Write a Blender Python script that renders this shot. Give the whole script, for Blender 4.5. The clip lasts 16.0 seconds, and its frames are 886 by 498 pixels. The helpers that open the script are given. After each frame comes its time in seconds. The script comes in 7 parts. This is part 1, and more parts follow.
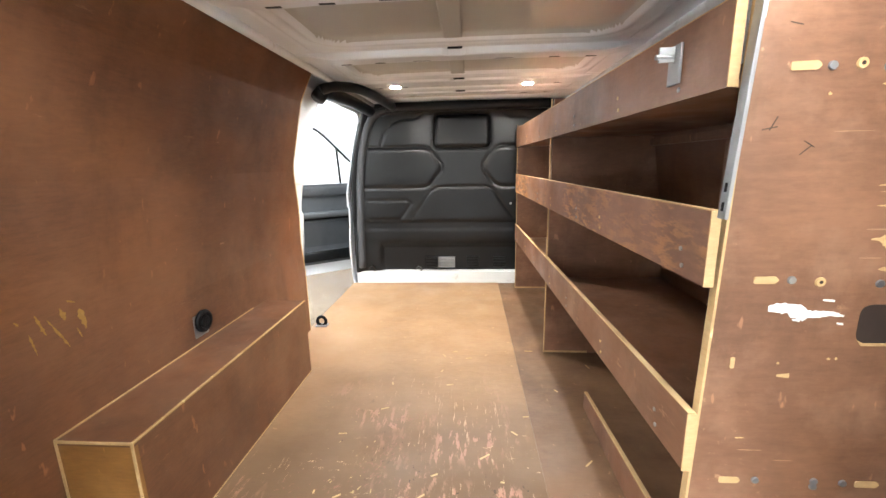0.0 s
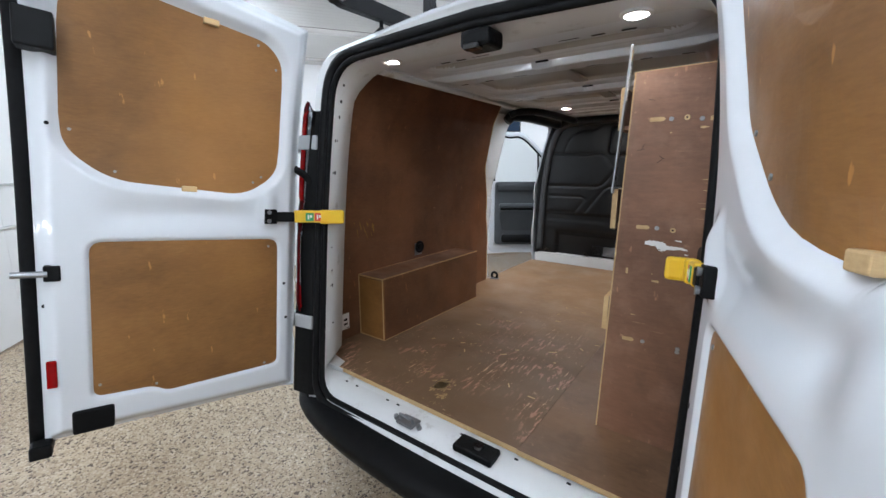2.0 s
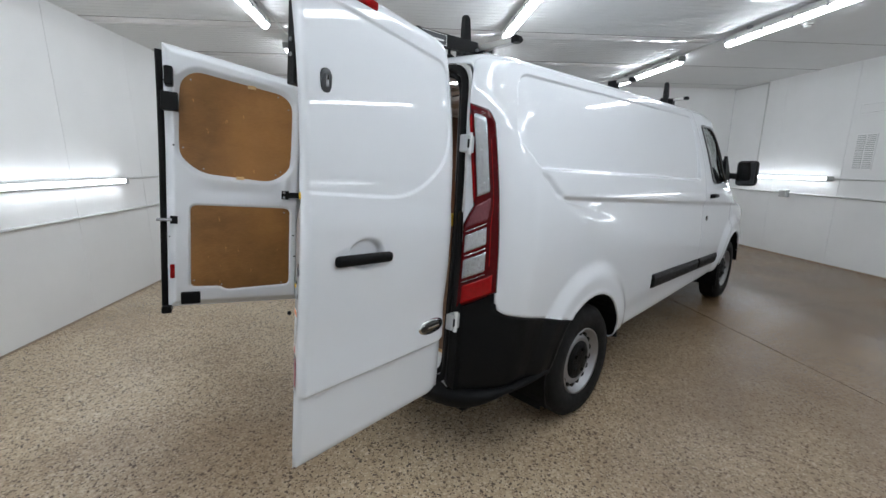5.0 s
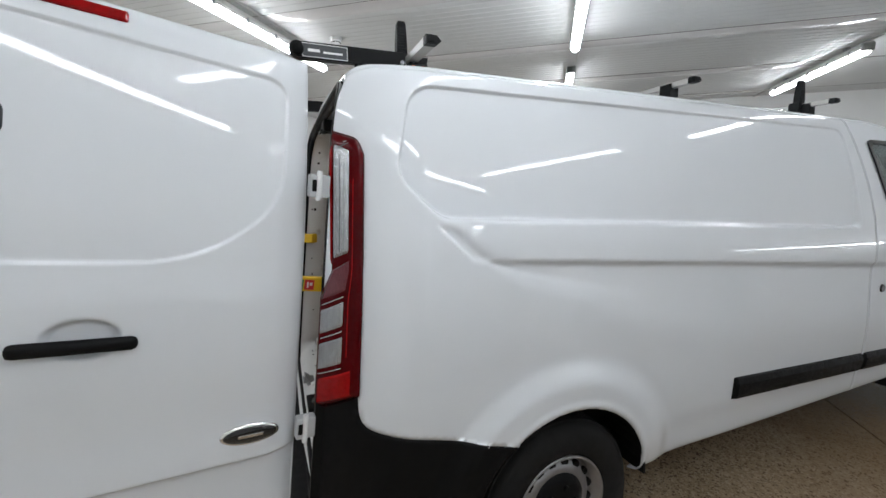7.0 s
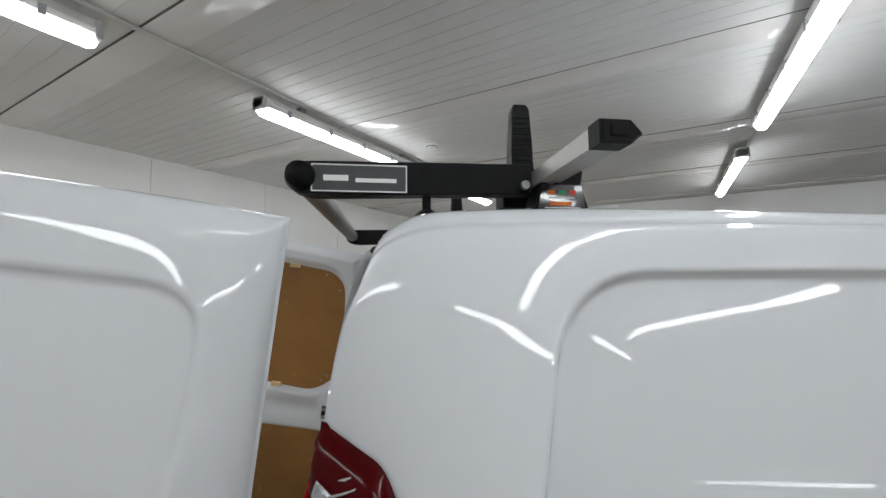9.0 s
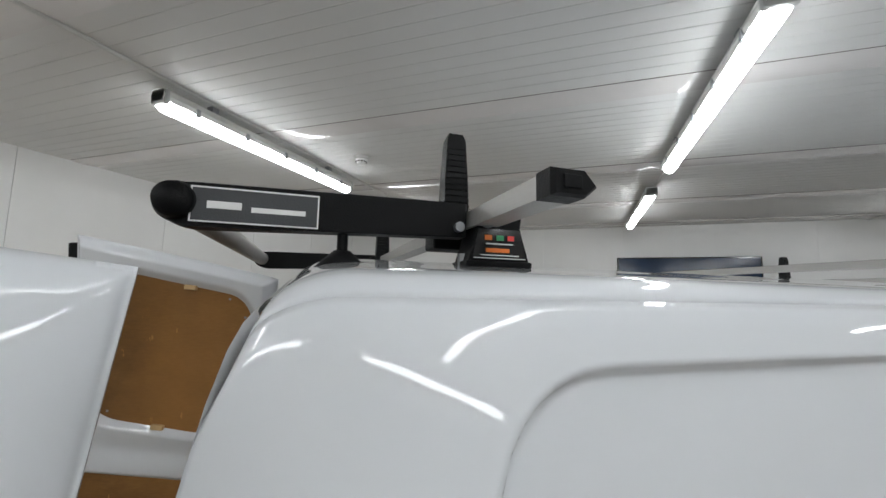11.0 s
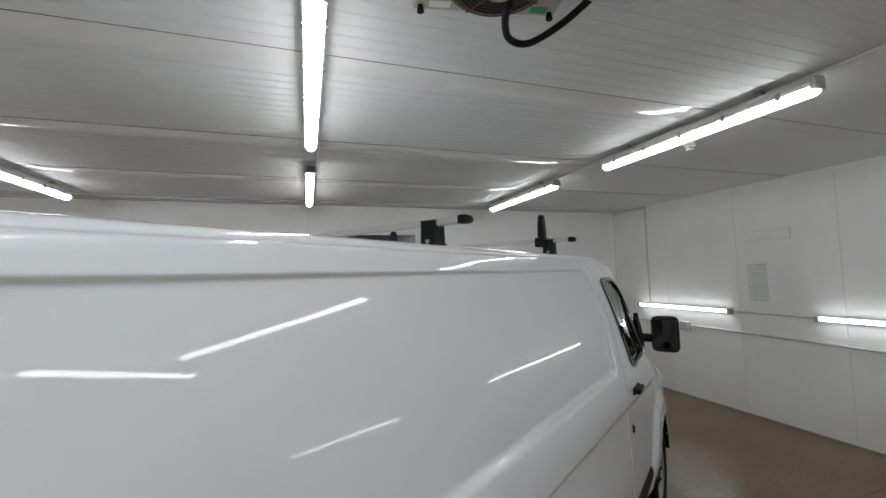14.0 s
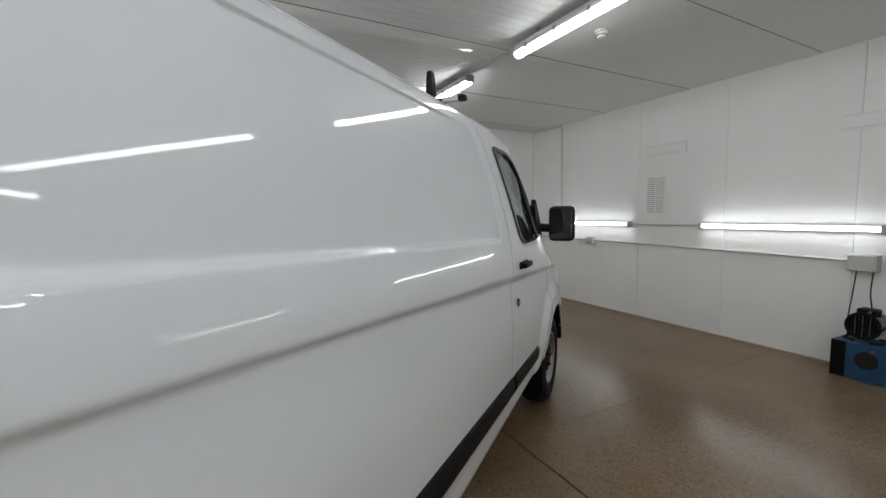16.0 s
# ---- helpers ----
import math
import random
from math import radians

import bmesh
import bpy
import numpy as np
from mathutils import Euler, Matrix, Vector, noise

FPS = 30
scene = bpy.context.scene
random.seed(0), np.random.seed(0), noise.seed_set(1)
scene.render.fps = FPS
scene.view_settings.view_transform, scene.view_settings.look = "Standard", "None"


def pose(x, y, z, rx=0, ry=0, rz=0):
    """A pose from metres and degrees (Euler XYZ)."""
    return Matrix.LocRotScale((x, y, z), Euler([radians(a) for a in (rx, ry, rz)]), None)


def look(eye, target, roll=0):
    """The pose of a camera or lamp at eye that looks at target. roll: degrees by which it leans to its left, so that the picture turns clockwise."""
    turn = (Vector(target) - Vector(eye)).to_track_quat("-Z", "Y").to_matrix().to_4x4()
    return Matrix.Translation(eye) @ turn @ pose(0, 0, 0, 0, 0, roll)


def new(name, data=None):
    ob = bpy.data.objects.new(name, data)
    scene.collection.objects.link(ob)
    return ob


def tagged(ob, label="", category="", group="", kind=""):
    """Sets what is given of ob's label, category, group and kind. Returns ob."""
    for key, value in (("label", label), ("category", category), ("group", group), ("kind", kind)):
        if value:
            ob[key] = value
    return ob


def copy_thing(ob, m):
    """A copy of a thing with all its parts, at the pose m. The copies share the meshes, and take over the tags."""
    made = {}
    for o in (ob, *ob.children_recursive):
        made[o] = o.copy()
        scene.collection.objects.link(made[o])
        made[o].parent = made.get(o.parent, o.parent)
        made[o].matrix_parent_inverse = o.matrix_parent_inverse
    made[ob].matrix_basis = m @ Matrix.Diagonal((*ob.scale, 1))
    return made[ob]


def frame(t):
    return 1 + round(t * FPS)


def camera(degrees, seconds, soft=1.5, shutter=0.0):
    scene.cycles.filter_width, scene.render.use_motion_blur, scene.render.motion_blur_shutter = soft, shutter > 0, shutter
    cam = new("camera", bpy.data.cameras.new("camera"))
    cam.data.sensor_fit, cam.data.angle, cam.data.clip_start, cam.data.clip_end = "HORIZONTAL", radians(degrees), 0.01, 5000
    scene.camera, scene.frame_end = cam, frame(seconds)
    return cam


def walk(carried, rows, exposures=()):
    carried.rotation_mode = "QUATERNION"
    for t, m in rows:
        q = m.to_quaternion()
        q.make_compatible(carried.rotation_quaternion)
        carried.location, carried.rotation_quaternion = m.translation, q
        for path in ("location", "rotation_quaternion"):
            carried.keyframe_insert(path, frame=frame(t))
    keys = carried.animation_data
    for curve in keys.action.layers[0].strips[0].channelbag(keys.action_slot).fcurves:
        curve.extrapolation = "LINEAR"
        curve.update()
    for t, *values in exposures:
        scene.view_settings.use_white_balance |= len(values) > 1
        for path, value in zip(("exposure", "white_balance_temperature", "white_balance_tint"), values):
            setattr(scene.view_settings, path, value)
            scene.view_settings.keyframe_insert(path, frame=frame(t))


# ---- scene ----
cam = camera(95.6, 16.0)
PATH = [
    (0, look((0.014, -0.158, 1.508), (-0.123, 1.794, 1.094), -1.17)),
    (0.5, look((0.121, -0.398, 1.515), (-0.325, 1.509, 1.109), -0.88)),
    (1, look((0.307, -0.607, 1.499), (-0.439, 1.203, 1.087), -0.69)),
    (1.5, look((0.552, -0.757, 1.487), (-0.447, 0.929, 1.089), -0.36)),
    (2, look((0.745, -0.901, 1.491), (-0.415, 0.681, 1.100), 0.14)),
    (2.5, look((0.931, -1.042, 1.468), (-0.341, 0.449, 1.071), 0.43)),
    (3, look((1.149, -1.105, 1.506), (-0.198, 0.318, 1.106), 0.87)),
    (3.5, look((1.459, -1.116, 1.504), (0.080, 0.274, 1.097), 0.91)),
    (4, look((1.694, -1.178, 1.504), (0.294, 0.192, 1.102), 0.67)),
    (4.2, look((1.776, -1.211, 1.503), (0.372, 0.155, 1.096), 0.53)),
    (6.3, look((2.164, -0.492, 1.521), (0.517, 0.588, 1.177), -0.39)),
    (6.5, look((2.161, -0.331, 1.526), (0.454, 0.660, 1.204), -0.34)),
    (7, look((2.117, 0.049, 1.567), (0.282, 0.797, 1.299), -0.25)),
    (7.5, look((1.864, 0.227, 1.648), (-0.057, 0.749, 1.455), 0.10)),
    (8, look((1.579, 0.327, 1.755), (-0.398, 0.618, 1.677), 0.31)),
    (8.5, look((1.340, 0.309, 1.844), (-0.648, 0.533, 1.878), 0.98)),
    (8.7, look((1.258, 0.292, 1.880), (-0.727, 0.510, 1.986), 0.22)),
    (10.8, look((1.095, 0.308, 1.979), (-0.825, 0.820, 2.204), 1.19)),
    (11, look((1.098, 0.318, 1.978), (-0.793, 0.929, 2.204), 1.14)),
    (11.5, look((1.113, 0.380, 1.975), (-0.683, 1.232, 2.191), 1.00)),
    (12, look((1.147, 0.450, 1.971), (-0.515, 1.543, 2.174), 0.49)),
    (12.5, look((1.195, 0.529, 1.964), (-0.314, 1.829, 2.147), -0.06)),
    (13, look((1.270, 0.602, 1.954), (-0.096, 2.053, 2.119), -0.69)),
    (13.5, look((1.355, 0.682, 1.942), (0.122, 2.250, 2.089), -1.31)),
    (14, look((1.417, 0.759, 1.913), (0.293, 2.409, 2.040), -1.65)),
    (14.5, look((1.450, 0.806, 1.866), (0.430, 2.524, 1.956), -1.63)),
    (15, look((1.493, 0.837, 1.760), (0.562, 2.607, 1.793), -1.59)),
    (15.5, look((1.503, 0.921, 1.641), (0.644, 2.726, 1.567), -1.05)),
    (16, look((1.521, 1.110, 1.520), (0.680, 2.916, 1.341), -1.10)),
]
EXPOSURES = [(0.0, 2.75, 6300, 10), (0.5, 2.45, 5950, 10), (1.0, 1.76, 5700, 10), (1.5, 1.33, 5800, 10), (2.0, 1.0, 5800, 10), (2.5, 0.78, 5850, 10), (3.0, 0.58, 5950, 10), (3.5, 0.47, 6050, 10), (4.2, 0.36, 6100, 10), (6.5, 0.22, 6250, 10), (7.5, 0.05, 6400, 10), (8.5, -0.36, 6500, 10), (11.0, -0.34, 6550, 10), (12.0, -0.45, 6550, 10), (12.7, -0.71, 6550, 10), (13.5, -0.54, 6550, 10), (15.0, -0.26, 6600, 10), (16.0, -0.11, 6600, 10)]
walk(cam, PATH, EXPOSURES)

# ---------------------------------------------------------------- light
world = bpy.data.worlds.new("world")
scene.world = world
world.use_nodes = True
world.node_tree.nodes["Background"].inputs[0].default_value = (0.8, 0.85, 0.9, 1)
world.node_tree.nodes["Background"].inputs[1].default_value = 0.05
TUBE_POWER, WALL_TUBE_POWER, VAN_LAMP_POWER, FRONT_LAMP_POWER = 24.5, 14.0, 55.0, 450.0

# ---------------------------------------------------------------- materials
def _noise(nt, vec, scale, detail=4.0, rough=0.55, stretch=None):
    n = nt.nodes.new("ShaderNodeTexNoise")
    n.inputs["Scale"].default_value, n.inputs["Detail"].default_value, n.inputs["Roughness"].default_value = scale, detail, rough
    if stretch:
        m = nt.nodes.new("ShaderNodeMapping")
        m.inputs["Scale"].default_value = stretch
        nt.links.new(vec, m.inputs["Vector"])
        vec = m.outputs["Vector"]
    nt.links.new(vec, n.inputs["Vector"])
    return n.outputs["Fac"]


def _ramp(nt, fac, lo, hi, a=(0, 0, 0), b=(1, 1, 1)):
    r = nt.nodes.new("ShaderNodeValToRGB")
    r.color_ramp.elements[0].position, r.color_ramp.elements[1].position = lo, hi
    r.color_ramp.elements[0].color, r.color_ramp.elements[1].color = (*a, 1), (*b, 1)
    nt.links.new(fac, r.inputs["Fac"])
    return r.outputs["Color"]


def _mix(nt, fac, a, b):
    m = nt.nodes.new("ShaderNodeMix")
    m.data_type = "RGBA"
    for sock, v in ((m.inputs[0], fac), (m.inputs[6], a), (m.inputs[7], b)):
        if isinstance(v, (int, float)):
            sock.default_value = v
        elif isinstance(v, tuple):
            sock.default_value = (*v, 1)
        else:
            nt.links.new(v, sock)
    return m.outputs[2]


def _scaled(nt, v, k):
    m = nt.nodes.new("ShaderNodeMath")
    m.operation = "MULTIPLY"
    m.inputs[1].default_value = k
    nt.links.new(v, m.inputs[0])
    return m.outputs[0]


def start(name):
    m = bpy.data.materials.new(name)
    m.use_nodes = True
    nt = m.node_tree
    return m, nt, nt.nodes["Principled BSDF"], nt.nodes.new("ShaderNodeTexCoord").outputs["Object"]


def surface(name, a, b=None, scale=6.0, rough=0.5, rough2=None, metal=0.0, bump=0.0, bscale=120.0, coat=0.0, stretch=None, dirt=None, dscale=2.0, dlo=0.55, dhi=0.75, spec=0.5):
    """A painted, moulded or bare surface: two tones, stains, a changing gloss and a fine relief."""
    m, nt, p, vec = start(name)
    b = b or tuple(c * 0.9 for c in a)
    col = _mix(nt, _noise(nt, vec, scale, 5, 0.6, stretch), a, b)
    if dirt:
        col = _mix(nt, _ramp(nt, _noise(nt, vec, dscale, 6, 0.65), dlo, dhi), col, dirt)
    nt.links.new(col, p.inputs["Base Color"])
    p.inputs["Metallic"].default_value, p.inputs["Specular IOR Level"].default_value = metal, spec
    r2 = rough if rough2 is None else rough2
    nt.links.new(_ramp(nt, _noise(nt, vec, scale * 2.3, 4), 0.3, 0.7, (rough,) * 3, (r2,) * 3), p.inputs["Roughness"])
    p.inputs["Coat Weight"].default_value, p.inputs["Coat Roughness"].default_value = coat, 0.01
    if bump:
        bn = nt.nodes.new("ShaderNodeBump")
        bn.inputs["Strength"].default_value, bn.inputs["Distance"].default_value = bump, 0.002
        nt.links.new(_noise(nt, vec, bscale, 3), bn.inputs["Height"])
        nt.links.new(bn.outputs["Normal"], p.inputs["Normal"])
    return m


def plywood(name, dark, light, grain=(1.2, 1.2, 14.0), rough=0.42, wear=None, wear_amount=0.66, scratch=None, zone=None, smudge=None):
    """Film-faced or bare ply: faint long grain, veneer figure, cloudy stains, rubbed-down and scuffed patches."""
    m, nt, p, vec = start(name)
    fine = _noise(nt, vec, 16.0, 8, 0.7, grain)
    figure = _noise(nt, vec, 3.2, 5, 0.6, tuple(0.6 * math.sqrt(g) for g in grain))
    both = _mix(nt, 0.55, fine, figure)
    col = _mix(nt, _ramp(nt, both, 0.36, 0.64), dark, light)
    cloud = _ramp(nt, _noise(nt, vec, 1.5, 7, 0.65), 0.40, 0.70)
    col = _mix(nt, _mix(nt, 0.60, (0, 0, 0), cloud), col, tuple(c * 0.50 for c in dark))
    rubbed = _ramp(nt, _noise(nt, vec, 1.1, 2, 0.5, (1.0, 1.3, 0.8)), 0.48, 0.74)
    col = _mix(nt, _mix(nt, 0.55, (0, 0, 0), rubbed), col, tuple(min(1.0, c * 1.45) for c in light))
    marks = _ramp(nt, _noise(nt, vec, 38.0, 3, 0.5, (1, 1, 0.35)), 0.70, 0.74)
    col = _mix(nt, _mix(nt, 0.5, (0, 0, 0), marks), col, tuple(min(1.0, c * 2.0) for c in light))
    if smudge:
        pale = _ramp(nt, _noise(nt, vec, 5.5, 6, 0.66), 0.50, 0.72)
        col = _mix(nt, _mix(nt, 0.42, (0, 0, 0), pale), col, smudge)
        murk = _ramp(nt, _noise(nt, vec, 3.4, 7, 0.7, (1.6, 1.6, 0.7)), 0.52, 0.70)
        col = _mix(nt, _mix(nt, 0.50, (0, 0, 0), murk), col, tuple(c * 0.55 for c in dark))
    if wear:
        streak = _noise(nt, vec, 16.0, 7, 0.7, (3.0, 0.7, 3.0))
        patch = _noise(nt, vec, 1.7, 4, 0.6)
        mul = nt.nodes.new("ShaderNodeMath")
        mul.operation = "MULTIPLY"
        nt.links.new(_ramp(nt, streak, wear_amount - 0.08, wear_amount), mul.inputs[0])
        nt.links.new(_ramp(nt, patch, 0.46, 0.60), mul.inputs[1])
        col = _mix(nt, mul.outputs[0], col, wear)
    # zone: darker towards the tail, paler towards the front; scratches keep to the tail
    if zone:
        sep = nt.nodes.new("ShaderNodeSeparateXYZ")
        nt.links.new(vec, sep.inputs[0])
        wob = nt.nodes.new("ShaderNodeMath")
        wob.operation = "MULTIPLY_ADD"
        wob.inputs[1].default_value = 0.9
        nt.links.new(_noise(nt, vec, 2.2, 5, 0.6), wob.inputs[0])
        nt.links.new(sep.outputs[1], wob.inputs[2])
        tail_end = _ramp(nt, _scaled(nt, wob.outputs[0], 0.25), zone[0] / 4, zone[1] / 4, (1, 1, 1), (0, 0, 0))
        col = _mix(nt, _mix(nt, 0.26, tail_end, (0, 0, 0)), _mix(nt, 0.30, col, tuple(min(1.0, c * 1.5) for c in light)), tuple(c * 0.66 for c in dark))
    if scratch:
        for tone, way, lo, spot in scratch:
            mul = nt.nodes.new("ShaderNodeMath")
            mul.operation = "MULTIPLY"
            nt.links.new(_ramp(nt, _noise(nt, vec, 30.0, 5, 0.7, way), lo, lo + 0.03), mul.inputs[0])
            nt.links.new(_ramp(nt, _noise(nt, vec, spot, 4, 0.55), 0.50, 0.60), mul.inputs[1])
            if zone:
                near = nt.nodes.new("ShaderNodeMath")
                near.operation = "MULTIPLY"
                nt.links.new(mul.outputs[0], near.inputs[0])
                nt.links.new(tail_end, near.inputs[1])
                mul = near
            col = _mix(nt, mul.outputs[0], col, tone)
    nt.links.new(col, p.inputs["Base Color"])
    nt.links.new(_ramp(nt, _noise(nt, vec, 5.0, 5), 0.3, 0.7, (rough - 0.1,) * 3, (rough + 0.2,) * 3), p.inputs["Roughness"])
    bn = nt.nodes.new("ShaderNodeBump")
    bn.inputs["Strength"].default_value, bn.inputs["Distance"].default_value = 0.25, 0.001
    nt.links.new(fine, bn.inputs["Height"])
    nt.links.new(bn.outputs["Normal"], p.inputs["Normal"])
    return m


def glow(name, colour, strength):
    m, nt, p, _ = start(name)
    p.inputs["Base Color"].default_value = (0.9, 0.9, 0.9, 1)
    p.inputs["Emission Color"].default_value, p.inputs["Emission Strength"].default_value = (*colour, 1), strength
    return m


def glass(name, tint, rough=0.0, weight=1.0):
    m, nt, p, _ = start(name)
    p.inputs["Base Color"].default_value = (*tint, 1)
    p.inputs["Transmission Weight"].default_value, p.inputs["Roughness"].default_value, p.inputs["IOR"].default_value = weight, rough, 1.3
    return m


def concrete(name):
    """Ground and sealed concrete: stones of several tones in a sandy bed, broad damp stains, an uneven sheen that glints on the grit."""
    m, nt, p, vec = start(name)

    def stones(scale):
        v = nt.nodes.new("ShaderNodeTexVoronoi")
        v.inputs["Scale"].default_value = scale
        nt.links.new(vec, v.inputs["Vector"])
        tone = nt.nodes.new("ShaderNodeSeparateColor")
        nt.links.new(v.outputs["Color"], tone.inputs[0])
        return tone.outputs, v.outputs["Distance"]

    small, near = stones(150.0)
    large, _far = stones(88.0)
    base = _mix(nt, _ramp(nt, _noise(nt, vec, 1.1, 7, 0.62), 0.3, 0.7), (0.42, 0.322, 0.208), (0.60, 0.490, 0.342))
    base = _mix(nt, _ramp(nt, _noise(nt, vec, 26.0, 5, 0.7), 0.42, 0.64), base, (0.30, 0.226, 0.148))
    base = _mix(nt, _ramp(nt, small[2], 0.60, 0.95), base, (0.40, 0.305, 0.20))
    base = _mix(nt, _ramp(nt, small[0], 0.875, 0.905), base, (0.11, 0.085, 0.062))
    base = _mix(nt, _ramp(nt, small[1], 0.885, 0.925), base, (0.56, 0.465, 0.345))
    base = _mix(nt, _ramp(nt, large[0], 0.925, 0.94), base, (0.115, 0.090, 0.070))
    base = _mix(nt, _ramp(nt, large[1], 0.945, 0.955), base, (0.58, 0.47, 0.34))
    base = _mix(nt, _mix(nt, 0.6, (0, 0, 0), _ramp(nt, _noise(nt, vec, 0.75, 6, 0.6), 0.42, 0.74)), base, (0.24, 0.165, 0.105))
    # a zone that grows darker and browner along the room, broken by noise
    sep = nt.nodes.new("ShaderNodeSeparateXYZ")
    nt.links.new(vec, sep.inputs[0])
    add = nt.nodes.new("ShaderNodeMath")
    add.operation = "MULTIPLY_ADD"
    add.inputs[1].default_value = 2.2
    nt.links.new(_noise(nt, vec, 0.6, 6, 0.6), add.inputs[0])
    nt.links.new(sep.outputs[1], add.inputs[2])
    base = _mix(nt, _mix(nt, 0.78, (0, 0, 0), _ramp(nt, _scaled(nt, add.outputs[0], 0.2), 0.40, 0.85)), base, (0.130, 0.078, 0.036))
    p.inputs["Specular IOR Level"].default_value = 0.30
    # damp patches with soft edges: darker, and glossy over the rough grit
    wet = _ramp(nt, _noise(nt, vec, 0.62, 3, 0.5), 0.46, 0.74)
    # a broad spill lying across the room, its edge broken by noise
    off = nt.nodes.new("ShaderNodeVectorMath")
    off.operation = "MULTIPLY_ADD"
    off.inputs[1].default_value, off.inputs[2].default_value = (0.42, 1.45, 0), (0.52, -6.90, 0)
    nt.links.new(vec, off.inputs[0])
    size = nt.nodes.new("ShaderNodeVectorMath")
    size.operation = "LENGTH"
    nt.links.new(off.outputs[0], size.inputs[0])
    ragged = nt.nodes.new("ShaderNodeMath")
    ragged.operation = "MULTIPLY_ADD"
    ragged.inputs[1].default_value = 1.5
    nt.links.new(_noise(nt, vec, 1.3, 5, 0.6), ragged.inputs[0])
    nt.links.new(size.outputs["Value"], ragged.inputs[2])
    spill = _ramp(nt, _scaled(nt, ragged.outputs[0], 0.4), 0.45, 0.70, (1, 1, 1), (0, 0, 0))
    wet = _mix(nt, spill, wet, (1, 1, 1))
    soaked = nt.nodes.new("ShaderNodeMix")
    soaked.data_type, soaked.blend_type = "RGBA", "MULTIPLY"
    nt.links.new(_mix(nt, 0.6, (0, 0, 0), wet), soaked.inputs[0])
    nt.links.new(base, soaked.inputs[6])
    soaked.inputs[7].default_value = (0.58, 0.52, 0.45, 1)
    nt.links.new(soaked.outputs[2], p.inputs["Base Color"])
    dry = _ramp(nt, _noise(nt, vec, 0.9, 3, 0.5), 0.35, 0.66, (0.225,) * 3, (0.268,) * 3)
    nt.links.new(_mix(nt, wet, dry, (0.085, 0.085, 0.085)), p.inputs["Roughness"])
    bn = nt.nodes.new("ShaderNodeBump")
    bn.inputs["Strength"].default_value, bn.inputs["Distance"].default_value = 0.42, 0.004
    nt.links.new(_noise(nt, vec, 38.0, 6, 0.72), bn.inputs["Height"])
    nt.links.new(_mix(nt, spill, (0.40,) * 3, (0.09,) * 3), bn.inputs["Strength"])
    grit = nt.nodes.new("ShaderNodeBump")
    grit.inputs["Strength"].default_value, grit.inputs["Distance"].default_value = 0.55, 0.002
    nt.links.new(near, grit.inputs["Height"])
    nt.links.new(_mix(nt, spill, (0.5,) * 3, (0.24,) * 3), grit.inputs["Strength"])
    nt.links.new(bn.outputs["Normal"], grit.inputs["Normal"])
    nt.links.new(grit.outputs["Normal"], p.inputs["Normal"])
    return m


def wavy_white(name, a, rough, wave, depth, wscale, coat=0.0):
    """White-lacquered sheet that is slightly dented, so that reflected tubes bend."""
    m, nt, p, vec = start(name)
    nt.links.new(_mix(nt, _ramp(nt, _noise(nt, vec, 1.6, 6, 0.6), 0.3, 0.8), a, tuple(c * 0.93 for c in a)), p.inputs["Base Color"])
    nt.links.new(_ramp(nt, _noise(nt, vec, 3.0, 5), 0.3, 0.7, (rough,) * 3, (rough + 0.12,) * 3), p.inputs["Roughness"])
    bn = nt.nodes.new("ShaderNodeBump")
    bn.inputs["Strength"].default_value, bn.inputs["Distance"].default_value = wave, depth
    nt.links.new(_noise(nt, vec, wscale, 2, 0.4), bn.inputs["Height"])
    p.inputs["Coat Weight"].default_value, p.inputs["Coat Roughness"].default_value = coat, 0.05
    nt.links.new(bn.outputs["Normal"], p.inputs["Coat Normal"])
    nt.links.new(bn.outputs["Normal"], p.inputs["Normal"])
    return m


PAINT = surface("white_van_paint", (0.685, 0.707, 0.735), (0.67, 0.692, 0.72), 2.0, 0.45, coat=1.0, spec=0.08)
PAINT.node_tree.nodes["Principled BSDF"].inputs["Coat IOR"].default_value = 1.40
PAINT_IN = surface("white_inner_paint", (0.70, 0.71, 0.71), (0.62, 0.63, 0.63), 9.0, 0.35, 0.5, coat=0.3, dirt=(0.42, 0.40, 0.37), dscale=9.0, dlo=0.60, dhi=0.74)
ROOFPAINT = surface("white_roof_rib_paint", (0.74, 0.76, 0.785), (0.72, 0.74, 0.765), 5.0, 0.30, 0.36, coat=0.4)
CREAM = surface("cream_roof_lining", (0.47, 0.462, 0.425), (0.455, 0.447, 0.41), 4.0, 0.30, 0.34, coat=0.3)
BLACK = surface("black_grained_plastic", (0.0032, 0.0034, 0.0037), (0.0058, 0.006, 0.0064), 14.0, 0.42, 0.58, bump=0.35, bscale=420.0, spec=0.13)
GREYPLASTIC = surface("dark_grey_trim", (0.035, 0.038, 0.042), (0.05, 0.053, 0.057), 10.0, 0.5, 0.6, bump=0.3, bscale=400.0)
TRIMGREY = surface("mid_grey_door_trim", (0.060, 0.066, 0.072), (0.075, 0.081, 0.088), 10.0, 0.5, 0.62, bump=0.3, bscale=400.0)
BULK = surface("black_bulkhead_plastic", (0.0036, 0.0039, 0.0044), (0.0055, 0.006, 0.0066), 5.0, 0.28, 0.40, bump=0.05, bscale=300.0, spec=0.32)
RUBBER = surface("black_rubber", (0.004, 0.004, 0.0043), (0.007, 0.007, 0.0075), 20.0, 0.5, 0.7, spec=0.14, bump=0.2, bscale=200.0)
TYRE = surface("tyre_rubber", (0.009, 0.009, 0.009), (0.018, 0.0175, 0.017), 12.0, 0.62, 0.8, spec=0.14, bump=0.4, bscale=160.0)
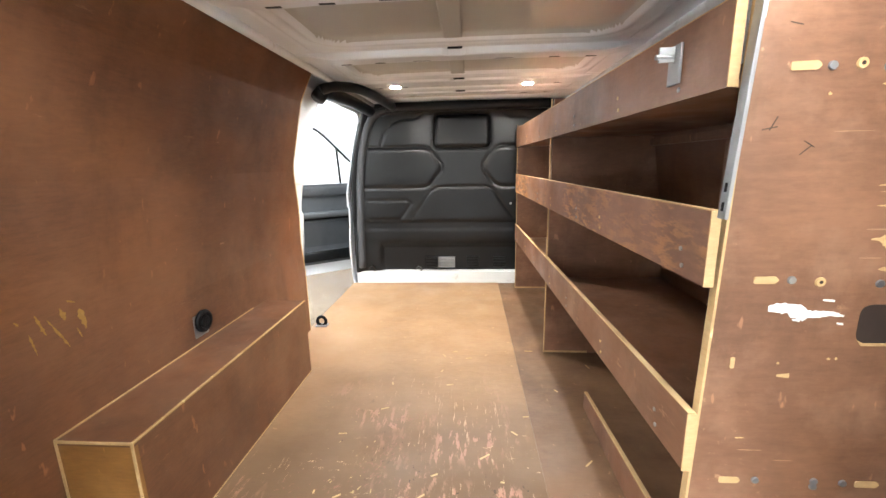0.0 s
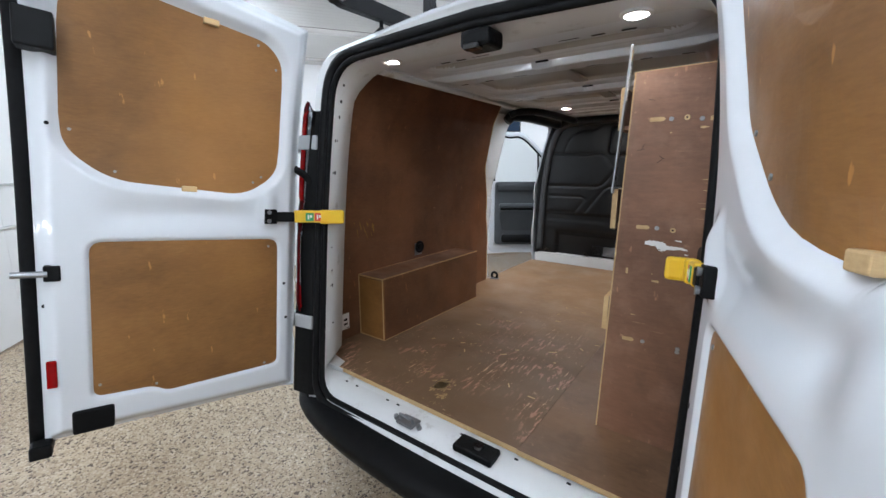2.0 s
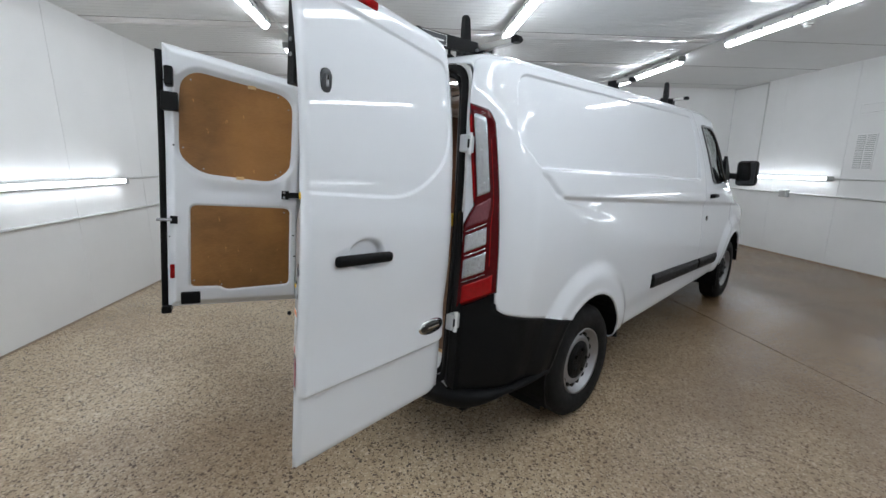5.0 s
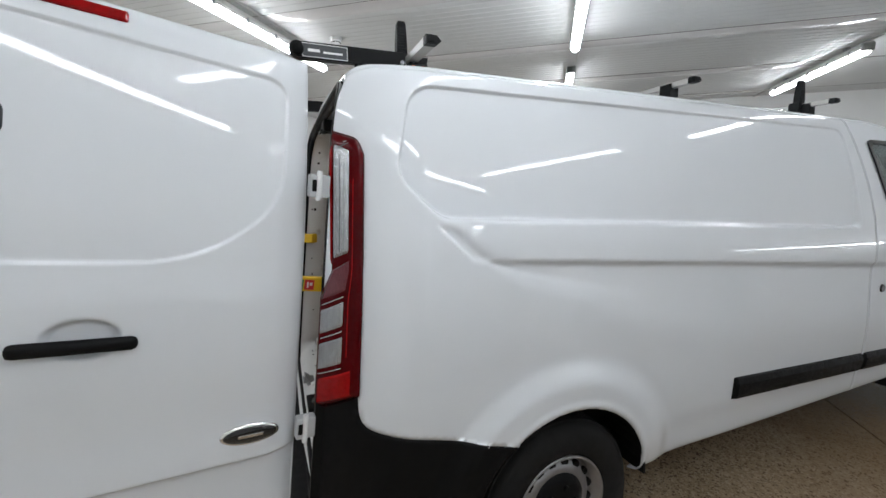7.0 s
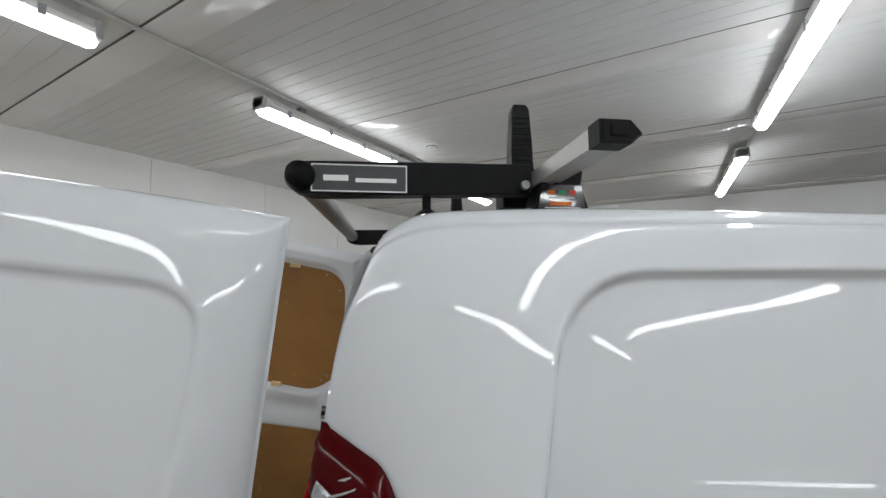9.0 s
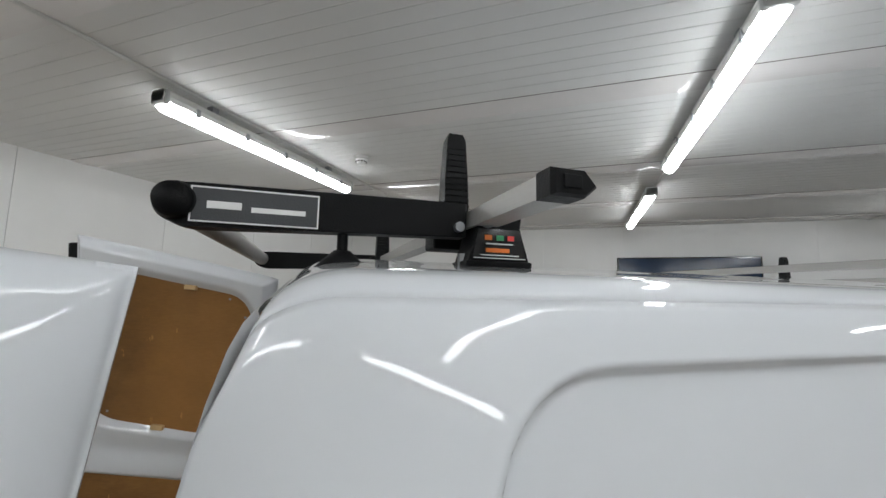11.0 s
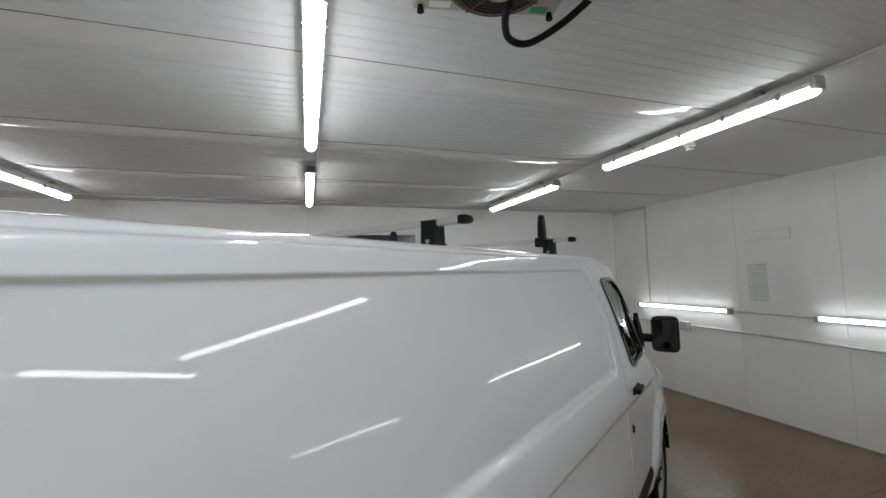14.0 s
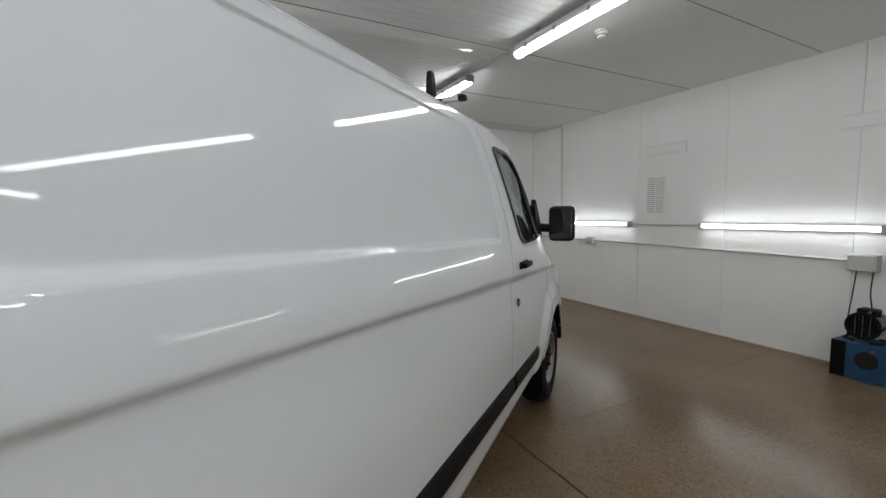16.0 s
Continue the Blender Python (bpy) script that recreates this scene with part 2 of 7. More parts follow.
GLOSSBLACK = surface("gloss_black", (0.01, 0.01, 0.011), (0.014, 0.014, 0.015), 8.0, 0.06, 0.12, coat=0.5)
STEEL = surface("silver_wheel_paint", (0.36, 0.36, 0.37), (0.28, 0.28, 0.29), 30.0, 0.32, 0.48, metal=0.8)
ALU = surface("brushed_aluminium", (0.44, 0.43, 0.41), (0.36, 0.35, 0.33), 40.0, 0.42, 0.52, metal=0.7, stretch=(0.3, 8, 8))
GALV = surface("galvanised_steel", (0.36, 0.37, 0.38), (0.26, 0.27, 0.28), 30.0, 0.35, 0.5, metal=0.85)
CHROME = surface("chrome", (0.78, 0.78, 0.79), (0.7, 0.7, 0.71), 6.0, 0.08, 0.14, metal=1.0)
YELLOW = surface("yellow_plastic", (0.80, 0.52, 0.015), (0.74, 0.46, 0.012), 12.0, 0.35, 0.5)
CHALK = surface("faded_yellow_crayon", (0.40, 0.25, 0.06), (0.22, 0.12, 0.04), 90.0, 0.8)
GREEN = surface("green_print", (0.03, 0.30, 0.12), None, 12.0, 0.4)
RED = surface("red_print", (0.60, 0.035, 0.03), None, 12.0, 0.4)
FADEDRED = surface("faded_red_foil", (0.34, 0.055, 0.075), (0.26, 0.05, 0.07), 60.0, 0.4)
ORANGE = surface("orange_print", (0.80, 0.19, 0.02), None, 12.0, 0.4)
WHITEP = surface("white_print", (0.78, 0.78, 0.77), None, 12.0, 0.4)
REDLENS = surface("red_lens", (0.36, 0.003, 0.004), (0.17, 0.0015, 0.002), 45.0, 0.10, 0.2, coat=0.25, spec=0.12)
DARKRED = surface("dark_red_lens_rim", (0.095, 0.0009, 0.0026), (0.035, 0.0005, 0.0012), 14.0, 0.10, 0.2, coat=0.12, spec=0.10)
PURPLELENS = surface("smoky_red_lens", (0.20, 0.035, 0.05), (0.07, 0.008, 0.014), 55.0, 0.08, 0.2, metal=0.3, coat=0.7, stretch=(4, 4, 1.0))
CLEARLENS = surface("clear_ribbed_lens", (0.70, 0.71, 0.73), (0.09, 0.095, 0.10), 60.0, 0.06, 0.16, metal=0.75, coat=0.5, stretch=(3.5, 3.5, 0.8), bump=0.8, bscale=180.0)
BROWNPLY = plywood("brown_film_plywood", (0.110, 0.045, 0.021), (0.195, 0.083, 0.037), (1.4, 1.4, 7.0), 0.38, (0.36, 0.20, 0.12), 0.72, smudge=(0.205, 0.100, 0.052))
RACKPLY = plywood("red_brown_rack_plywood", (0.142, 0.066, 0.035), (0.248, 0.120, 0.066), (1.5, 1.5, 7.0), 0.42, (0.45, 0.26, 0.15), 0.70, smudge=(0.36, 0.215, 0.140))
FLOORPLY = plywood("worn_floor_plywood", (0.165, 0.090, 0.043), (0.295, 0.180, 0.092), (1.5, 6.0, 1.5), 0.48, (0.42, 0.26, 0.16), 0.72, [((0.42, 0.215, 0.145), (1.7, 0.42, 1), 0.545, 3.0), ((0.62, 0.42, 0.25), (0.55, 1.7, 1), 0.645, 4.1), ((0.62, 0.40, 0.25), (3.4, 0.35, 1), 0.61, 2.6), ((0.050, 0.028, 0.016), (1.3, 0.8, 1), 0.64, 1.9)], (1.35, 2.1))
SIDEPLY = plywood("brown_floor_strip_plywood", (0.115, 0.060, 0.030), (0.205, 0.115, 0.060), (1.5, 6.0, 1.5), 0.46, (0.36, 0.22, 0.13), 0.72, smudge=(0.23, 0.135, 0.075))
DOORPLY = plywood("golden_door_plywood", (0.195, 0.086, 0.020), (0.318, 0.150, 0.040), (2.0, 2.0, 11.0), 0.39)
LIPPLY = plywood("rubbed_lip_plywood", (0.155, 0.073, 0.044), (0.265, 0.132, 0.082), (1.5, 1.5, 5.0), 0.42, (0.50, 0.24, 0.09), 0.55)
HOLEBROWN = surface("dark_brown_hollow", (0.022, 0.012, 0.008), (0.035, 0.02, 0.013), 20.0, 0.7)
CHIPPED = surface("bare_pale_wood", (0.50, 0.36, 0.17), (0.40, 0.27, 0.12), 40.0, 0.6, 0.7)
PINKWOOD = surface("scratched_pink_wood", (0.30, 0.150, 0.098), (0.20, 0.098, 0.060), 60.0, 0.55, 0.7)
FOOTDIRT = surface("grimy_sealant", (0.36, 0.29, 0.22), (0.24, 0.18, 0.13), 3.0, 0.5, 0.7)
HINGEGREY = surface("grey_white_hinge_paint", (0.47, 0.48, 0.49), (0.40, 0.41, 0.42), 12.0, 0.35, 0.5, coat=0.3)
FADEDPLY = plywood("rubbed_scuff_plywood", (0.30, 0.165, 0.09), (0.40, 0.23, 0.13))
RAWEDGE = plywood("raw_plywood_edge", (0.42, 0.27, 0.12), (0.62, 0.44, 0.22), (3, 3, 9.0), 0.6)
WALL = wavy_white("white_wall_panel", (0.80, 0.80, 0.79), 0.34, 0.25, 0.004, 3.0)
CEIL = wavy_white("white_ceiling_sheet", (0.63, 0.63, 0.62), 0.60, 0.30, 0.008, 4.5)
CEILLAP = wavy_white("glossy_sheet_lap", (0.72, 0.70, 0.69), 0.05, 0.5, 0.012, 3.5)
SEAM = surface("dark_open_seam", (0.04, 0.038, 0.035), (0.22, 0.20, 0.18), 9.0, 0.8)
JOINT = surface("dark_joint", (0.11, 0.105, 0.10), (0.2, 0.19, 0.18), 6.0, 0.7)
CONDUIT = surface("grey_white_conduit", (0.60, 0.60, 0.58), (0.5, 0.5, 0.48), 8.0, 0.45)
BOXGREY = surface("grey_junction_box", (0.42, 0.43, 0.42), (0.36, 0.37, 0.36), 8.0, 0.5)
BEIGE = surface("beige_unit_casing", (0.44, 0.42, 0.34), (0.36, 0.34, 0.28), 5.0, 0.4, 0.55)
RUST = surface("rusty_fan_guard", (0.055, 0.035, 0.025), (0.09, 0.055, 0.035), 20.0, 0.6)
BLUE = surface("blue_enamel", (0.012, 0.075, 0.16), (0.008, 0.05, 0.11), 10.0, 0.35, 0.5)
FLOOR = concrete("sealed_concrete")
TUBE = glow("tube_light", (0.93, 0.97, 1.0), TUBE_POWER)
WTUBE = glow("wall_tube_light", (0.93, 0.97, 1.0), WALL_TUBE_POWER)
VANLAMP = glow("warm_van_lamp", (1.0, 0.94, 0.85), VAN_LAMP_POWER)
FRONTLAMP = glow("warm_front_van_lamp", (1.0, 0.94, 0.85), FRONT_LAMP_POWER)
SCREEN = surface("dark_screen", (0.012, 0.02, 0.035), (0.02, 0.05, 0.11), 3.0, 0.12)
CABGLASS = glass("tinted_cab_glass", (0.55, 0.66, 0.64))
WINDGLASS = glass("clear_cab_glass", (0.9, 0.93, 0.93))
MIRROR = surface("mirror_glass", (0.06, 0.062, 0.065), None, 3.0, 0.02, metal=1.0)


# ---------------------------------------------------------------- building helpers
def link(name, me, mats, parent=None, label="", smooth=False, m=None):
    for mt in mats if isinstance(mats, (list, tuple)) else (mats,):
        me.materials.append(mt)
    if smooth:
        me.shade_smooth()
    ob = new(name, me)
    if parent is not None:
        ob.parent = parent
    if m is not None:
        ob.matrix_basis = m
    if label:
        tagged(ob, label)
    return ob


def part(name, bm, mats, parent=None, label="", smooth=False, m=None):
    """Links a bmesh as ONE mesh object under a thing or under a part."""
    me = bpy.data.meshes.new(name)
    bmesh.ops.recalc_face_normals(bm, faces=bm.faces)
    bm.to_mesh(me)
    bm.free()
    return link(name, me, mats, parent, label, smooth, m)


def raw(name, verts, faces, mats, parent=None, label="", smooth=False, m=None, index=None):
    me = bpy.data.meshes.new(name)
    me.from_pydata([tuple(map(float, v)) for v in verts], [], [tuple(map(int, f)) for f in faces])
    if index is not None:
        me.polygons.foreach_set("material_index", index)
    me.update()
    return link(name, me, mats, parent, label, smooth, m)


def thing(name, label, category, group="", kind="", m=None):
    e = tagged(new(name), label, category, group, kind)
    if m is not None:
        e.matrix_basis = m
    return e


def box(bm, lo, hi, bevel=0.0, m=None, seg=2):
    lo, hi = Vector(lo), Vector(hi)
    r = bmesh.ops.create_cube(bm, size=1.0, matrix=Matrix.LocRotScale((lo + hi) / 2, None, hi - lo))
    vs = r["verts"]
    if bevel:
        es = list({e for v in vs for e in v.link_edges})
        g = bmesh.ops.bevel(bm, geom=es, offset=bevel, segments=seg, affect="EDGES", profile=0.5)
        vs = list({v for f in g["faces"] for v in f.verts} | {v for v in vs if v.is_valid})
    if m is not None:
        bmesh.ops.transform(bm, matrix=m, verts=[v for v in vs if v.is_valid])
    return bm


def boxed(lo, hi, bevel=0.0, m=None):
    return box(bmesh.new(), lo, hi, bevel, m)


def cyl(bm, a, b, r, r2=None, n=20, caps=True):
    a, b = Vector(a), Vector(b)
    m = Matrix.Translation((a + b) / 2) @ (b - a).to_track_quat("Z", "Y").to_matrix().to_4x4()
    bmesh.ops.create_cone(bm, cap_ends=caps, segments=n, radius1=r, radius2=r if r2 is None else r2, depth=(b - a).length, matrix=m)
    return bm


def rod(a, b, r, r2=None, n=20):
    return cyl(bmesh.new(), a, b, r, r2, n)


def sweep(points, radius, n=10, closed=False, flat=1.0):
    """A round or flattened bar along a line of points."""
    pts = [Vector(p) for p in points]
    bm, rings = bmesh.new(), []
    k = len(pts)
    side = None
    for i, p in enumerate(pts):
        d = (pts[(i + 1) % k] - pts[i - 1]) if closed or 0 < i < k - 1 else (pts[1] - pts[0] if i == 0 else pts[-1] - pts[-2])
        d.normalize()
        if side is None:
            side = d.orthogonal().normalized()
        side = (side - d * side.dot(d)).normalized()
        up = d.cross(side)
        rings.append([bm.verts.new(p + radius * (math.cos(2 * math.pi * j / n) * side + flat * math.sin(2 * math.pi * j / n) * up)) for j in range(n)])
    for i in range(k if closed else k - 1):
        a, b = rings[i], rings[(i + 1) % k]
        for j in range(n):
            bm.faces.new((a[j], a[(j + 1) % n], b[(j + 1) % n], b[j]))
    if not closed:
        bm.faces.new(rings[0])
        bm.faces.new(rings[-1])
    return bm


def plate(outline, thick, axis="y", at=0.0, bevel=0.0, m=None):
    """A flat sheet: the outline's two coordinates lie in the plane across the axis; it reaches from at to at + thick."""
    bm = bmesh.new()
    put = {"x": lambda p, d: (d, p[0], p[1]), "y": lambda p, d: (p[0], d, p[1]), "z": lambda p, d: (p[0], p[1], d)}[axis]
    a = [bm.verts.new(put(p, at)) for p in outline]
    b = [bm.verts.new(put(p, at + thick)) for p in outline]
    n = len(outline)
    bm.faces.new(a)
    bm.faces.new(b[::-1])
    for i in range(n):
        bm.faces.new((a[i], a[(i + 1) % n], b[(i + 1) % n], b[i]))
    if bevel:
        bmesh.ops.bevel(bm, geom=list(bm.edges), offset=bevel, segments=1, affect="EDGES")
    if m is not None:
        bmesh.ops.transform(bm, matrix=m, verts=bm.verts)
    return bm


def rounded(points, radius, n=5):
    """A closed outline with rounded corners; radius may be one number or one for each corner."""
    out, k = [], len(points)
    for i in range(k):
        r = radius[i] if isinstance(radius, (list, tuple)) else radius
        p, a, b = Vector(points[i]), Vector(points[i - 1]), Vector(points[(i + 1) % k])
        da, db = (a - p), (b - p)
        r = min(r, da.length * 0.49, db.length * 0.49)
        if r < 1e-5:
            out.append((p.x, p.y))
            continue
        s, e = p + da.normalized() * r, p + db.normalized() * r
        for j in range(n + 1):
            t = j / n
            q = s * (1 - t) ** 2 + p * 2 * t * (1 - t) + e * t ** 2
            out.append((q.x, q.y))
    return out


def sdf(poly, x, y):
    """Signed distance to a closed outline, inside negative; x and y are arrays."""
    x, y = np.asarray(x, float), np.asarray(y, float)
    d, inside = np.full(x.shape, 1e9), np.zeros(x.shape, bool)
    k = len(poly)
    for i in range(k):
        (x0, y0), (x1, y1) = poly[i], poly[(i + 1) % k]
        ex, ey = x1 - x0, y1 - y0
        t = np.clip(((x - x0) * ex + (y - y0) * ey) / (ex * ex + ey * ey + 1e-12), 0, 1)
        d = np.minimum(d, np.hypot(x - x0 - t * ex, y - y0 - t * ey))
        c = ((y0 > y) != (y1 > y)) & (x < (x1 - x0) * (y - y0) / (y1 - y0 + 1e-12) + x0)
        inside ^= c
    return np.where(inside, -d, d)


def pathdist(line, x, y):
    d = np.full(np.shape(x), 1e9)
    for (x0, y0), (x1, y1) in zip(line[:-1], line[1:]):
        ex, ey = x1 - x0, y1 - y0
        t = np.clip(((x - x0) * ex + (y - y0) * ey) / (ex * ex + ey * ey + 1e-12), 0, 1)
        d = np.minimum(d, np.hypot(x - x0 - t * ex, y - y0 - t * ey))
    return d


def smooth(a, b, x):
    t = np.clip((np.asarray(x, float) - a) / (b - a), 0, 1)
    return t * t * (3 - 2 * t)


def grid_faces(nu, nv, keep=None):
    f = [(i * nv + j, (i + 1) * nv + j, (i + 1) * nv + j + 1, i * nv + j + 1) for i in range(nu - 1) for j in range(nv - 1)]
    return f if keep is None else [q for q, k in zip(f, keep.ravel()) if k]


def compact(verts, faces):
    used = sorted({i for f in faces for i in f})
    at = {o: n for n, o in enumerate(used)}
    return [verts[i] for i in used], [tuple(at[i] for i in f) for f in faces]


def spline(points, n):
    """A smooth line through the points, evenly spaced."""
    p = np.array(points, float)
    q = np.vstack([2 * p[0] - p[1], p, 2 * p[-1] - p[-2]])
    out = []
    for i in range(1, len(q) - 2):
        for t in np.linspace(0, 1, 24, endpoint=False):
            a, b, c, d = q[i - 1], q[i], q[i + 1], q[i + 2]
            out.append(0.5 * (2 * b + (c - a) * t + (2 * a - 5 * b + 4 * c - d) * t * t + (3 * b - a - 3 * c + d) * t ** 3))
    out = np.array(out + [p[-1]])
    s = np.r_[0, np.cumsum(np.linalg.norm(np.diff(out, axis=0), axis=1))]
    e = np.linspace(0, s[-1], n)
    return np.stack([np.interp(e, s, out[:, k]) for k in range(out.shape[1])], 1)


# ---------------------------------------------------------------- the room, turned against the van
ROOM = pose(0, 0, 0, 0, 0, -37.0)
U0, U1, V0, V1, H = -5.35, 3.495, -2.85, 6.87, 2.97


def at_room(u, v, z=0.0):
    return ROOM @ Vector((u, v, z))


# one ground sheet with two saw-cut joints as real grooves
def ground():
    vs = [V0 - 0.3, 3.395, 3.399, 3.403, 3.407, V1 + 0.3]
    us = [U0 - 0.3, -1.484, -1.481, -1.478, -1.475, U1 + 0.3]
    deep_v, deep_u = {2: 1, 3: 1}, {2: 0.35, 3: 0.35}
    vx = [(u, v, -0.012 * max(deep_v.get(j, 0), deep_u.get(i, 0) if j > 4 else 0)) for i, u in enumerate(us) for j, v in enumerate(vs)]
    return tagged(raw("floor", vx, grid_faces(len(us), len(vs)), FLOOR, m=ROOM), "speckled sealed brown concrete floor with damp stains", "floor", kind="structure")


ground()


def wall_of_panels(name, label, length, m, height=H, gap=0.0015):
    """A wall of upright lacquered panels with open joints before a dark backing."""
    back = tagged(part(name, boxed((0, 0.012, 0), (length, 0.16, height)), JOINT, m=m), label, "wall", kind="structure")
    n = round(length / 1.12)
    w = length / n
    me = bpy.data.meshes.new("panel")
    bm = boxed((gap, 0, 0.0), (w - gap, 0.0125, height), 0.001 if gap > 0.001 else 0.0)
    bm.to_mesh(me)
    bm.free()
    me.materials.append(WALL)
    for i in range(n):
        p = new("panel", me)
        p.parent, p.matrix_basis = back, pose(i * w, 0, 0)
    part("skirting", boxed((0, -0.012, 0), (length, 0.0, 0.014)), FOOTDIRT, back, "grimy sealant line")
    return back


# each wall's own x runs along it, with its face at y = 0 and its body behind
wall_of_panels("wall_north", "white lacquered panel wall with upright joints", U1 - U0, ROOM @ pose(U0, V1, 0))
wall_of_panels("wall_west", "white lacquered panel wall behind the van", V1 - V0, ROOM @ pose(U0, V0, 0, 0, 0, 90), H, 0.0004)
wall_of_panels("wall_south", "white lacquered panel wall with a light tube", U1 - U0, ROOM @ pose(U1, V0, 0, 0, 0, 180))
# added out of view, close enough to bounce light onto the van's side
wall_of_panels("wall_east_added", "plain white panel wall added at the unseen end of the room", V1 - V0, ROOM @ pose(U1, V1, 0, 0, 0, -90))


def ceiling():
    """Insulated sheets that run across the light lines: fine ribs, open seams, and smooth sheets towards the north wall."""
    vx, fc, ix = [], [], []
    seams = [U0, -4.97, -3.72, -2.48, -1.235, 0.01, 1.255, 2.50, U1]

    def strip(us, zs, v0, v1, mats):
        base = len(vx)
        for u, z in zip(us, zs):
            vx.extend([(u, v0, z), (u, v1, z)])
        for i in range(len(us) - 1):
            a = base + 2 * i
            fc.append((a, a + 1, a + 3, a + 2))
            ix.append(mats[i])

    for a, b in zip(seams[:-1], seams[1:]):
        sag = random.uniform(0.002, 0.009)
        for v0, v1, ribbed in ((V0, 4.08, True), (4.08, V1, False)):
            us, zs, ms = [a, a + 0.006], [H - sag + 0.006, H - sag], [1]
            if ribbed:
                n = int((b - a - 0.19) / 0.085)
                for k in range(1, n + 1):
                    u = a + 0.02 + k * (b - a - 0.19) / (n + 1)
                    us += [u - 0.0045, u, u + 0.0045]
                    zs += [H - sag, H - sag + 0.0022, H - sag]
                    ms += [0, 0, 0]
            lap = np.linspace(0, 1, 7)
            us += [b - 0.175 + 0.171 * f for f in lap] + [b]
            zs += [H - sag - 0.005 * math.sin(math.pi * f) for f in lap] + [H - sag + 0.006]
            ms += [0] + [2 if ribbed else 0] * 6 + [1]
            strip(us, zs, v0, v1, ms)
    strip([U0 - 0.2, U1 + 0.2], [H + 0.05] * 2, V0 - 0.2, V1 + 0.2, [1])
    ob = raw("ceiling", vx, fc, [CEIL, SEAM, CEILLAP], m=ROOM, index=ix)
    return tagged(ob, "white ribbed metal ceiling sheets with dark seams", "ceiling", kind="structure")


ceiling()


# ---- tube lights
def tube_light(mat, name="ceiling_light", length=1.66):
    """A long sealed tube light: casing, diffuser, end caps and clips. Its own x runs along it, z = 0 is the ceiling."""
    e = thing(name, "long white sealed tube light fixed under the ceiling", "light", "ceiling tube lights")
    bm = bmesh.new()
    prof = [(-0.034, -0.02), (-0.047, -0.055), (-0.037, -0.078), (0.037, -0.078), (0.047, -0.055), (0.034, -0.02)]
    a = [bm.verts.new((0, y, z)) for y, z in prof]
    b = [bm.verts.new((length, y, z)) for y, z in prof]
    bm.faces.new(a), bm.faces.new(b[::-1])
    for i in range(6):
        bm.faces.new((a[i], a[(i + 1) % 6], b[(i + 1) % 6], b[i]))
    part("casing", bm, CONDUIT, e)
    half = [(0.039 * math.cos(t), -0.078 - 0.046 * math.sin(t)) for t in np.linspace(0, math.pi, 11)]
    bm = bmesh.new()
    rings = []
    for x, k in ((0.012, 0.75), (0.03, 1.0), (length - 0.03, 1.0), (length - 0.012, 0.75)):
        rings.append([bm.verts.new((x, y * k, -0.08 + (z + 0.08) * k)) for y, z in half])
    for r0, r1 in zip(rings[:-1], rings[1:]):
        for i in range(10):
            bm.faces.new((r0[i], r0[i + 1], r1[i + 1], r1[i]))
    for r in (rings[0], rings[-1]):
        bm.faces.new(r)
    part("diffuser", bm, mat, e, "glowing white diffuser", True)
    for x in (0.0, length - 0.03):
        part("end_cap", boxed((x, -0.05, -0.095), (x + 0.03, 0.05, -0.02), 0.012), BOXGREY, e)
    for k in range(5):
        x = 0.18 + k * (length - 0.36) / 4
        for s in (-1, 1):
            part("clip", boxed((x - 0.012, s * 0.044 - 0.006, -0.092), (x + 0.012, s * 0.044 + 0.006, -0.05), 0.002), GALV, e)
    for x in (0.3, length - 0.3):
        part("bracket", boxed((x - 0.02, -0.02, -0.03), (x + 0.02, 0.02, 0.028)), GALV, e)
    return e


first_light = tube_light(TUBE)
first_light.matrix_basis = ROOM @ pose(-4.70, 1.49, H - 0.026)
for v, starts in ((1.49, (-2.33, 0.04)), (4.07, (-4.71, -2.31, 0.06)), (-0.97, (-4.66, -2.24, 0.12))):
    for u in starts:
        copy_thing(first_light, ROOM @ pose(u, v, H - 0.026))
# one line of the same lights across the end of the room that the van's side mirrors
for v in (3.20, 0.80, -1.60):
    copy_thing(first_light, ROOM @ pose(2.12, v, H - 0.026, 0, 0, 90))


def conduit(points, r=0.011, name="conduit", label="thin white conduit pipe clipped along the surface", mat=CONDUIT):
    return tagged(part(name, sweep([at_room(*p) for p in points], r, 8), mat), label, "conduit", "conduits")


for v in (1.49, 4.07, -0.97):
    conduit([(-5.38, v + 0.05, H - 0.012), (2.0, v + 0.05, H - 0.012)])


def wall_light(length):
    """A bare batten along a wall: its own x runs along it and y = 0 is the wall's face, with the room at y < 0."""
    e = thing("wall_light", "long glowing tube light fixed along the white wall", "light", "wall tube lights")
    part("casing", boxed((0, -0.045, -0.03), (length, 0, 0.03), 0.006), CONDUIT, e)
    part("diffuser", rod((0.03, -0.065, 0), (length - 0.03, -0.065, 0), 0.021, n=14), WTUBE, e, "glowing white tube", True)
    for x in (0.0, length - 0.035):
        part("end_cap", boxed((x, -0.1, -0.036), (x + 0.035, 0, 0.036), 0.01), BOXGREY, e)
    return e


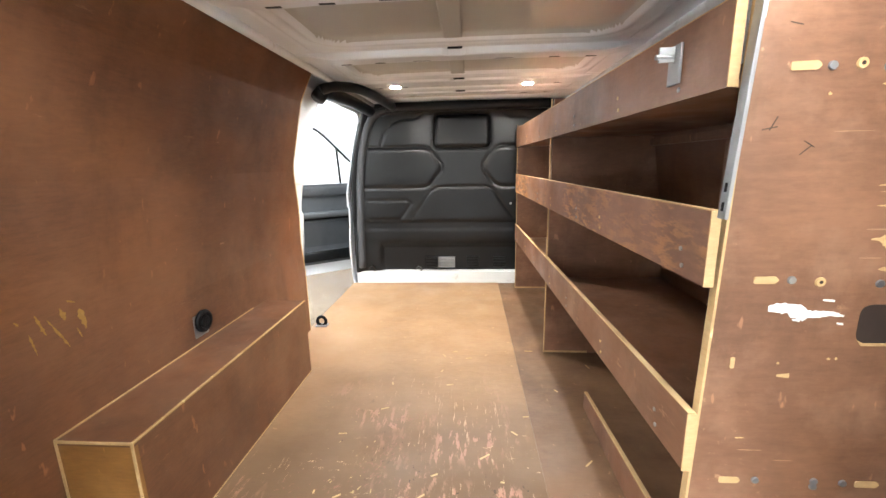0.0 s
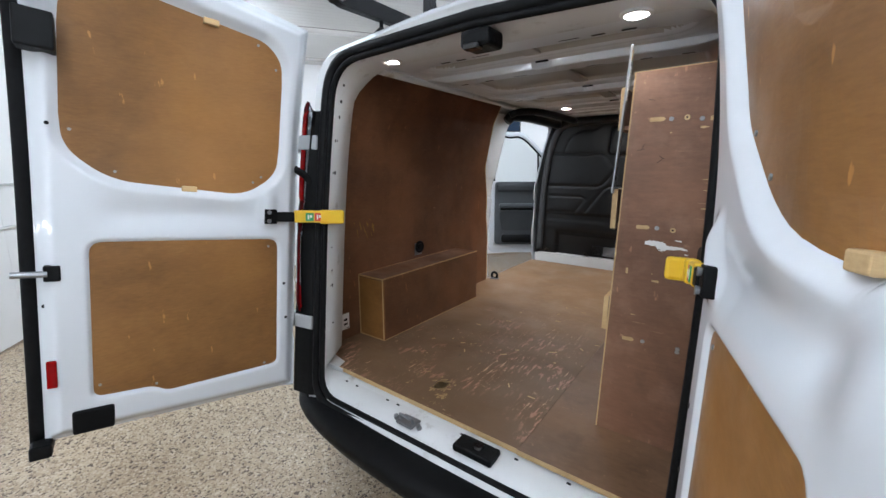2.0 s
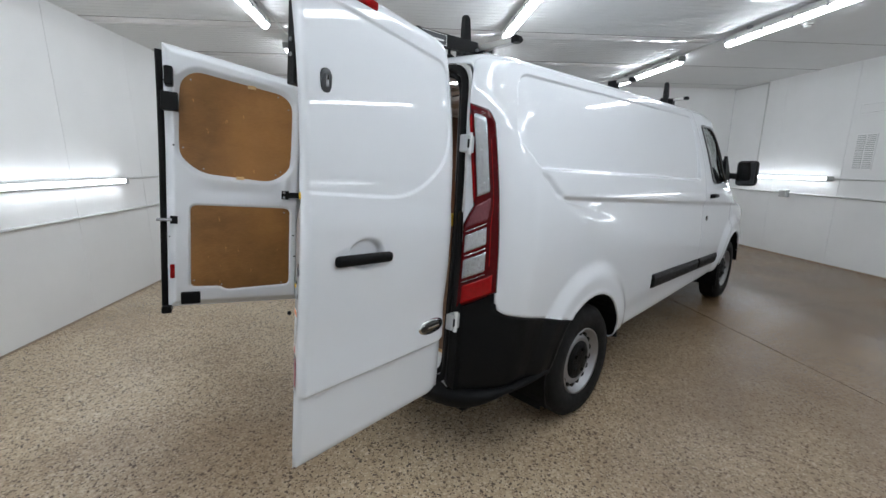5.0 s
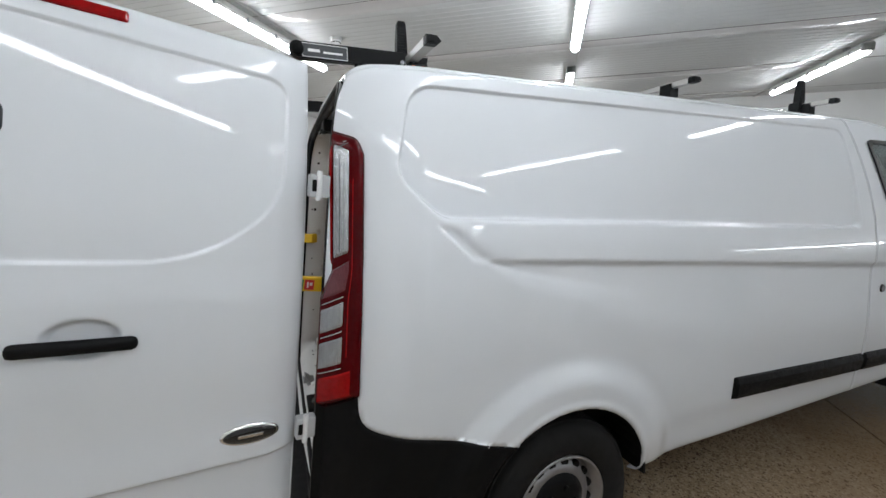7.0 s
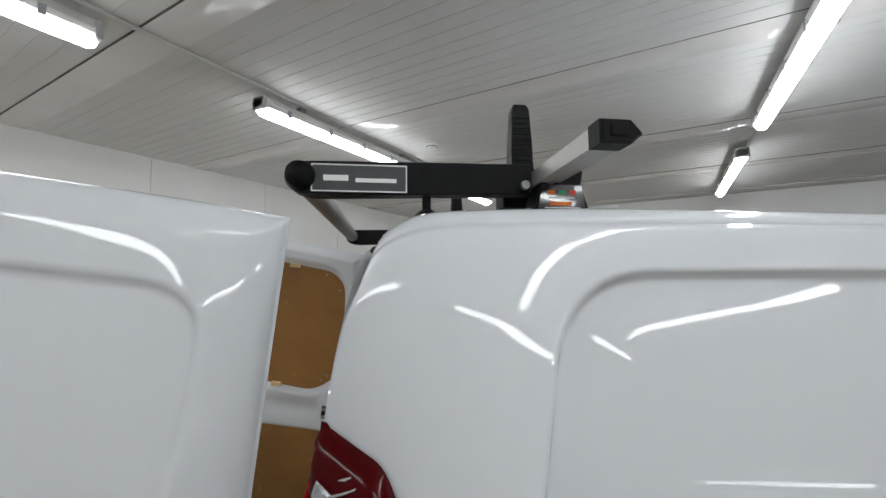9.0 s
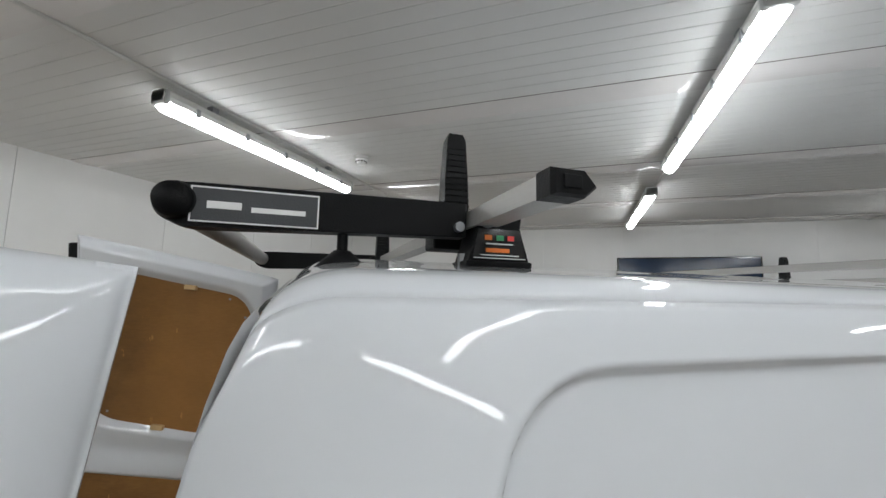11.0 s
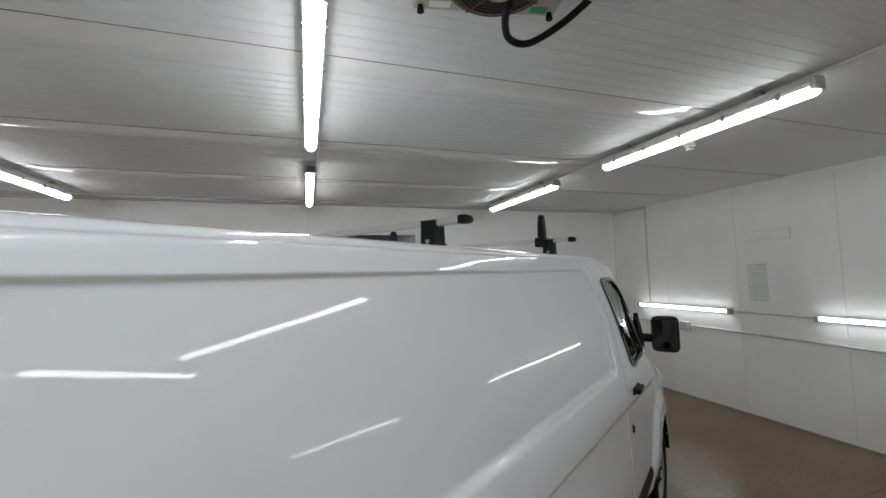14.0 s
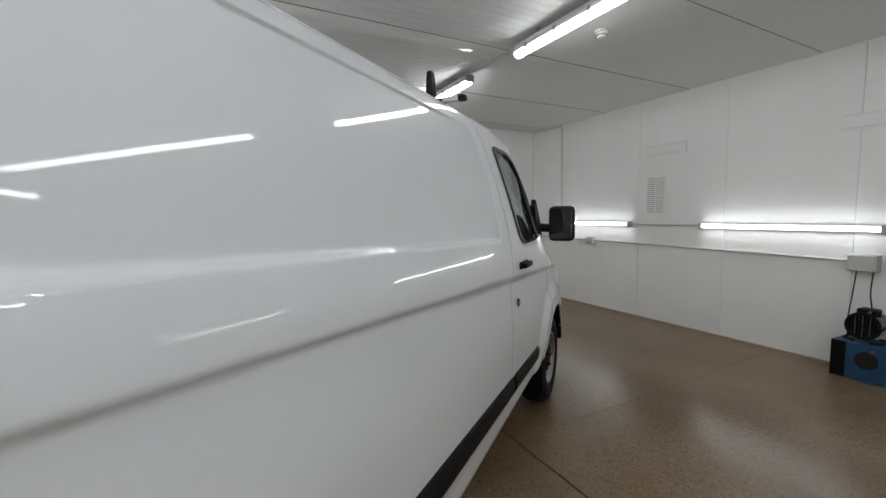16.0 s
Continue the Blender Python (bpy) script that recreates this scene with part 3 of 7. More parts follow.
wl = wall_light(1.57)
wl.matrix_basis = ROOM @ pose(-4.79, V1, 1.312)
copy_thing(wl, ROOM @ pose(-2.27, V1, 1.305))
copy_thing(wl, ROOM @ pose(0.73, V1, 1.29))
copy_thing(wl, ROOM @ pose(-1.15, V0, 1.325, 0, 0, 180))
copy_thing(wl, ROOM @ pose(1.2, V0, 1.325, 0, 0, 180))
conduit([(-4.9, V1 - 0.014, 1.312), (3.4, V1 - 0.014, 1.30)])
conduit([(-5.3, V1 - 0.016, 1.075), (-0.93, V1 - 0.016, 1.01)], 0.013)
conduit([(-4.60, V1 - 0.014, 1.31), (-4.60, V1 - 0.014, H - 0.02)], 0.010)
conduit([(-4.60, V1 - 0.014, H - 0.03), (-5.37, V1 - 0.014, H - 0.03), (-5.37, V0 + 0.1, H - 0.03)], 0.012)
conduit([(-5.3, V0 + 0.016, 1.36), (3.4, V0 + 0.016, 1.32)])
conduit([(-5.3, V0 + 0.016, 1.01), (3.4, V0 + 0.016, 0.95)], 0.013)


def junction_box(w, h, d):
    e = thing("junction_box", "grey plastic junction box on the wall conduit", "junction box", "junction boxes")
    part("body", boxed((0, -d, 0), (w, 0, h), 0.008), BOXGREY, e)
    part("lid", boxed((0.006, -d - 0.012, 0.006), (w - 0.006, -d, h - 0.006), 0.005), CONDUIT, e)
    for x in (0.018, w - 0.018):
        for z in (0.018, h - 0.018):
            part("screw", rod((x, -d - 0.015, z), (x, -d - 0.011, z), 0.005, n=8), GALV, e)
    return e


junction_box(0.13, 0.12, 0.07).matrix_basis = ROOM @ pose(-4.01, V1, 0.985)
junction_box(0.20, 0.15, 0.10).matrix_basis = ROOM @ pose(-0.935, V1, 0.925)


def wall_vent(w, h, slats):
    e = thing("wall_vent", "white slatted air vent set in the wall", "vent", "wall vents")
    bm = bmesh.new()
    for lo, hi in (((0, -0.018, 0), (w, 0.0, 0.02)), ((0, -0.018, h - 0.02), (w, 0.0, h)), ((0, -0.018, 0.02), (0.02, 0.0, h - 0.02)), ((w - 0.02, -0.018, 0.02), (w, 0.0, h - 0.02))):
        box(bm, lo, hi, 0.002)
    part("frame", bm, WALL, e)
    part("backing", boxed((0.02, -0.004, 0.02), (w - 0.02, -0.001, h - 0.02)), BOXGREY, e)
    for k in range(slats):
        z = 0.03 + k * (h - 0.06) / max(1, slats - 1)
        part("slat", boxed((0.02, -0.016, z - 0.006), (w - 0.02, -0.006, z + 0.007), 0, None), WALL, e)
    return e


wall_vent(0.56, 0.155, 9).matrix_basis = ROOM @ pose(-3.05, V1, 2.215)
wall_vent(0.56, 0.155, 9).matrix_basis = ROOM @ pose(-1.07, V1, 2.195)


def louvre_plate():
    e = thing("vent_plate", "white wall plate with four louvred openings", "vent")
    part("plate", boxed((0, -0.012, 0), (0.27, 0, 0.50), 0.003), WALL, e)
    for x in (0.02, 0.145):
        for z in (0.02, 0.26):
            part("backing", boxed((x, -0.014, z), (x + 0.105, -0.0125, z + 0.22)), BOXGREY, e)
            for k in range(8):
                part("slat", boxed((x, -0.022, z + 0.012 + k * 0.026), (x + 0.105, -0.0145, z + 0.027 + k * 0.026)), WALL, e)
    return e


louvre_plate().matrix_basis = ROOM @ pose(-3.02, V1, 1.45)


def smoke_detector():
    e = thing("smoke_detector", "round white smoke detector on the ceiling", "smoke detector", "smoke detectors")
    part("base", rod((0, 0, -0.022), (0, 0, 0), 0.052, 0.056, 24), CONDUIT, e)
    part("body", rod((0, 0, -0.062), (0, 0, -0.026), 0.030, 0.048, 24), WHITEP, e)
    for k in range(10):
        a = k * math.pi / 5
        part("slot", boxed((0.036, -0.008, -0.048), (0.0405, 0.008, -0.038), 0, pose(0, 0, 0, 0, 0, math.degrees(a))), BLACK, e)
    return e


sd = smoke_detector()
sd.matrix_basis = ROOM @ pose(-1.80, -0.59, H)
copy_thing(sd, ROOM @ pose(-1.83, 4.56, H))


def tv():
    e = thing("wall_screen", "wide dark flat screen hung high on the white wall", "screen")
    part("casing", boxed((0, -0.06, 0), (1.66, -0.02, 0.42), 0.006), GLOSSBLACK, e)
    part("display", boxed((0.02, -0.064, 0.02), (1.64, -0.060, 0.40)), SCREEN, e)
    part("bracket", boxed((0.6, -0.02, 0.1), (1.0, 0, 0.3)), BLACK, e)
    return e


tv().matrix_basis = ROOM @ pose(U0, 1.38, 2.11, 0, 0, 90)


def ceiling_cooler():
    """A ceiling fan unit: beige casing with a round guarded fan underneath, a terminal box and a looping black hose."""
    e = thing("ceiling_fan_unit", "beige ceiling air unit with a rusty guarded fan", "air unit")
    w, d = 0.56, 0.45
    part("casing", boxed((-w / 2, -d / 2, -0.05), (w / 2, d / 2, -0.001), 0.012), BEIGE, e)
    part("fan_throat", rod((0, 0, -0.085), (0, 0, -0.045), 0.185, 0.20, 40), RUST, e, "dark rusty fan ring", True)
    part("fan_opening", rod((0, 0, -0.088), (0, 0, -0.084), 0.168, n=40), BLACK, e)
    for k in range(9):
        r = 0.035 + k * 0.0165
        part("guard_ring", sweep([(r * math.cos(a), r * math.sin(a), -0.098 - 0.012 * (1 - r / 0.17)) for a in np.linspace(0, 2 * math.pi, 33)[:-1]], 0.0022, 5, True), RUST, e)
    for k in range(4):
        a = k * math.pi / 2 + 0.5
        part("guard_arm", sweep([(0.02 * math.cos(a), 0.02 * math.sin(a), -0.112), (0.18 * math.cos(a), 0.18 * math.sin(a), -0.094)], 0.004, 6), RUST, e)
    part("fan_hub", rod((0, 0, -0.118), (0, 0, -0.10), 0.06, 0.068, 28), BEIGE, e)
    for x in (-1, 1):
        for y in (-1, 1):
            part("foot", rod((x * 0.252, y * 0.198, -0.075), (x * 0.252, y * 0.198, -0.05), 0.014, 0.010, 10), RUBBER, e)
    part("sticker", boxed((-0.22, 0.165, -0.0525), (-0.14, 0.198, -0.0505)), WHITEP, e)
    part("sticker", boxed((0.17, 0.165, -0.0525), (0.235, 0.20, -0.0505)), GREEN, e)
    tb = part("terminal_box", boxed((w / 2 + 0.07, -0.13, -0.075), (w / 2 + 0.26, 0.10, -0.001), 0.012), CONDUIT, e)
    part("warning_label", boxed((w / 2 + 0.13, 0.02, -0.0785), (w / 2 + 0.19, 0.06, -0.0745)), YELLOW, tb, "yellow warning label")
    pts = spline([(0.05, 0.06, -0.115), (0.055, 0.14, -0.128), (0.10, 0.235, -0.14), (0.19, 0.265, -0.135), (0.29, 0.18, -0.105), (w / 2 + 0.09, 0.08, -0.06)], 28)
    part("hose", sweep(pts, 0.014, 10), RUBBER, e, "looping black hose", True)
    return e


cooler = ceiling_cooler()


def fan_heater():
    """A drum fan heater on feet, standing on its box."""
    e = thing("fan_heater", "black drum fan heater standing on a blue box", "heater")
    part("drum", rod((0, -0.10, 0.16), (0, 0.10, 0.16), 0.125, n=28), GLOSSBLACK, e, smooth=False)
    part("front_ring", sweep([(0.12 * math.cos(a), -0.105, 0.16 + 0.12 * math.sin(a)) for a in np.linspace(0, 2 * math.pi, 29)[:-1]], 0.012, 8, True), BLACK, e, smooth=True)
    for k in range(7):
        x = -0.078 + k * 0.026
        h = math.sqrt(0.1 ** 2 - x * x)
        part("grille_bar", boxed((x - 0.004, -0.116, 0.16 - h), (x + 0.004, -0.108, 0.16 + h)), GREYPLASTIC if k % 2 else BLACK, e)
    for s in (-1, 1):
        part("foot", sweep([(s * 0.05, -0.11, 0.01), (s * 0.14, -0.08, 0.02), (s * 0.14, 0.08, 0.02), (s * 0.05, 0.11, 0.01)], 0.010, 8), BLACK, e)
        part("stand_leg", sweep([(s * 0.14, 0, 0.02), (s * 0.138, 0, 0.17)], 0.009, 8), BLACK, e)
    part("handle", sweep(spline([(-0.08, 0, 0.25), (-0.06, 0, 0.30), (0.06, 0, 0.30), (0.08, 0, 0.25)], 12), 0.010, 8), BLACK, e, "black carrying handle")
    part("rear_cap", rod((0, 0.10, 0.16), (0, 0.17, 0.16), 0.10, 0.085, 24), BLACK, e)
    part("control_box", boxed((-0.07, -0.06, 0.27), (0.07, 0.07, 0.315), 0.012), BLACK, e)
    part("control_knob", rod((0.03, -0.075, 0.292), (0.03, -0.055, 0.292), 0.012, n=12), FADEDRED, e)
    return e


def blue_box():
    e = thing("heater_box", "blue and black printed carton on the concrete floor", "box")
    part("carton", boxed((-0.20, -0.16, 0), (0.20, 0.16, 0.36), 0.004), BLUE, e)
    part("dark_side", boxed((-0.204, -0.161, 0.003), (-0.2005, 0.161, 0.357)), BLACK, e)
    part("dark_band", boxed((-0.199, -0.1645, 0.004), (-0.09, -0.1608, 0.356)), BLACK, e)
    part("printed_disc", rod((0.06, -0.1645, 0.21), (0.06, -0.161, 0.21), 0.085, n=24), GLOSSBLACK, e)
    part("printed_badge", rod((0.10, -0.166, 0.31), (0.10, -0.162, 0.31), 0.014, n=16), RED, e)
    for k in range(3):
        part("printed_bar", boxed((0.10 - 0.07 * k, -0.163, 0.05), (0.135 - 0.07 * k, -0.1605, 0.075 + 0.01 * k)), GREYPLASTIC, e)
    return e


blue_box().matrix_basis = ROOM @ pose(-0.745, 6.69, 0, 0, 0, -4) @ Matrix.Scale(0.9, 4)
fan_heater().matrix_basis = ROOM @ pose(-0.745, 6.69, 0.326, 0, 0, -4) @ Matrix.Scale(0.92, 4)
for du, low_u, mid_z in ((0.05, -0.90, 0.74), (0.16, -0.70, 0.66)):
    pts = spline([at_room(-0.93 + du, V1 - 0.05, 0.93), at_room(-0.935 + du, V1 - 0.06, mid_z + 0.06), at_room((low_u + du - 0.93) / 2, V1 - 0.10, mid_z - 0.12), at_room(low_u, 6.74, 0.42)], 20)
    tagged(part("heater_cable", sweep(pts, 0.005, 6), RUBBER), "thin black cable hanging from the junction box", "cable", "heater cables")

cooler.matrix_basis = ROOM @ pose(-0.467, 2.076, H, 0, 0, 79)


# ---------------------------------------------------------------- the van: its length runs along y, its tail is at y = 0.13
van = thing("panel_van", "white long panel van with open rear doors and roof bars", "van")
PROF = [(0.90, 0.37), (0.952, 0.405), (0.968, 0.50), (0.980, 0.75), (0.985, 1.0), (0.981, 1.2), (0.966, 1.36), (0.941, 1.5), (0.906, 1.66), (0.869, 1.8), (0.8475, 1.87), (0.8375, 1.90), (0.8286, 1.925), (0.8228, 1.94), (0.8164, 1.955), (0.8100, 1.967), (0.8027, 1.977), (0.7941, 1.985), (0.7837, 1.991), (0.7727, 1.995), (0.73, 2.0025), (0.58, 2.017), (0.35, 2.041), (0.12, 2.058), (0, 2.060)]


def tail_y(z):
    """How far forward the van's tail leans at a height."""
    z = np.asarray(z, float)
    return 0.132 + 0.100 * (z - 0.85) + 0.35 * np.clip(z - 1.72, 0, None) ** 2


def pick_profile():
    p = spline(PROF, 1600)
    out, run = [p[0]], 0.0
    for a, b in zip(p[:-1], p[1:]):
        run += math.hypot(*(b - a))
        z = b[1]
        if run >= (0.008 if 0.66 < z < 0.87 else 0.0155 if z < 1.22 else 0.0065 if z < 1.87 else 0.0038 if z < 1.904 or 1.932 < z < 1.96 else 0.0018 if z < 1.96 else 0.0095 if z < 2.02 else 0.045):
            out.append(b)
            run = 0.0
    out.append(p[-1])
    return np.array(out)


SECTION = pick_profile()
TAN = np.gradient(SECTION, axis=0)
TAN /= np.linalg.norm(TAN, axis=1)[:, None]
NOR = np.stack([TAN[:, 1], -TAN[:, 0]], 1)
SEAM_B, SEAM_F = 3.12, 4.16
COLS = sorted(set(np.round(np.r_[0.0, 0.004, 0.01, np.arange(0.02, 0.13, 0.0125), np.arange(0.135, 0.42, 0.005), np.arange(0.43, 0.72, 0.009), np.arange(0.73, 2.90, 0.0155), np.arange(2.91, 3.11, 0.008), SEAM_B - 0.005, SEAM_B - 0.003, SEAM_B, SEAM_B + 0.003, SEAM_B + 0.005, np.arange(3.14, 4.14, 0.02), SEAM_F - 0.005, SEAM_F - 0.003, SEAM_F, SEAM_F + 0.003, SEAM_F + 0.005, np.arange(4.19, 5.2, 0.03), 5.22, 5.27, 5.30, 5.32, 5.33], 4)))
PANEL = rounded([(0.392, 1.63), (0.525, 1.484), (1.5, 1.440), (2.2, 1.408), (2.99, 1.373), (2.95, 1.918), (0.462, 1.925)], [0.06, 0.05, 0.2, 0.2, 0.06, 0.07, 0.092], 8)
ARCHES = ((1.02, 0.372, 0.402), (4.335, 0.372, 0.402))
CAB_WINDOW = rounded([(3.315, 1.375), (3.235, 1.62), (3.165, 1.865), (3.50, 1.865), (3.78, 1.66), (4.13, 1.335), (3.40, 1.330)], [0.05, 0.3, 0.05, 0.1, 0.2, 0.04, 0.04], 5)
SLIDE_DOOR = rounded([(2.08, 0.44), (3.04, 0.44), (3.04, 1.90), (2.16, 1.90)], 0.09, 6)
CAB_DOOR = rounded([(3.14, 0.44), (4.12, 0.44), (4.12, 1.30), (3.62, 1.90), (3.14, 1.90)], 0.08, 6)
LOW_TRIM = rounded([(-0.2, 0.2), (-0.2, 0.98), (0.250, 0.98), (0.250, 0.838), (0.90, 0.657), (0.90, 0.2)], [0, 0, 0.005, 0.05, 0.01, 0], 6)


LEAN_Z = np.linspace(1.40, 1.94, 109)


def panel_depth(y, z):
    """How deep the pressed panel lies: little at its top edge and more towards its foot, since it stands steeper than the body's side."""
    own = np.gradient(np.interp(LEAN_Z, SECTION[:-8, 1], SECTION[:-8, 0]), LEAN_Z)
    k = np.clip(y, 0.45, 1.7) - 1.2
    h = np.clip(LEAN_Z, 1.40, 1.90) - 1.7
    flat_, bent = 12.07 + 24.97 * h + 17.09 * h * h - 1.0 * smooth(1.58, 1.46, LEAN_Z), 1.93 + 13.51 * h
    def total(slope):
        step = np.r_[0, np.cumsum((slope[1:] + slope[:-1]) / 2 * np.diff(LEAN_Z))]
        return step[-1] - step
    base, tilt = total(-own - np.tan(np.radians(flat_))), total(np.radians(bent) / np.cos(np.radians(flat_)) ** 2)
    return 0.009 + np.interp(z, LEAN_Z, base) - k * np.interp(z, LEAN_Z, tilt)


def relief(y, z):
    """Pressed shapes of the body's side, outwards."""
    far = sdf(PANEL, y, z)
    sharp = smooth(1.76, 1.86, z)
    foot = 1 - smooth(1.50, 1.62, z)
    edge = (1 - sharp) * (1 - smooth(-0.010 - 0.012 * foot, 0.001, far)) + sharp * (1 - smooth(-0.0060, 0.0, far))
    d = -panel_depth(y, z) * edge
    zu, zl = 1.474 - 0.045 * (y - 0.6), 1.358 - 0.070 * (y - 0.64)
    t = (zu - z) / (zu - zl)
    band = 0.0038 * (1 - (1 - np.clip(t, 0, 1) / 0.65) ** 2) - 0.018 * smooth(1.0, 1.16, t) * (1 - smooth(1.4, 3.4, t))
    run = np.clip(y - 0.52 - (1.49 - z) * 1.05, 0, None) / (0.022 + 0.55 * smooth(1.0, 2.2, t))
    d = d + band * smooth(0.0, 1.0, run) * (1 - smooth(4.2, 4.9, y)) * (t > 0)
    d = d - 0.010 * np.exp(-((run * (0.022 + 0.55 * smooth(1.0, 2.2, t)) / 0.030) ** 2)) * smooth(0.0, 0.3, t) * (1 - smooth(0.9, 1.15, t)) * (y - 0.52 - (1.49 - z) * 1.05 > -0.03)
    for cy, cz, r in ARCHES:
        q = np.hypot(y - cy, z - cz)
        d = d + 0.030 * (1 - smooth(r + 0.085, r + 0.20, q)) * smooth(0.3, 0.55, z)
        d = d + 0.006 * np.exp(-(((q - r - 0.012) / 0.012) ** 2))
    d = d - 0.012 * smooth(0.62, 0.50, z) * smooth(1.4, 1.7, y) * (1 - smooth(3.9, 4.1, y))
    return d


def corner(along, z):
    """How far the side draws in towards the tail's corner."""
    deep = np.interp(z, [0.37, 0.85, 1.3, 1.5, 1.7, 1.77, 1.95], [0.19, 0.212, 0.20, 0.172, 0.14, 0.122, 0.078])
    return deep * np.clip(1 - np.asarray(along) / 0.29, 0, 1) ** 2


def shell(side):
    """The outer skin of one side, from the sill over the roof's edge to the middle line: columns along y, rows up the section."""
    y = np.array(COLS)[:, None] * np.ones(len(SECTION))
    x, z = (SECTION[:, 0][None] * np.ones((len(COLS), 1)) for _ in (0, 1))
    z = SECTION[:, 1][None] * np.ones((len(COLS), 1))
    nx, nz = NOR[:, 0][None] * np.ones_like(y), NOR[:, 1][None] * np.ones_like(y)
    top = np.interp(y, [0, 3.35, 3.6, 3.75, 4.0, 4.3, 4.6, 4.95, 5.2, 5.3, 5.34], [2.060, 2.060, 2.025, 1.93, 1.70, 1.42, 1.22, 1.12, 1.0, 0.9, 0.8])
    z0 = 0.93 - 0.25 * smooth(4.9, 5.3, y)
    zc = np.where(z > z0, z0 + (z - z0) * (top - z0) / (2.060 - z0), z)
    zc = zc + 0.06 * (1 - smooth(0.25, 0.62, y)) * smooth(0.60, 0.38, z)
    w = np.interp(y, [0, 4.3, 4.7, 5.0, 5.2, 5.27, 5.3, 5.32, 5.33], [1, 1, 0.985, 0.94, 0.86, 0.78, 0.66, 0.4, 0.0])
    taper = 1 - corner(y, np.minimum(z, 1.97)) / np.interp(np.minimum(z, 1.97), SECTION[:, 1][:-8], SECTION[:, 0][:-8])
    t = np.clip((0.085 - y) / 0.085, 0, 1)
    fall = 0.050 * (1 - np.sqrt(1 - t * t * 0.999)) * smooth(1.84, 2.0, z)
    lean = 1 - smooth(0.25, 1.3, y)
    yy = y + tail_y(z) * lean + 0.0 * z
    yy = yy - 0.10 * smooth(2.3, 3.1, yy) * (1 - smooth(3.2, 3.6, yy)) * (np.clip(z - 1.45, 0, 1) / 0.5) ** 1.4
    d = relief(yy, zc)
    if side < 0:
        d = np.maximum(d, -0.010)
    cols = np.array(COLS)
    for s in (SEAM_B, SEAM_F):
        groove = np.abs(cols - s) < 0.0035
        d[groove] = d[groove] - 0.010 * (SECTION[:, 1][None] < 1.985)
    xx, zz = (x * taper + nx * d) * w, zc + nz * d - fall
    return np.stack([side * xx, yy, zz], -1)


def cut(v, outline=None, arch=None):
    """Moves the points next to an outline onto it, so that the cut runs clean, and tells which points lie inside."""
    if arch:
        q = np.hypot(v[..., 1] - arch[0], v[..., 2] - arch[1])
        d = q - arch[2]
        near = np.abs(d) < 0.0105
        v[..., 1] = np.where(near, arch[0] + (v[..., 1] - arch[0]) * arch[2] / q, v[..., 1])
        v[..., 2] = np.where(near, arch[1] + (v[..., 2] - arch[1]) * arch[2] / q, v[..., 2])
        return np.where(near, 0, d)
    d = sdf(outline, v[..., 1], v[..., 2])
    e = 1e-3
    gy = (sdf(outline, v[..., 1] + e, v[..., 2]) - d) / e
    gz = (sdf(outline, v[..., 1], v[..., 2] + e) - d) / e
    near = np.abs(d) < 0.0098
    v[..., 1] -= np.where(near, d * gy, 0)
    v[..., 2] -= np.where(near, d * gz, 0)
    return np.where(near, 0, d)


def mid(a):
    return (a[:-1, :-1] + a[1:, :-1] + a[1:, 1:] + a[:-1, 1:]) / 4


def solid(ob, t=0.010, offset=-1.0):
    m = ob.modifiers.new("thickness", "SOLIDIFY")
    m.thickness, m.offset = t, offset
    return ob


def body_side(side):
    v = shell(side)
    cutin = np.zeros((v.shape[0] - 1, v.shape[1] - 1), bool)
    for a in ARCHES:
        cutin |= (mid(cut(v, arch=a)) < 0) & (mid(v[..., 2]) < 1.0)
    win = mid(cut(v, CAB_WINDOW)) < 0
    low = mid(cut(v, LOW_TRIM)) < 0
    openings = win.copy()
    if side < 0:
        openings |= (mid(cut(v, SLIDE_DOOR)) < 0) | (mid(cut(v, CAB_DOOR)) < 0)
    cy, cz = mid(v[..., 1]), mid(v[..., 2])
    ci = (np.array(COLS)[:-1] + np.array(COLS)[1:])[:, None] / 2 * np.ones_like(cy)
    si = (SECTION[:-1, 1] + SECTION[1:, 1])[None] / 2 * np.ones_like(cy)
    shield = (ci > 3.72) & (ci < 4.56) & (si > 1.95)
    roof = (si > 1.978) & (ci < 3.72)
    bonnet = (ci >= 4.56) & (si > 1.5) | (ci > 3.72) & (si > 1.88) & (si <= 1.95)
    door = (ci > SEAM_B) & (ci < SEAM_F) & ~roof & ~shield & ~bonnet
    wing = (ci >= SEAM_F) & ~shield & ~bonnet
    rear = ~(roof | shield | bonnet | door | wing)
    ok = ~cutin & ~openings
    flat = v.reshape(-1, 3)
    faces = np.array(grid_faces(v.shape[0], v.shape[1]))
    if side < 0:
        faces = faces[:, ::-1]

    def piece(mask):
        return compact(flat, [tuple(f) for f, k in zip(faces, mask.ravel()) if k])

    return piece, dict(roof=roof & ok, shield=shield & ok, bonnet=bonnet & ok, door=door & ok, wing=wing & ok, side=rear & ok & ~low, trim=low & rear & ok), v


halves = {s: body_side(s) for s in (1, -1)}


def joined(key):
    a, fa = halves[1][0](halves[1][1][key])
    b, fb = halves[-1][0](halves[-1][1][key])
    return a + b, fa + [tuple(i + len(a) for i in f) for f in fb]


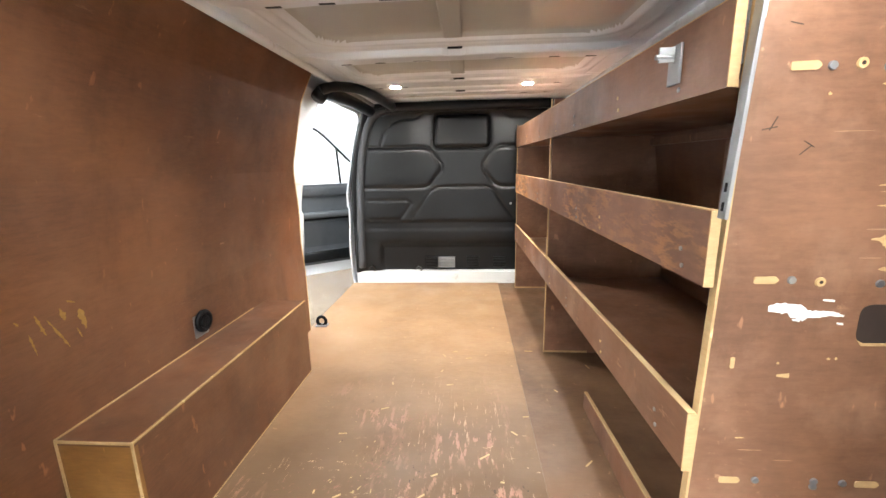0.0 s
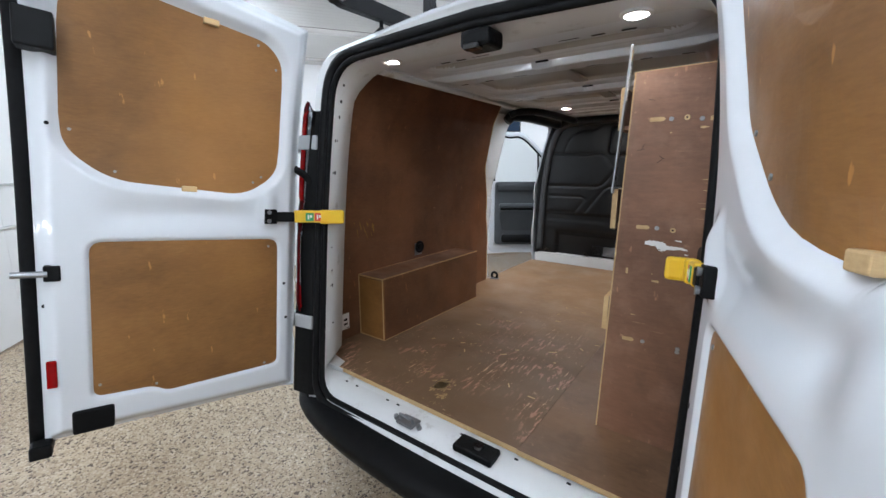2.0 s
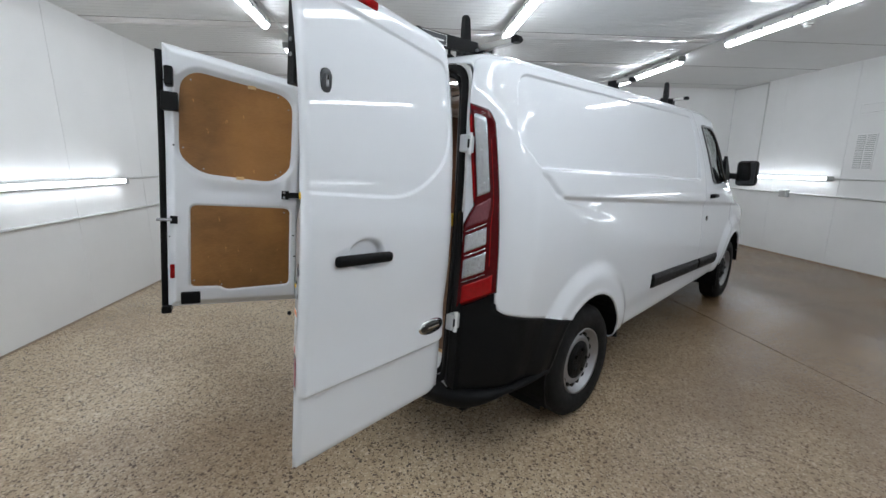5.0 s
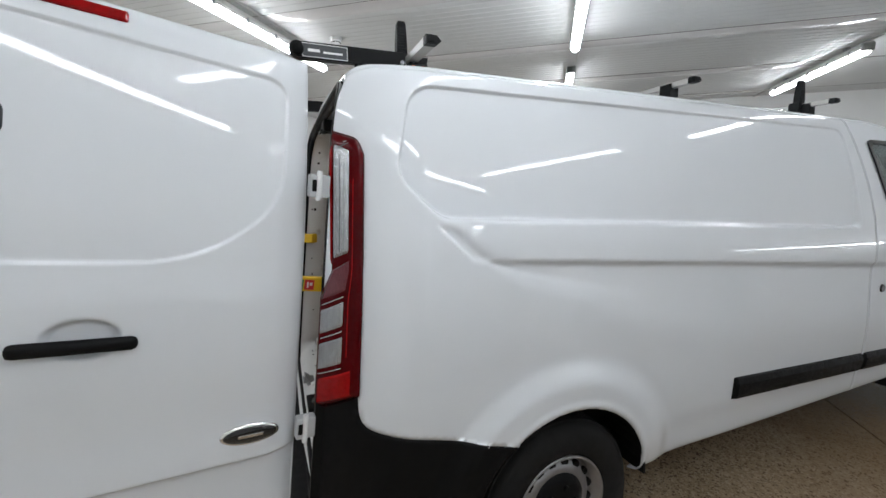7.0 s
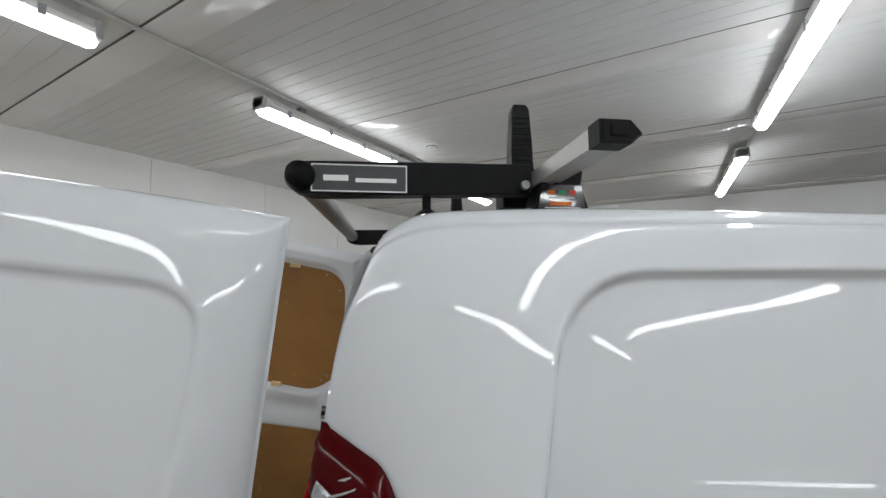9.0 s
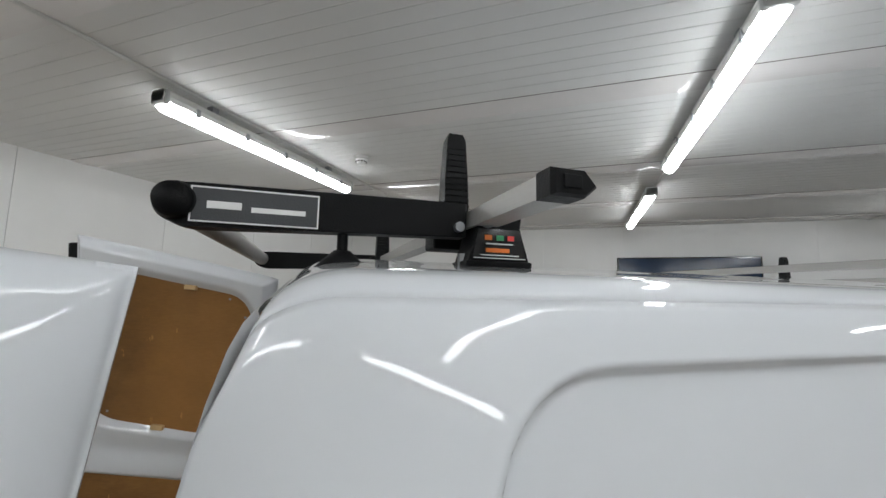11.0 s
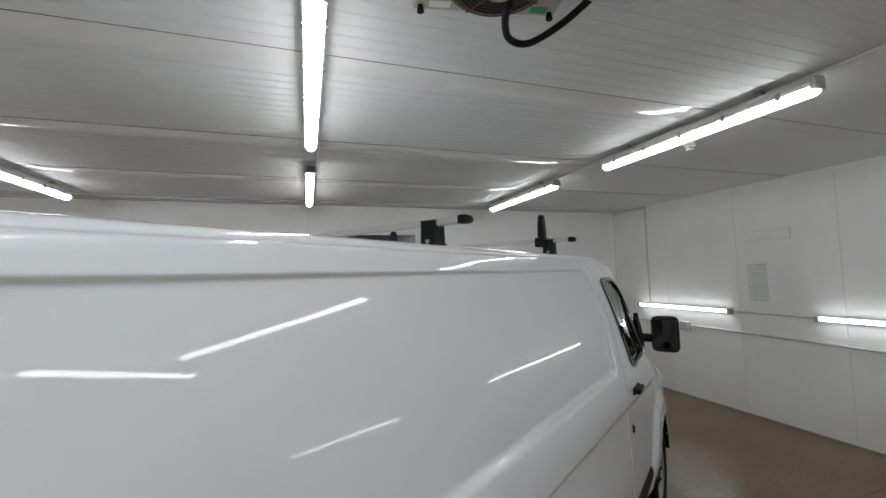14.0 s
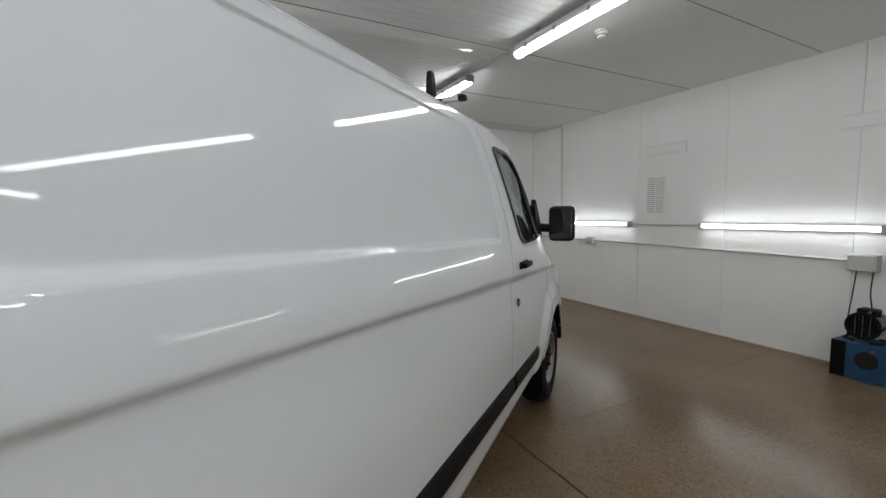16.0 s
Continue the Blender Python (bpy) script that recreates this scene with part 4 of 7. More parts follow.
solid(raw("roof", *joined("roof"), PAINT, van, "white painted roof with rounded edges", True))
solid(raw("bonnet", *joined("bonnet"), PAINT, van, "", True))
raw("windscreen", *joined("shield"), CABGLASS, van, "", True)
for s in (1, -1):
    piece, masks, _v = halves[s]
    solid(raw("side_panel", *piece(masks["side"]), PAINT, van, "white pressed steel side panel with wheel arch", True))
    solid(raw("lower_trim", *piece(masks["trim"]), BLACK, van, "black grained plastic lower corner", True))
    solid(raw("front_wing", *piece(masks["wing"]), PAINT, van, "", True))
    if s > 0:
        cab_door = solid(raw("cab_door", *piece(masks["door"]), PAINT, van, "closed white cab door", True))
    else:
        solid(raw("cab_pillar", *piece(masks["door"]), PAINT, van, "", True))


SKIN = halves[1][2].reshape(-1, 3)


def on_side(y, z, out=0.0):
    """The place on the right-hand skin at a length and a height, moved outwards."""
    d = (SKIN[:, 1] - y) ** 2 + (SKIN[:, 2] - z) ** 2 + 9.0 * (SKIN[:, 0] < 0.5)
    i = np.argsort(d)[:4]
    w = 1 / (d[i] + 1e-6)
    return Vector((float((SKIN[i, 0] * w).sum() / w.sum()) + out, y, z))


# cab window: glass, black frame, divider, handle, lock, mirror
inner = rounded([(3.335, 1.392), (3.262, 1.62), (3.195, 1.845), (3.49, 1.845), (3.765, 1.645), (4.10, 1.35), (3.41, 1.350)], [0.05, 0.3, 0.05, 0.1, 0.2, 0.04, 0.04], 5)


def window_ring(side, a, b, depth, name, mat, parent):
    vx = [on_side(y, z, -depth) for y, z in a] + [on_side(y, z, -depth) for y, z in b]
    n = len(a)
    fc = [(i, (i + 1) % n, n + (i + 1) % n, n + i) for i in range(n)]
    for p in vx:
        p.x *= side
    return solid(raw(name, vx, fc, mat, parent), 0.012)


def window_pane(side, a, depth, parent):
    vx = [on_side(y, z, -depth) for y, z in a]
    for p in vx:
        p.x *= side
    c = sum(vx, Vector()) / len(vx)
    n = len(a)
    ob = raw("window_pane", vx + [c], [(i, (i + 1) % n, n) for i in range(n)], CABGLASS, parent, "dark tinted side glass")
    ob.visible_shadow = False
    return solid(ob, 0.004)


window_ring(1, CAB_WINDOW, inner, 0.004, "window_frame", GLOSSBLACK, cab_door)
window_pane(1, inner, 0.008, cab_door)
part("window_divider", sweep([on_side(3.86, 1.345, -0.004), on_side(3.66, 1.735, -0.004)], 0.012, 8), GLOSSBLACK, cab_door)
p = on_side(3.32, 1.225)
bm = boxed((p.x - 0.004, 3.24, 1.205), (p.x + 0.016, 3.41, 1.245), 0.012)
box(bm, (p.x + 0.014, 3.25, 1.210), (p.x + 0.040, 3.40, 1.240), 0.010)
part("door_handle", bm, BLACK, cab_door, "black pull handle", True)
p = on_side(3.255, 1.02)
part("lock_cylinder", rod((p.x - 0.004, 3.255, 1.02), (p.x + 0.008, 3.255, 1.02), 0.026, 0.020, 20), GLOSSBLACK, cab_door)
for s in (1, -1):
    mirror = part("wing_mirror", boxed((s * 1.065 - 0.092, 4.125, 1.295), (s * 1.065 + 0.092, 4.235, 1.555), 0.035, None), BLACK, van, "large black wing mirror", True)
    part("mirror_glass", boxed((s * 1.065 - 0.078, 4.117, 1.313), (s * 1.065 + 0.078, 4.126, 1.538), 0.004), MIRROR, mirror)
    part("mirror_arm", sweep([(s * 0.90, 4.13, 1.40), (s * 0.985, 4.18, 1.39)], 0.032, 10), BLACK, mirror)
    part("mirror_base", plate([(3.98, 1.30), (4.15, 1.29), (4.14, 1.40), (3.93, 1.60), (3.90, 1.55)], s * 0.03, "x", s * 0.895), BLACK, mirror)


# wheels
def revolve(profile, n=48):
    """A ring about the x axis from (x, radius) pairs."""
    bm = bmesh.new()
    rings = [[bm.verts.new((x, r * math.cos(2 * math.pi * k / n), r * math.sin(2 * math.pi * k / n))) for x, r in profile] for k in range(n)]
    for k in range(n):
        a, b = rings[k], rings[(k + 1) % n]
        for i in range(len(profile) - 1):
            bm.faces.new((a[i], a[i + 1], b[i + 1], b[i]))
    return bm


def wheel(x, y, side):
    bm = revolve([(-0.075, 0.205), (-0.08, 0.25), (-0.076, 0.315), (-0.065, 0.338), (-0.03, 0.343), (0.03, 0.343), (0.075, 0.338), (0.10, 0.315), (0.107, 0.26), (0.098, 0.215), (0.08, 0.203)], 56)
    w = part("wheel", bm, TYRE, van, "black tyre on a silver steel wheel", True, pose(x, y, 0.343, 0, 0, 0 if side > 0 else 180))
    for k in (-0.055, -0.018, 0.018, 0.055):
        part("tread_band", revolve([(k - 0.014, 0.340), (k - 0.012, 0.3462), (k + 0.012, 0.3462), (k + 0.014, 0.340)], 56), TYRE, w)
    part("rim", revolve([(0.086, 0.205), (0.096, 0.203), (0.090, 0.192), (0.045, 0.183), (0.040, 0.168), (0.062, 0.150), (0.068, 0.125), (0.050, 0.085), (0.046, 0.0)], 56), STEEL, w, "silver steel rim", True)
    for k in range(16):
        a = 2 * math.pi * (k + 0.5) / 16
        part("rim_hole", rod((0.046, 0.158 * math.cos(a), 0.158 * math.sin(a)), (0.0615, 0.158 * math.cos(a), 0.158 * math.sin(a)), 0.0165, n=10), BLACK, w)
    part("hub_cap", revolve([(0.050, 0.122), (0.070, 0.116), (0.082, 0.085), (0.086, 0.045), (0.088, 0.0)], 32), BLACK, w, "black hub cap", True)
    for k in range(5):
        a = 2 * math.pi * k / 5
        part("wheel_bolt", rod((0.07, 0.066 * math.cos(a), 0.066 * math.sin(a)), (0.094, 0.066 * math.cos(a), 0.066 * math.sin(a)), 0.013, 0.011, 6), BLACK, w)


for s in (1, -1):
    for y in (1.03, 4.33):
        wheel(s * 0.865, y, s)
        bm = bmesh.new()
        arc = [(0.43 * math.cos(a), 0.375 + 0.43 * math.sin(a)) for a in np.linspace(0.02, math.pi + 0.35, 26)]
        vx = [(s * xx, y + a[0] - 0.02, a[1]) for xx in (0.772, 0.985) for a in arc]
        n = len(arc)
        wl_faces = [(i, i + 1, n + i + 1, n + i) for i in range(n - 1)] + [tuple(range(n))]
        solid(raw("wheel_well", vx, wl_faces, BLACK, van), 0.01)
        bm.free()
    part("mud_flap", boxed((s * 0.74, 0.60, 0.20), (s * 0.95, 0.615, 0.52), 0.005), RUBBER, van)
part("underbody", boxed((-0.80, 0.16, 0.30), (0.80, 5.1, 0.52), 0.03), BLACK, van)

# side rub strip in two lengths, and the sill
for y0, y1 in ((1.98, SEAM_B - 0.008), (SEAM_B + 0.006, 3.76)):
    pts = [(0, 0.604), (0.014, 0.608), (0.022, 0.63), (0.022, 0.682), (0.012, 0.708), (0, 0.714)]
    bm = bmesh.new()
    rings = []
    for y, k in ((y0, 0.5), (y0 + 0.015, 1.0), (y1 - 0.015, 1.0), (y1, 0.5)):
        rings.append([bm.verts.new(on_side(y, z - 0.052 * (y - 1.98), o * k - 0.002)) for o, z in pts])
    for a, b in zip(rings[:-1], rings[1:]):
        for i in range(len(pts) - 1):
            bm.faces.new((a[i], a[i + 1], b[i + 1], b[i]))
    bm.faces.new(rings[0]), bm.faces.new(rings[-1])
    part("rub_strip", bm, BLACK, van, "black plastic side rub strip")


# ---- tail: frame round the opening, rubber seal, lamps, bumper, sill
def opening_half(grow=0.0):
    p = rounded([(0.0, 0.475 - grow), (0.698 + grow, 0.475 - grow), (0.708 + grow, 1.35), (0.675 + grow, 1.925 + grow), (0.0, 1.95 + grow)], [0, 0.10, 0.5, 0.13, 0], 8)
    return p[1:] if p[0][0] == 0 else p


def even(points, n):
    p = np.array(points, float)
    s = np.r_[0, np.cumsum(np.linalg.norm(np.diff(p, axis=0), axis=1))]
    e = np.linspace(0, s[-1], n)
    return np.stack([np.interp(e, s, p[:, 0]), np.interp(e, s, p[:, 1])], 1)


def opening_loop(grow=0.0, n=70):
    half = even([(0.0, 0.475 - grow)] + [q for q in opening_half(grow) if q[0] > 1e-6] + [(0.0, 1.95 + grow)], n)
    return np.vstack([half, np.stack([-half[::-1][1:-1, 0], half[::-1][1:-1, 1]], 1)])


def tail_frame():
    n = 70
    edge = halves[1][2][0]
    keep = edge[:, 2] > 0.36
    outer = even([(0.0, 0.36)] + [(x, z) for x, _, z in edge[keep]], n)
    outer = np.vstack([outer, np.stack([-outer[::-1][1:-1, 0], outer[::-1][1:-1, 1]], 1)])
    rings = []
    for loop, dy in ((outer, 0.0), (opening_loop(0.022), 0.026), (opening_loop(0.010), 0.024), (opening_loop(0.0), 0.028), (opening_loop(-0.008), 0.045)):
        rings.append(np.stack([loop[:, 0], tail_y(loop[:, 1]) + dy, loop[:, 1]], 1))
    deep = opening_loop(0.0)
    at_side = smooth(0.60, 0.70, np.abs(deep[:, 0]))
    wide = deep[:, 0] + np.where(deep[:, 0] > 0, 0.004, -0.098) * at_side * smooth(1.99, 1.78, deep[:, 1])
    low = deep[:, 1] < 0.57
    back_y = np.where(low, 0.24, at_side * (tail_y(deep[:, 1]) + 0.225) + (1 - at_side) * 0.47)
    up_z = np.where(low, 0.535, np.minimum(deep[:, 1], 1.93))
    rings.append(np.stack([wide, back_y, up_z], 1))
    limit = np.interp(deep[:, 1], [0.5, 1.10, 1.50, 1.82, 1.96], [0.945, 0.945, 0.90, 0.80, 0.735]) - 0.012
    out_x = np.minimum(np.abs(wide) + np.where(low, 0.0, 0.07) * at_side, np.maximum(limit, np.abs(wide)))
    rings.append(np.stack([np.sign(deep[:, 0]) * out_x, back_y + np.where(low, 0, 0.012), up_z], 1))
    k = len(outer)
    vx = np.vstack(rings)
    fc = [(r * k + i, r * k + (i + 1) % k, (r + 1) * k + (i + 1) % k, (r + 1) * k + i) for r in range(len(rings) - 1) for i in range(k)]
    return raw("tail_frame", vx, fc, PAINT_IN, van, "white painted frame round the rear opening", True)


tail_frame()
for grow, r, flat in ((0.022, 0.021, 1.0), (-0.004, 0.013, 1.0)):
    loop = opening_loop(grow, 80)
    part("rubber_seal", sweep([(x, float(tail_y(z)) + 0.020 if grow > 0 else float(tail_y(z)) + 0.026, z) for x, z in loop], r, 8, True), RUBBER, van, "black rubber door seal", True)
# pressed holes down the two inner posts
LEFT_N, RIGHT_N = Vector((0.86, 0.505, -0.07)).normalized(), Vector((-0.996, 0.067, -0.06)).normalized()
for normal, spots in (
    (LEFT_N, ((-0.718, 0.242, 1.141, 0.004), (-0.722, 0.239, 1.034, 0.0055), (-0.725, 0.238, 0.963, 0.0085), (-0.716, 0.222, 0.965, 0.004), (-0.728, 0.236, 0.78, 0.004), (-0.677, 0.319, 1.843, 0.007), (-0.690, 0.312, 1.775, 0.007), (-0.705, 0.309, 1.711, 0.008), (-0.698, 0.275, 1.61, 0.007), (-0.708, 0.293, 1.61, 0.005), (-0.702, 0.258, 1.473, 0.005), (-0.7135, 0.277, 1.473, 0.009))),
    (RIGHT_N, ((0.689, 0.392, 1.689, 0.009), (0.695, 0.415, 1.6185, 0.007), (0.696, 0.398, 1.581, 0.009), (0.6955, 0.376, 1.585, 0.006), (0.703, 0.388, 1.430, 0.013), (0.701, 0.362, 1.430, 0.006), (0.706, 0.385, 0.98, 0.006), (0.706, 0.37, 0.80, 0.007)))):
    for x, y, z, r in spots:
        hit = Vector((x, y, z))
        part("post_hole", rod(hit - normal * 0.004, hit + normal * 0.0008, r, n=12), BLACK, van)


def tail_lamp(side):
    """An upright lamp that wraps the tail's corner: dark red rim, clear upper reflector, slanted lower fields, red foot."""
    def body(along, z):
        return Vector((float(np.interp(z, SECTION[:, 1][:-8], SECTION[:, 0][:-8])) - float(corner(along, z)), float(tail_y(z)) + along, z))

    def place(a, z, out=0.0):
        first = float(np.interp(z, [1.24, 1.33, 1.77], [-0.004, 0.024, 0.0]))
        last = float(np.interp(z, [0.85, 0.95, 1.70], [0.118, 0.115, 0.093]))
        k = first + (last - first) * a
        q, d = body(k, z), body(k + 0.004, z) - body(k, z)
        n = Vector((d.y, -d.x, 0)).normalized()
        q = q + n * (out + 0.004)
        q = q + Vector((0.026, -0.016, 0)) if side < 0 else q
        q.x *= side
        return q

    def field(name, a0, a1, z0, z1, mat, out, parent, label="", slope0=0.0, slope1=0.0, na=14, nz=16, crown=0.0):
        vx, fc = [], []
        for i in range(na + 1):
            a = a0 + (a1 - a0) * i / na
            for j in range(nz + 1):
                t = j / nz
                edge = min(i, na - i, j, nz - j)
                lo, hi = z0 + slope0 * (a - a0), z1 + slope1 * (a - a0)
                if z1 > 1.70:
                    hi -= crown * max(0.0, (i / na - 0.62) / 0.38) ** 2.2
                vx.append(place(a, lo + (hi - lo) * t, out * min(1.0, edge / 1.5)))
        w = nz + 1
        for i in range(na):
            for j in range(nz):
                fc.append((i * w + j, (i + 1) * w + j, (i + 1) * w + j + 1, i * w + j + 1))
        return solid(raw(name, vx, fc if side > 0 else [f[::-1] for f in fc], mat, parent, label, True), 0.012)

    lamp = field("tail_lamp", 0.0, 1.0, 0.852, 1.772, DARKRED, 0.016, van, "tall red and clear tail lamp", 0.085, -0.036, 24, 60, 0.045)
    field("red_foot", 0.03, 0.93, 0.870, 0.972, REDLENS, 0.0195, lamp, "bright red foot of the lamp", 0.080, 0.076)
    for k in range(3):
        field("foot_prism", 0.14 + 0.20 * k, 0.28 + 0.20 * k, 0.905 + 0.016 * k, 0.925 + 0.016 * k, REDLENS, 0.0222, lamp, "", 0.2, 0.3, 5, 4)
    field("red_stripe", 0.015, 0.085, 1.335, 1.738, REDLENS, 0.0185, lamp, "", 0.03, -0.03, 5, 24)
    field("lens_border", 0.075, 0.665, 1.342, 1.754, CHROME, 0.0188, lamp, "", 0.05, -0.050, 12, 24)
    field("outer_stripe", 0.70, 0.76, 1.02, 1.66, REDLENS, 0.0188, lamp, "", 0.03, -0.03, 5, 24)
    field("clear_lens", 0.092, 0.648, 1.350, 1.747, CLEARLENS, 0.0205, lamp, "clear ribbed upper lens", 0.05, -0.050, 16, 30, 0.012)
    for k in range(3):
        a0 = 0.215 + k * 0.125
        field("lens_rib", a0, a0 + 0.018, 1.368, 1.726 - 0.006 * k, GREYPLASTIC if k == 1 else BOXGREY, 0.0222, lamp, "", 0.05, -0.055, 4, 24)
    for k in range(7):
        field("lens_step", 0.12, 0.62, 1.405 + 0.050 * k, 1.4085 + 0.050 * k, CHROME if k % 2 else BOXGREY, 0.0222, lamp, "", 0.05, 0.05, 8, 4)
    field("smoky_lens", 0.03, 0.69, 1.217, 1.337, PURPLELENS, 0.0195, lamp, "smoky dark red field", 0.076, 0.066)
    field("lens_bar", 0.03, 0.69, 1.204, 1.214, CHROME, 0.0215, lamp, "", 0.076, 0.076, 10, 5)
    field("reversing_lens", 0.03, 0.69, 1.107, 1.201, CLEARLENS, 0.0195, lamp, "clear slanted lens", 0.076, 0.076)
    field("lens_bar", 0.03, 0.69, 1.094, 1.104, CHROME, 0.0215, lamp, "", 0.076, 0.076, 10, 5)
    field("reversing_lens", 0.03, 0.69, 0.986, 1.091, CLEARLENS, 0.0195, lamp, "clear slanted lens", 0.076, 0.076)
    field("lens_bar", 0.02, 0.71, 0.976, 0.983, CHROME, 0.0212, lamp, "", 0.076, 0.076, 10, 5)
    # black plastic cheek between the lamp and the door seal
    vx, fc = [], []
    zs = np.linspace(0.47, 1.30 if side > 0 else 1.73, 24)
    for z in zs:
        tip = float(np.interp(z, [0.47, 0.85, 1.76], [0.80, 0.80, 0.725])) if side > 0 else float(np.interp(z, [0.47, 0.85, 1.76], [0.838, 0.834, 0.742]))
        for x, dy in ((0.722, 0.012), (0.75, -0.002), (tip, -0.006 if side > 0 else -0.018), (tip + 0.002, 0.05)):
            vx.append((side * max(x, 0.722), float(tail_y(z)) + dy, z))
    solid(raw("lamp_cheek", vx, [f if side > 0 else f[::-1] for f in grid_faces(len(zs), 4)], BLACK, van, "black plastic cheek beside the tail lamp"), 0.004, 0)


for s in (1, -1):
    tail_lamp(s)


def bumper():
    plan = spline([(0.985, 0.62), (0.979, 0.42), (0.95, 0.28), (0.885, 0.15), (0.74, 0.062), (0.42, 0.0), (0.0, -0.022)], 40)
    plan = np.vstack([plan, np.stack([-plan[::-1][1:, 0], plan[::-1][1:, 1]], 1)])
    d = np.gradient(plan, axis=0)
    d /= np.linalg.norm(d, axis=1)[:, None]
    out = np.stack([-d[:, 1], d[:, 0]], 1)
    out *= np.sign((out * (plan - [0, 1.5])).sum(1))[:, None]
    lev = [(0.350, -0.07), (0.360, -0.03), (0.378, -0.006), (0.405, 0.003), (0.43, 0.0), (0.445, -0.012), (0.455, -0.035), (0.457, -0.10), (0.452, -0.19)]
    vx, fc = [], []
    for (x, y), o in zip(plan, out):
        for z, k in lev:
            kk = k if y < 0.2 else max(k, -0.03)
            vx.append((x + o[0] * kk, y + o[1] * kk, z + 0.075 * float(smooth(0.03, 0.35, y)) * (0.457 - z) / 0.107))
    n = len(lev)
    for i in range(len(plan) - 1):
        for j in range(n - 1):
            fc.append((i * n + j, (i + 1) * n + j, (i + 1) * n + j + 1, i * n + j + 1))
    return solid(raw("rear_bumper", vx, fc, BLACK, van, "black grained plastic rear bumper with step", True), 0.006)


bumper()
for s in (1, -1):
    part("bumper_reflector", boxed((-0.03, -0.004, 0.405), (0.03, 0.012, 0.427), 0.005, pose(s * 0.845, 0.122, 0, 0, 0, s * 42)), REDLENS, van, "small red reflector")
# step sill of the opening
bm = bmesh.new()
prof = [(0.09, 0.44), (0.095, 0.468), (0.115, 0.482), (0.145, 0.512), (0.185, 0.524), (0.245, 0.528), (0.30, 0.528)]
rings = [[bm.verts.new((x, y + 0.01 * (abs(x) / 0.7) ** 2, z)) for y, z in prof] for x in np.linspace(-0.715, 0.715, 30)]
for a, b in zip(rings[:-1], rings[1:]):
    for i in range(len(prof) - 1):
        bm.faces.new((a[i], a[i + 1], b[i + 1], b[i]))
part("sill_plate", bm, PAINT_IN, van, "white worn metal loading sill", True)
striker = part("door_striker", boxed((-0.235, 0.125, 0.518), (-0.155, 0.185, 0.528), 0.003), GALV, van, "galvanised door striker")
part("striker_loop", sweep([(-0.225, 0.15, 0.522), (-0.225, 0.14, 0.552), (-0.165, 0.14, 0.552), (-0.165, 0.15, 0.522)], 0.006, 8), GALV, striker)
step = part("sill_plate_cover", boxed((0.03, 0.13, 0.515), (0.185, 0.205, 0.542), 0.006), BLACK, van, "black plastic latch cover")
part("cover_button", rod((0.115, 0.17, 0.540), (0.115, 0.17, 0.553), 0.022, 0.018, 20), GLOSSBLACK, step)
for x in (-0.62, -0.55, -0.36, -0.30, 0.02, 0.24, 0.42, 0.60):
    part("sill_slot", boxed((x - 0.007, 0.206, 0.5255), (x + 0.007, 0.214, 0.5285), 0.001), BLACK, van)
for x in (-0.255, -0.14):
    part("striker_bolt", rod((x, 0.155, 0.515), (x, 0.150, 0.530), 0.011, 0.009, 10), GALV, striker)
# roof latch in the header, lamps
latch = part("roof_latch", boxed((-0.05, 0.27, 1.875), (0.06, 0.37, 1.93), 0.012), BLACK, van, "black upper door latch")
part("latch_hook", boxed((-0.03, 0.255, 1.865), (0.03, 0.29, 1.885), 0.006), GLOSSBLACK, latch)


# ---------------------------------------------------------------- rear doors
TILT_AXIS = 0.10


def door_lean(z):
    return -0.012 - 0.185 * np.clip(np.asarray(z, float) - 1.31, 0, None) ** 2


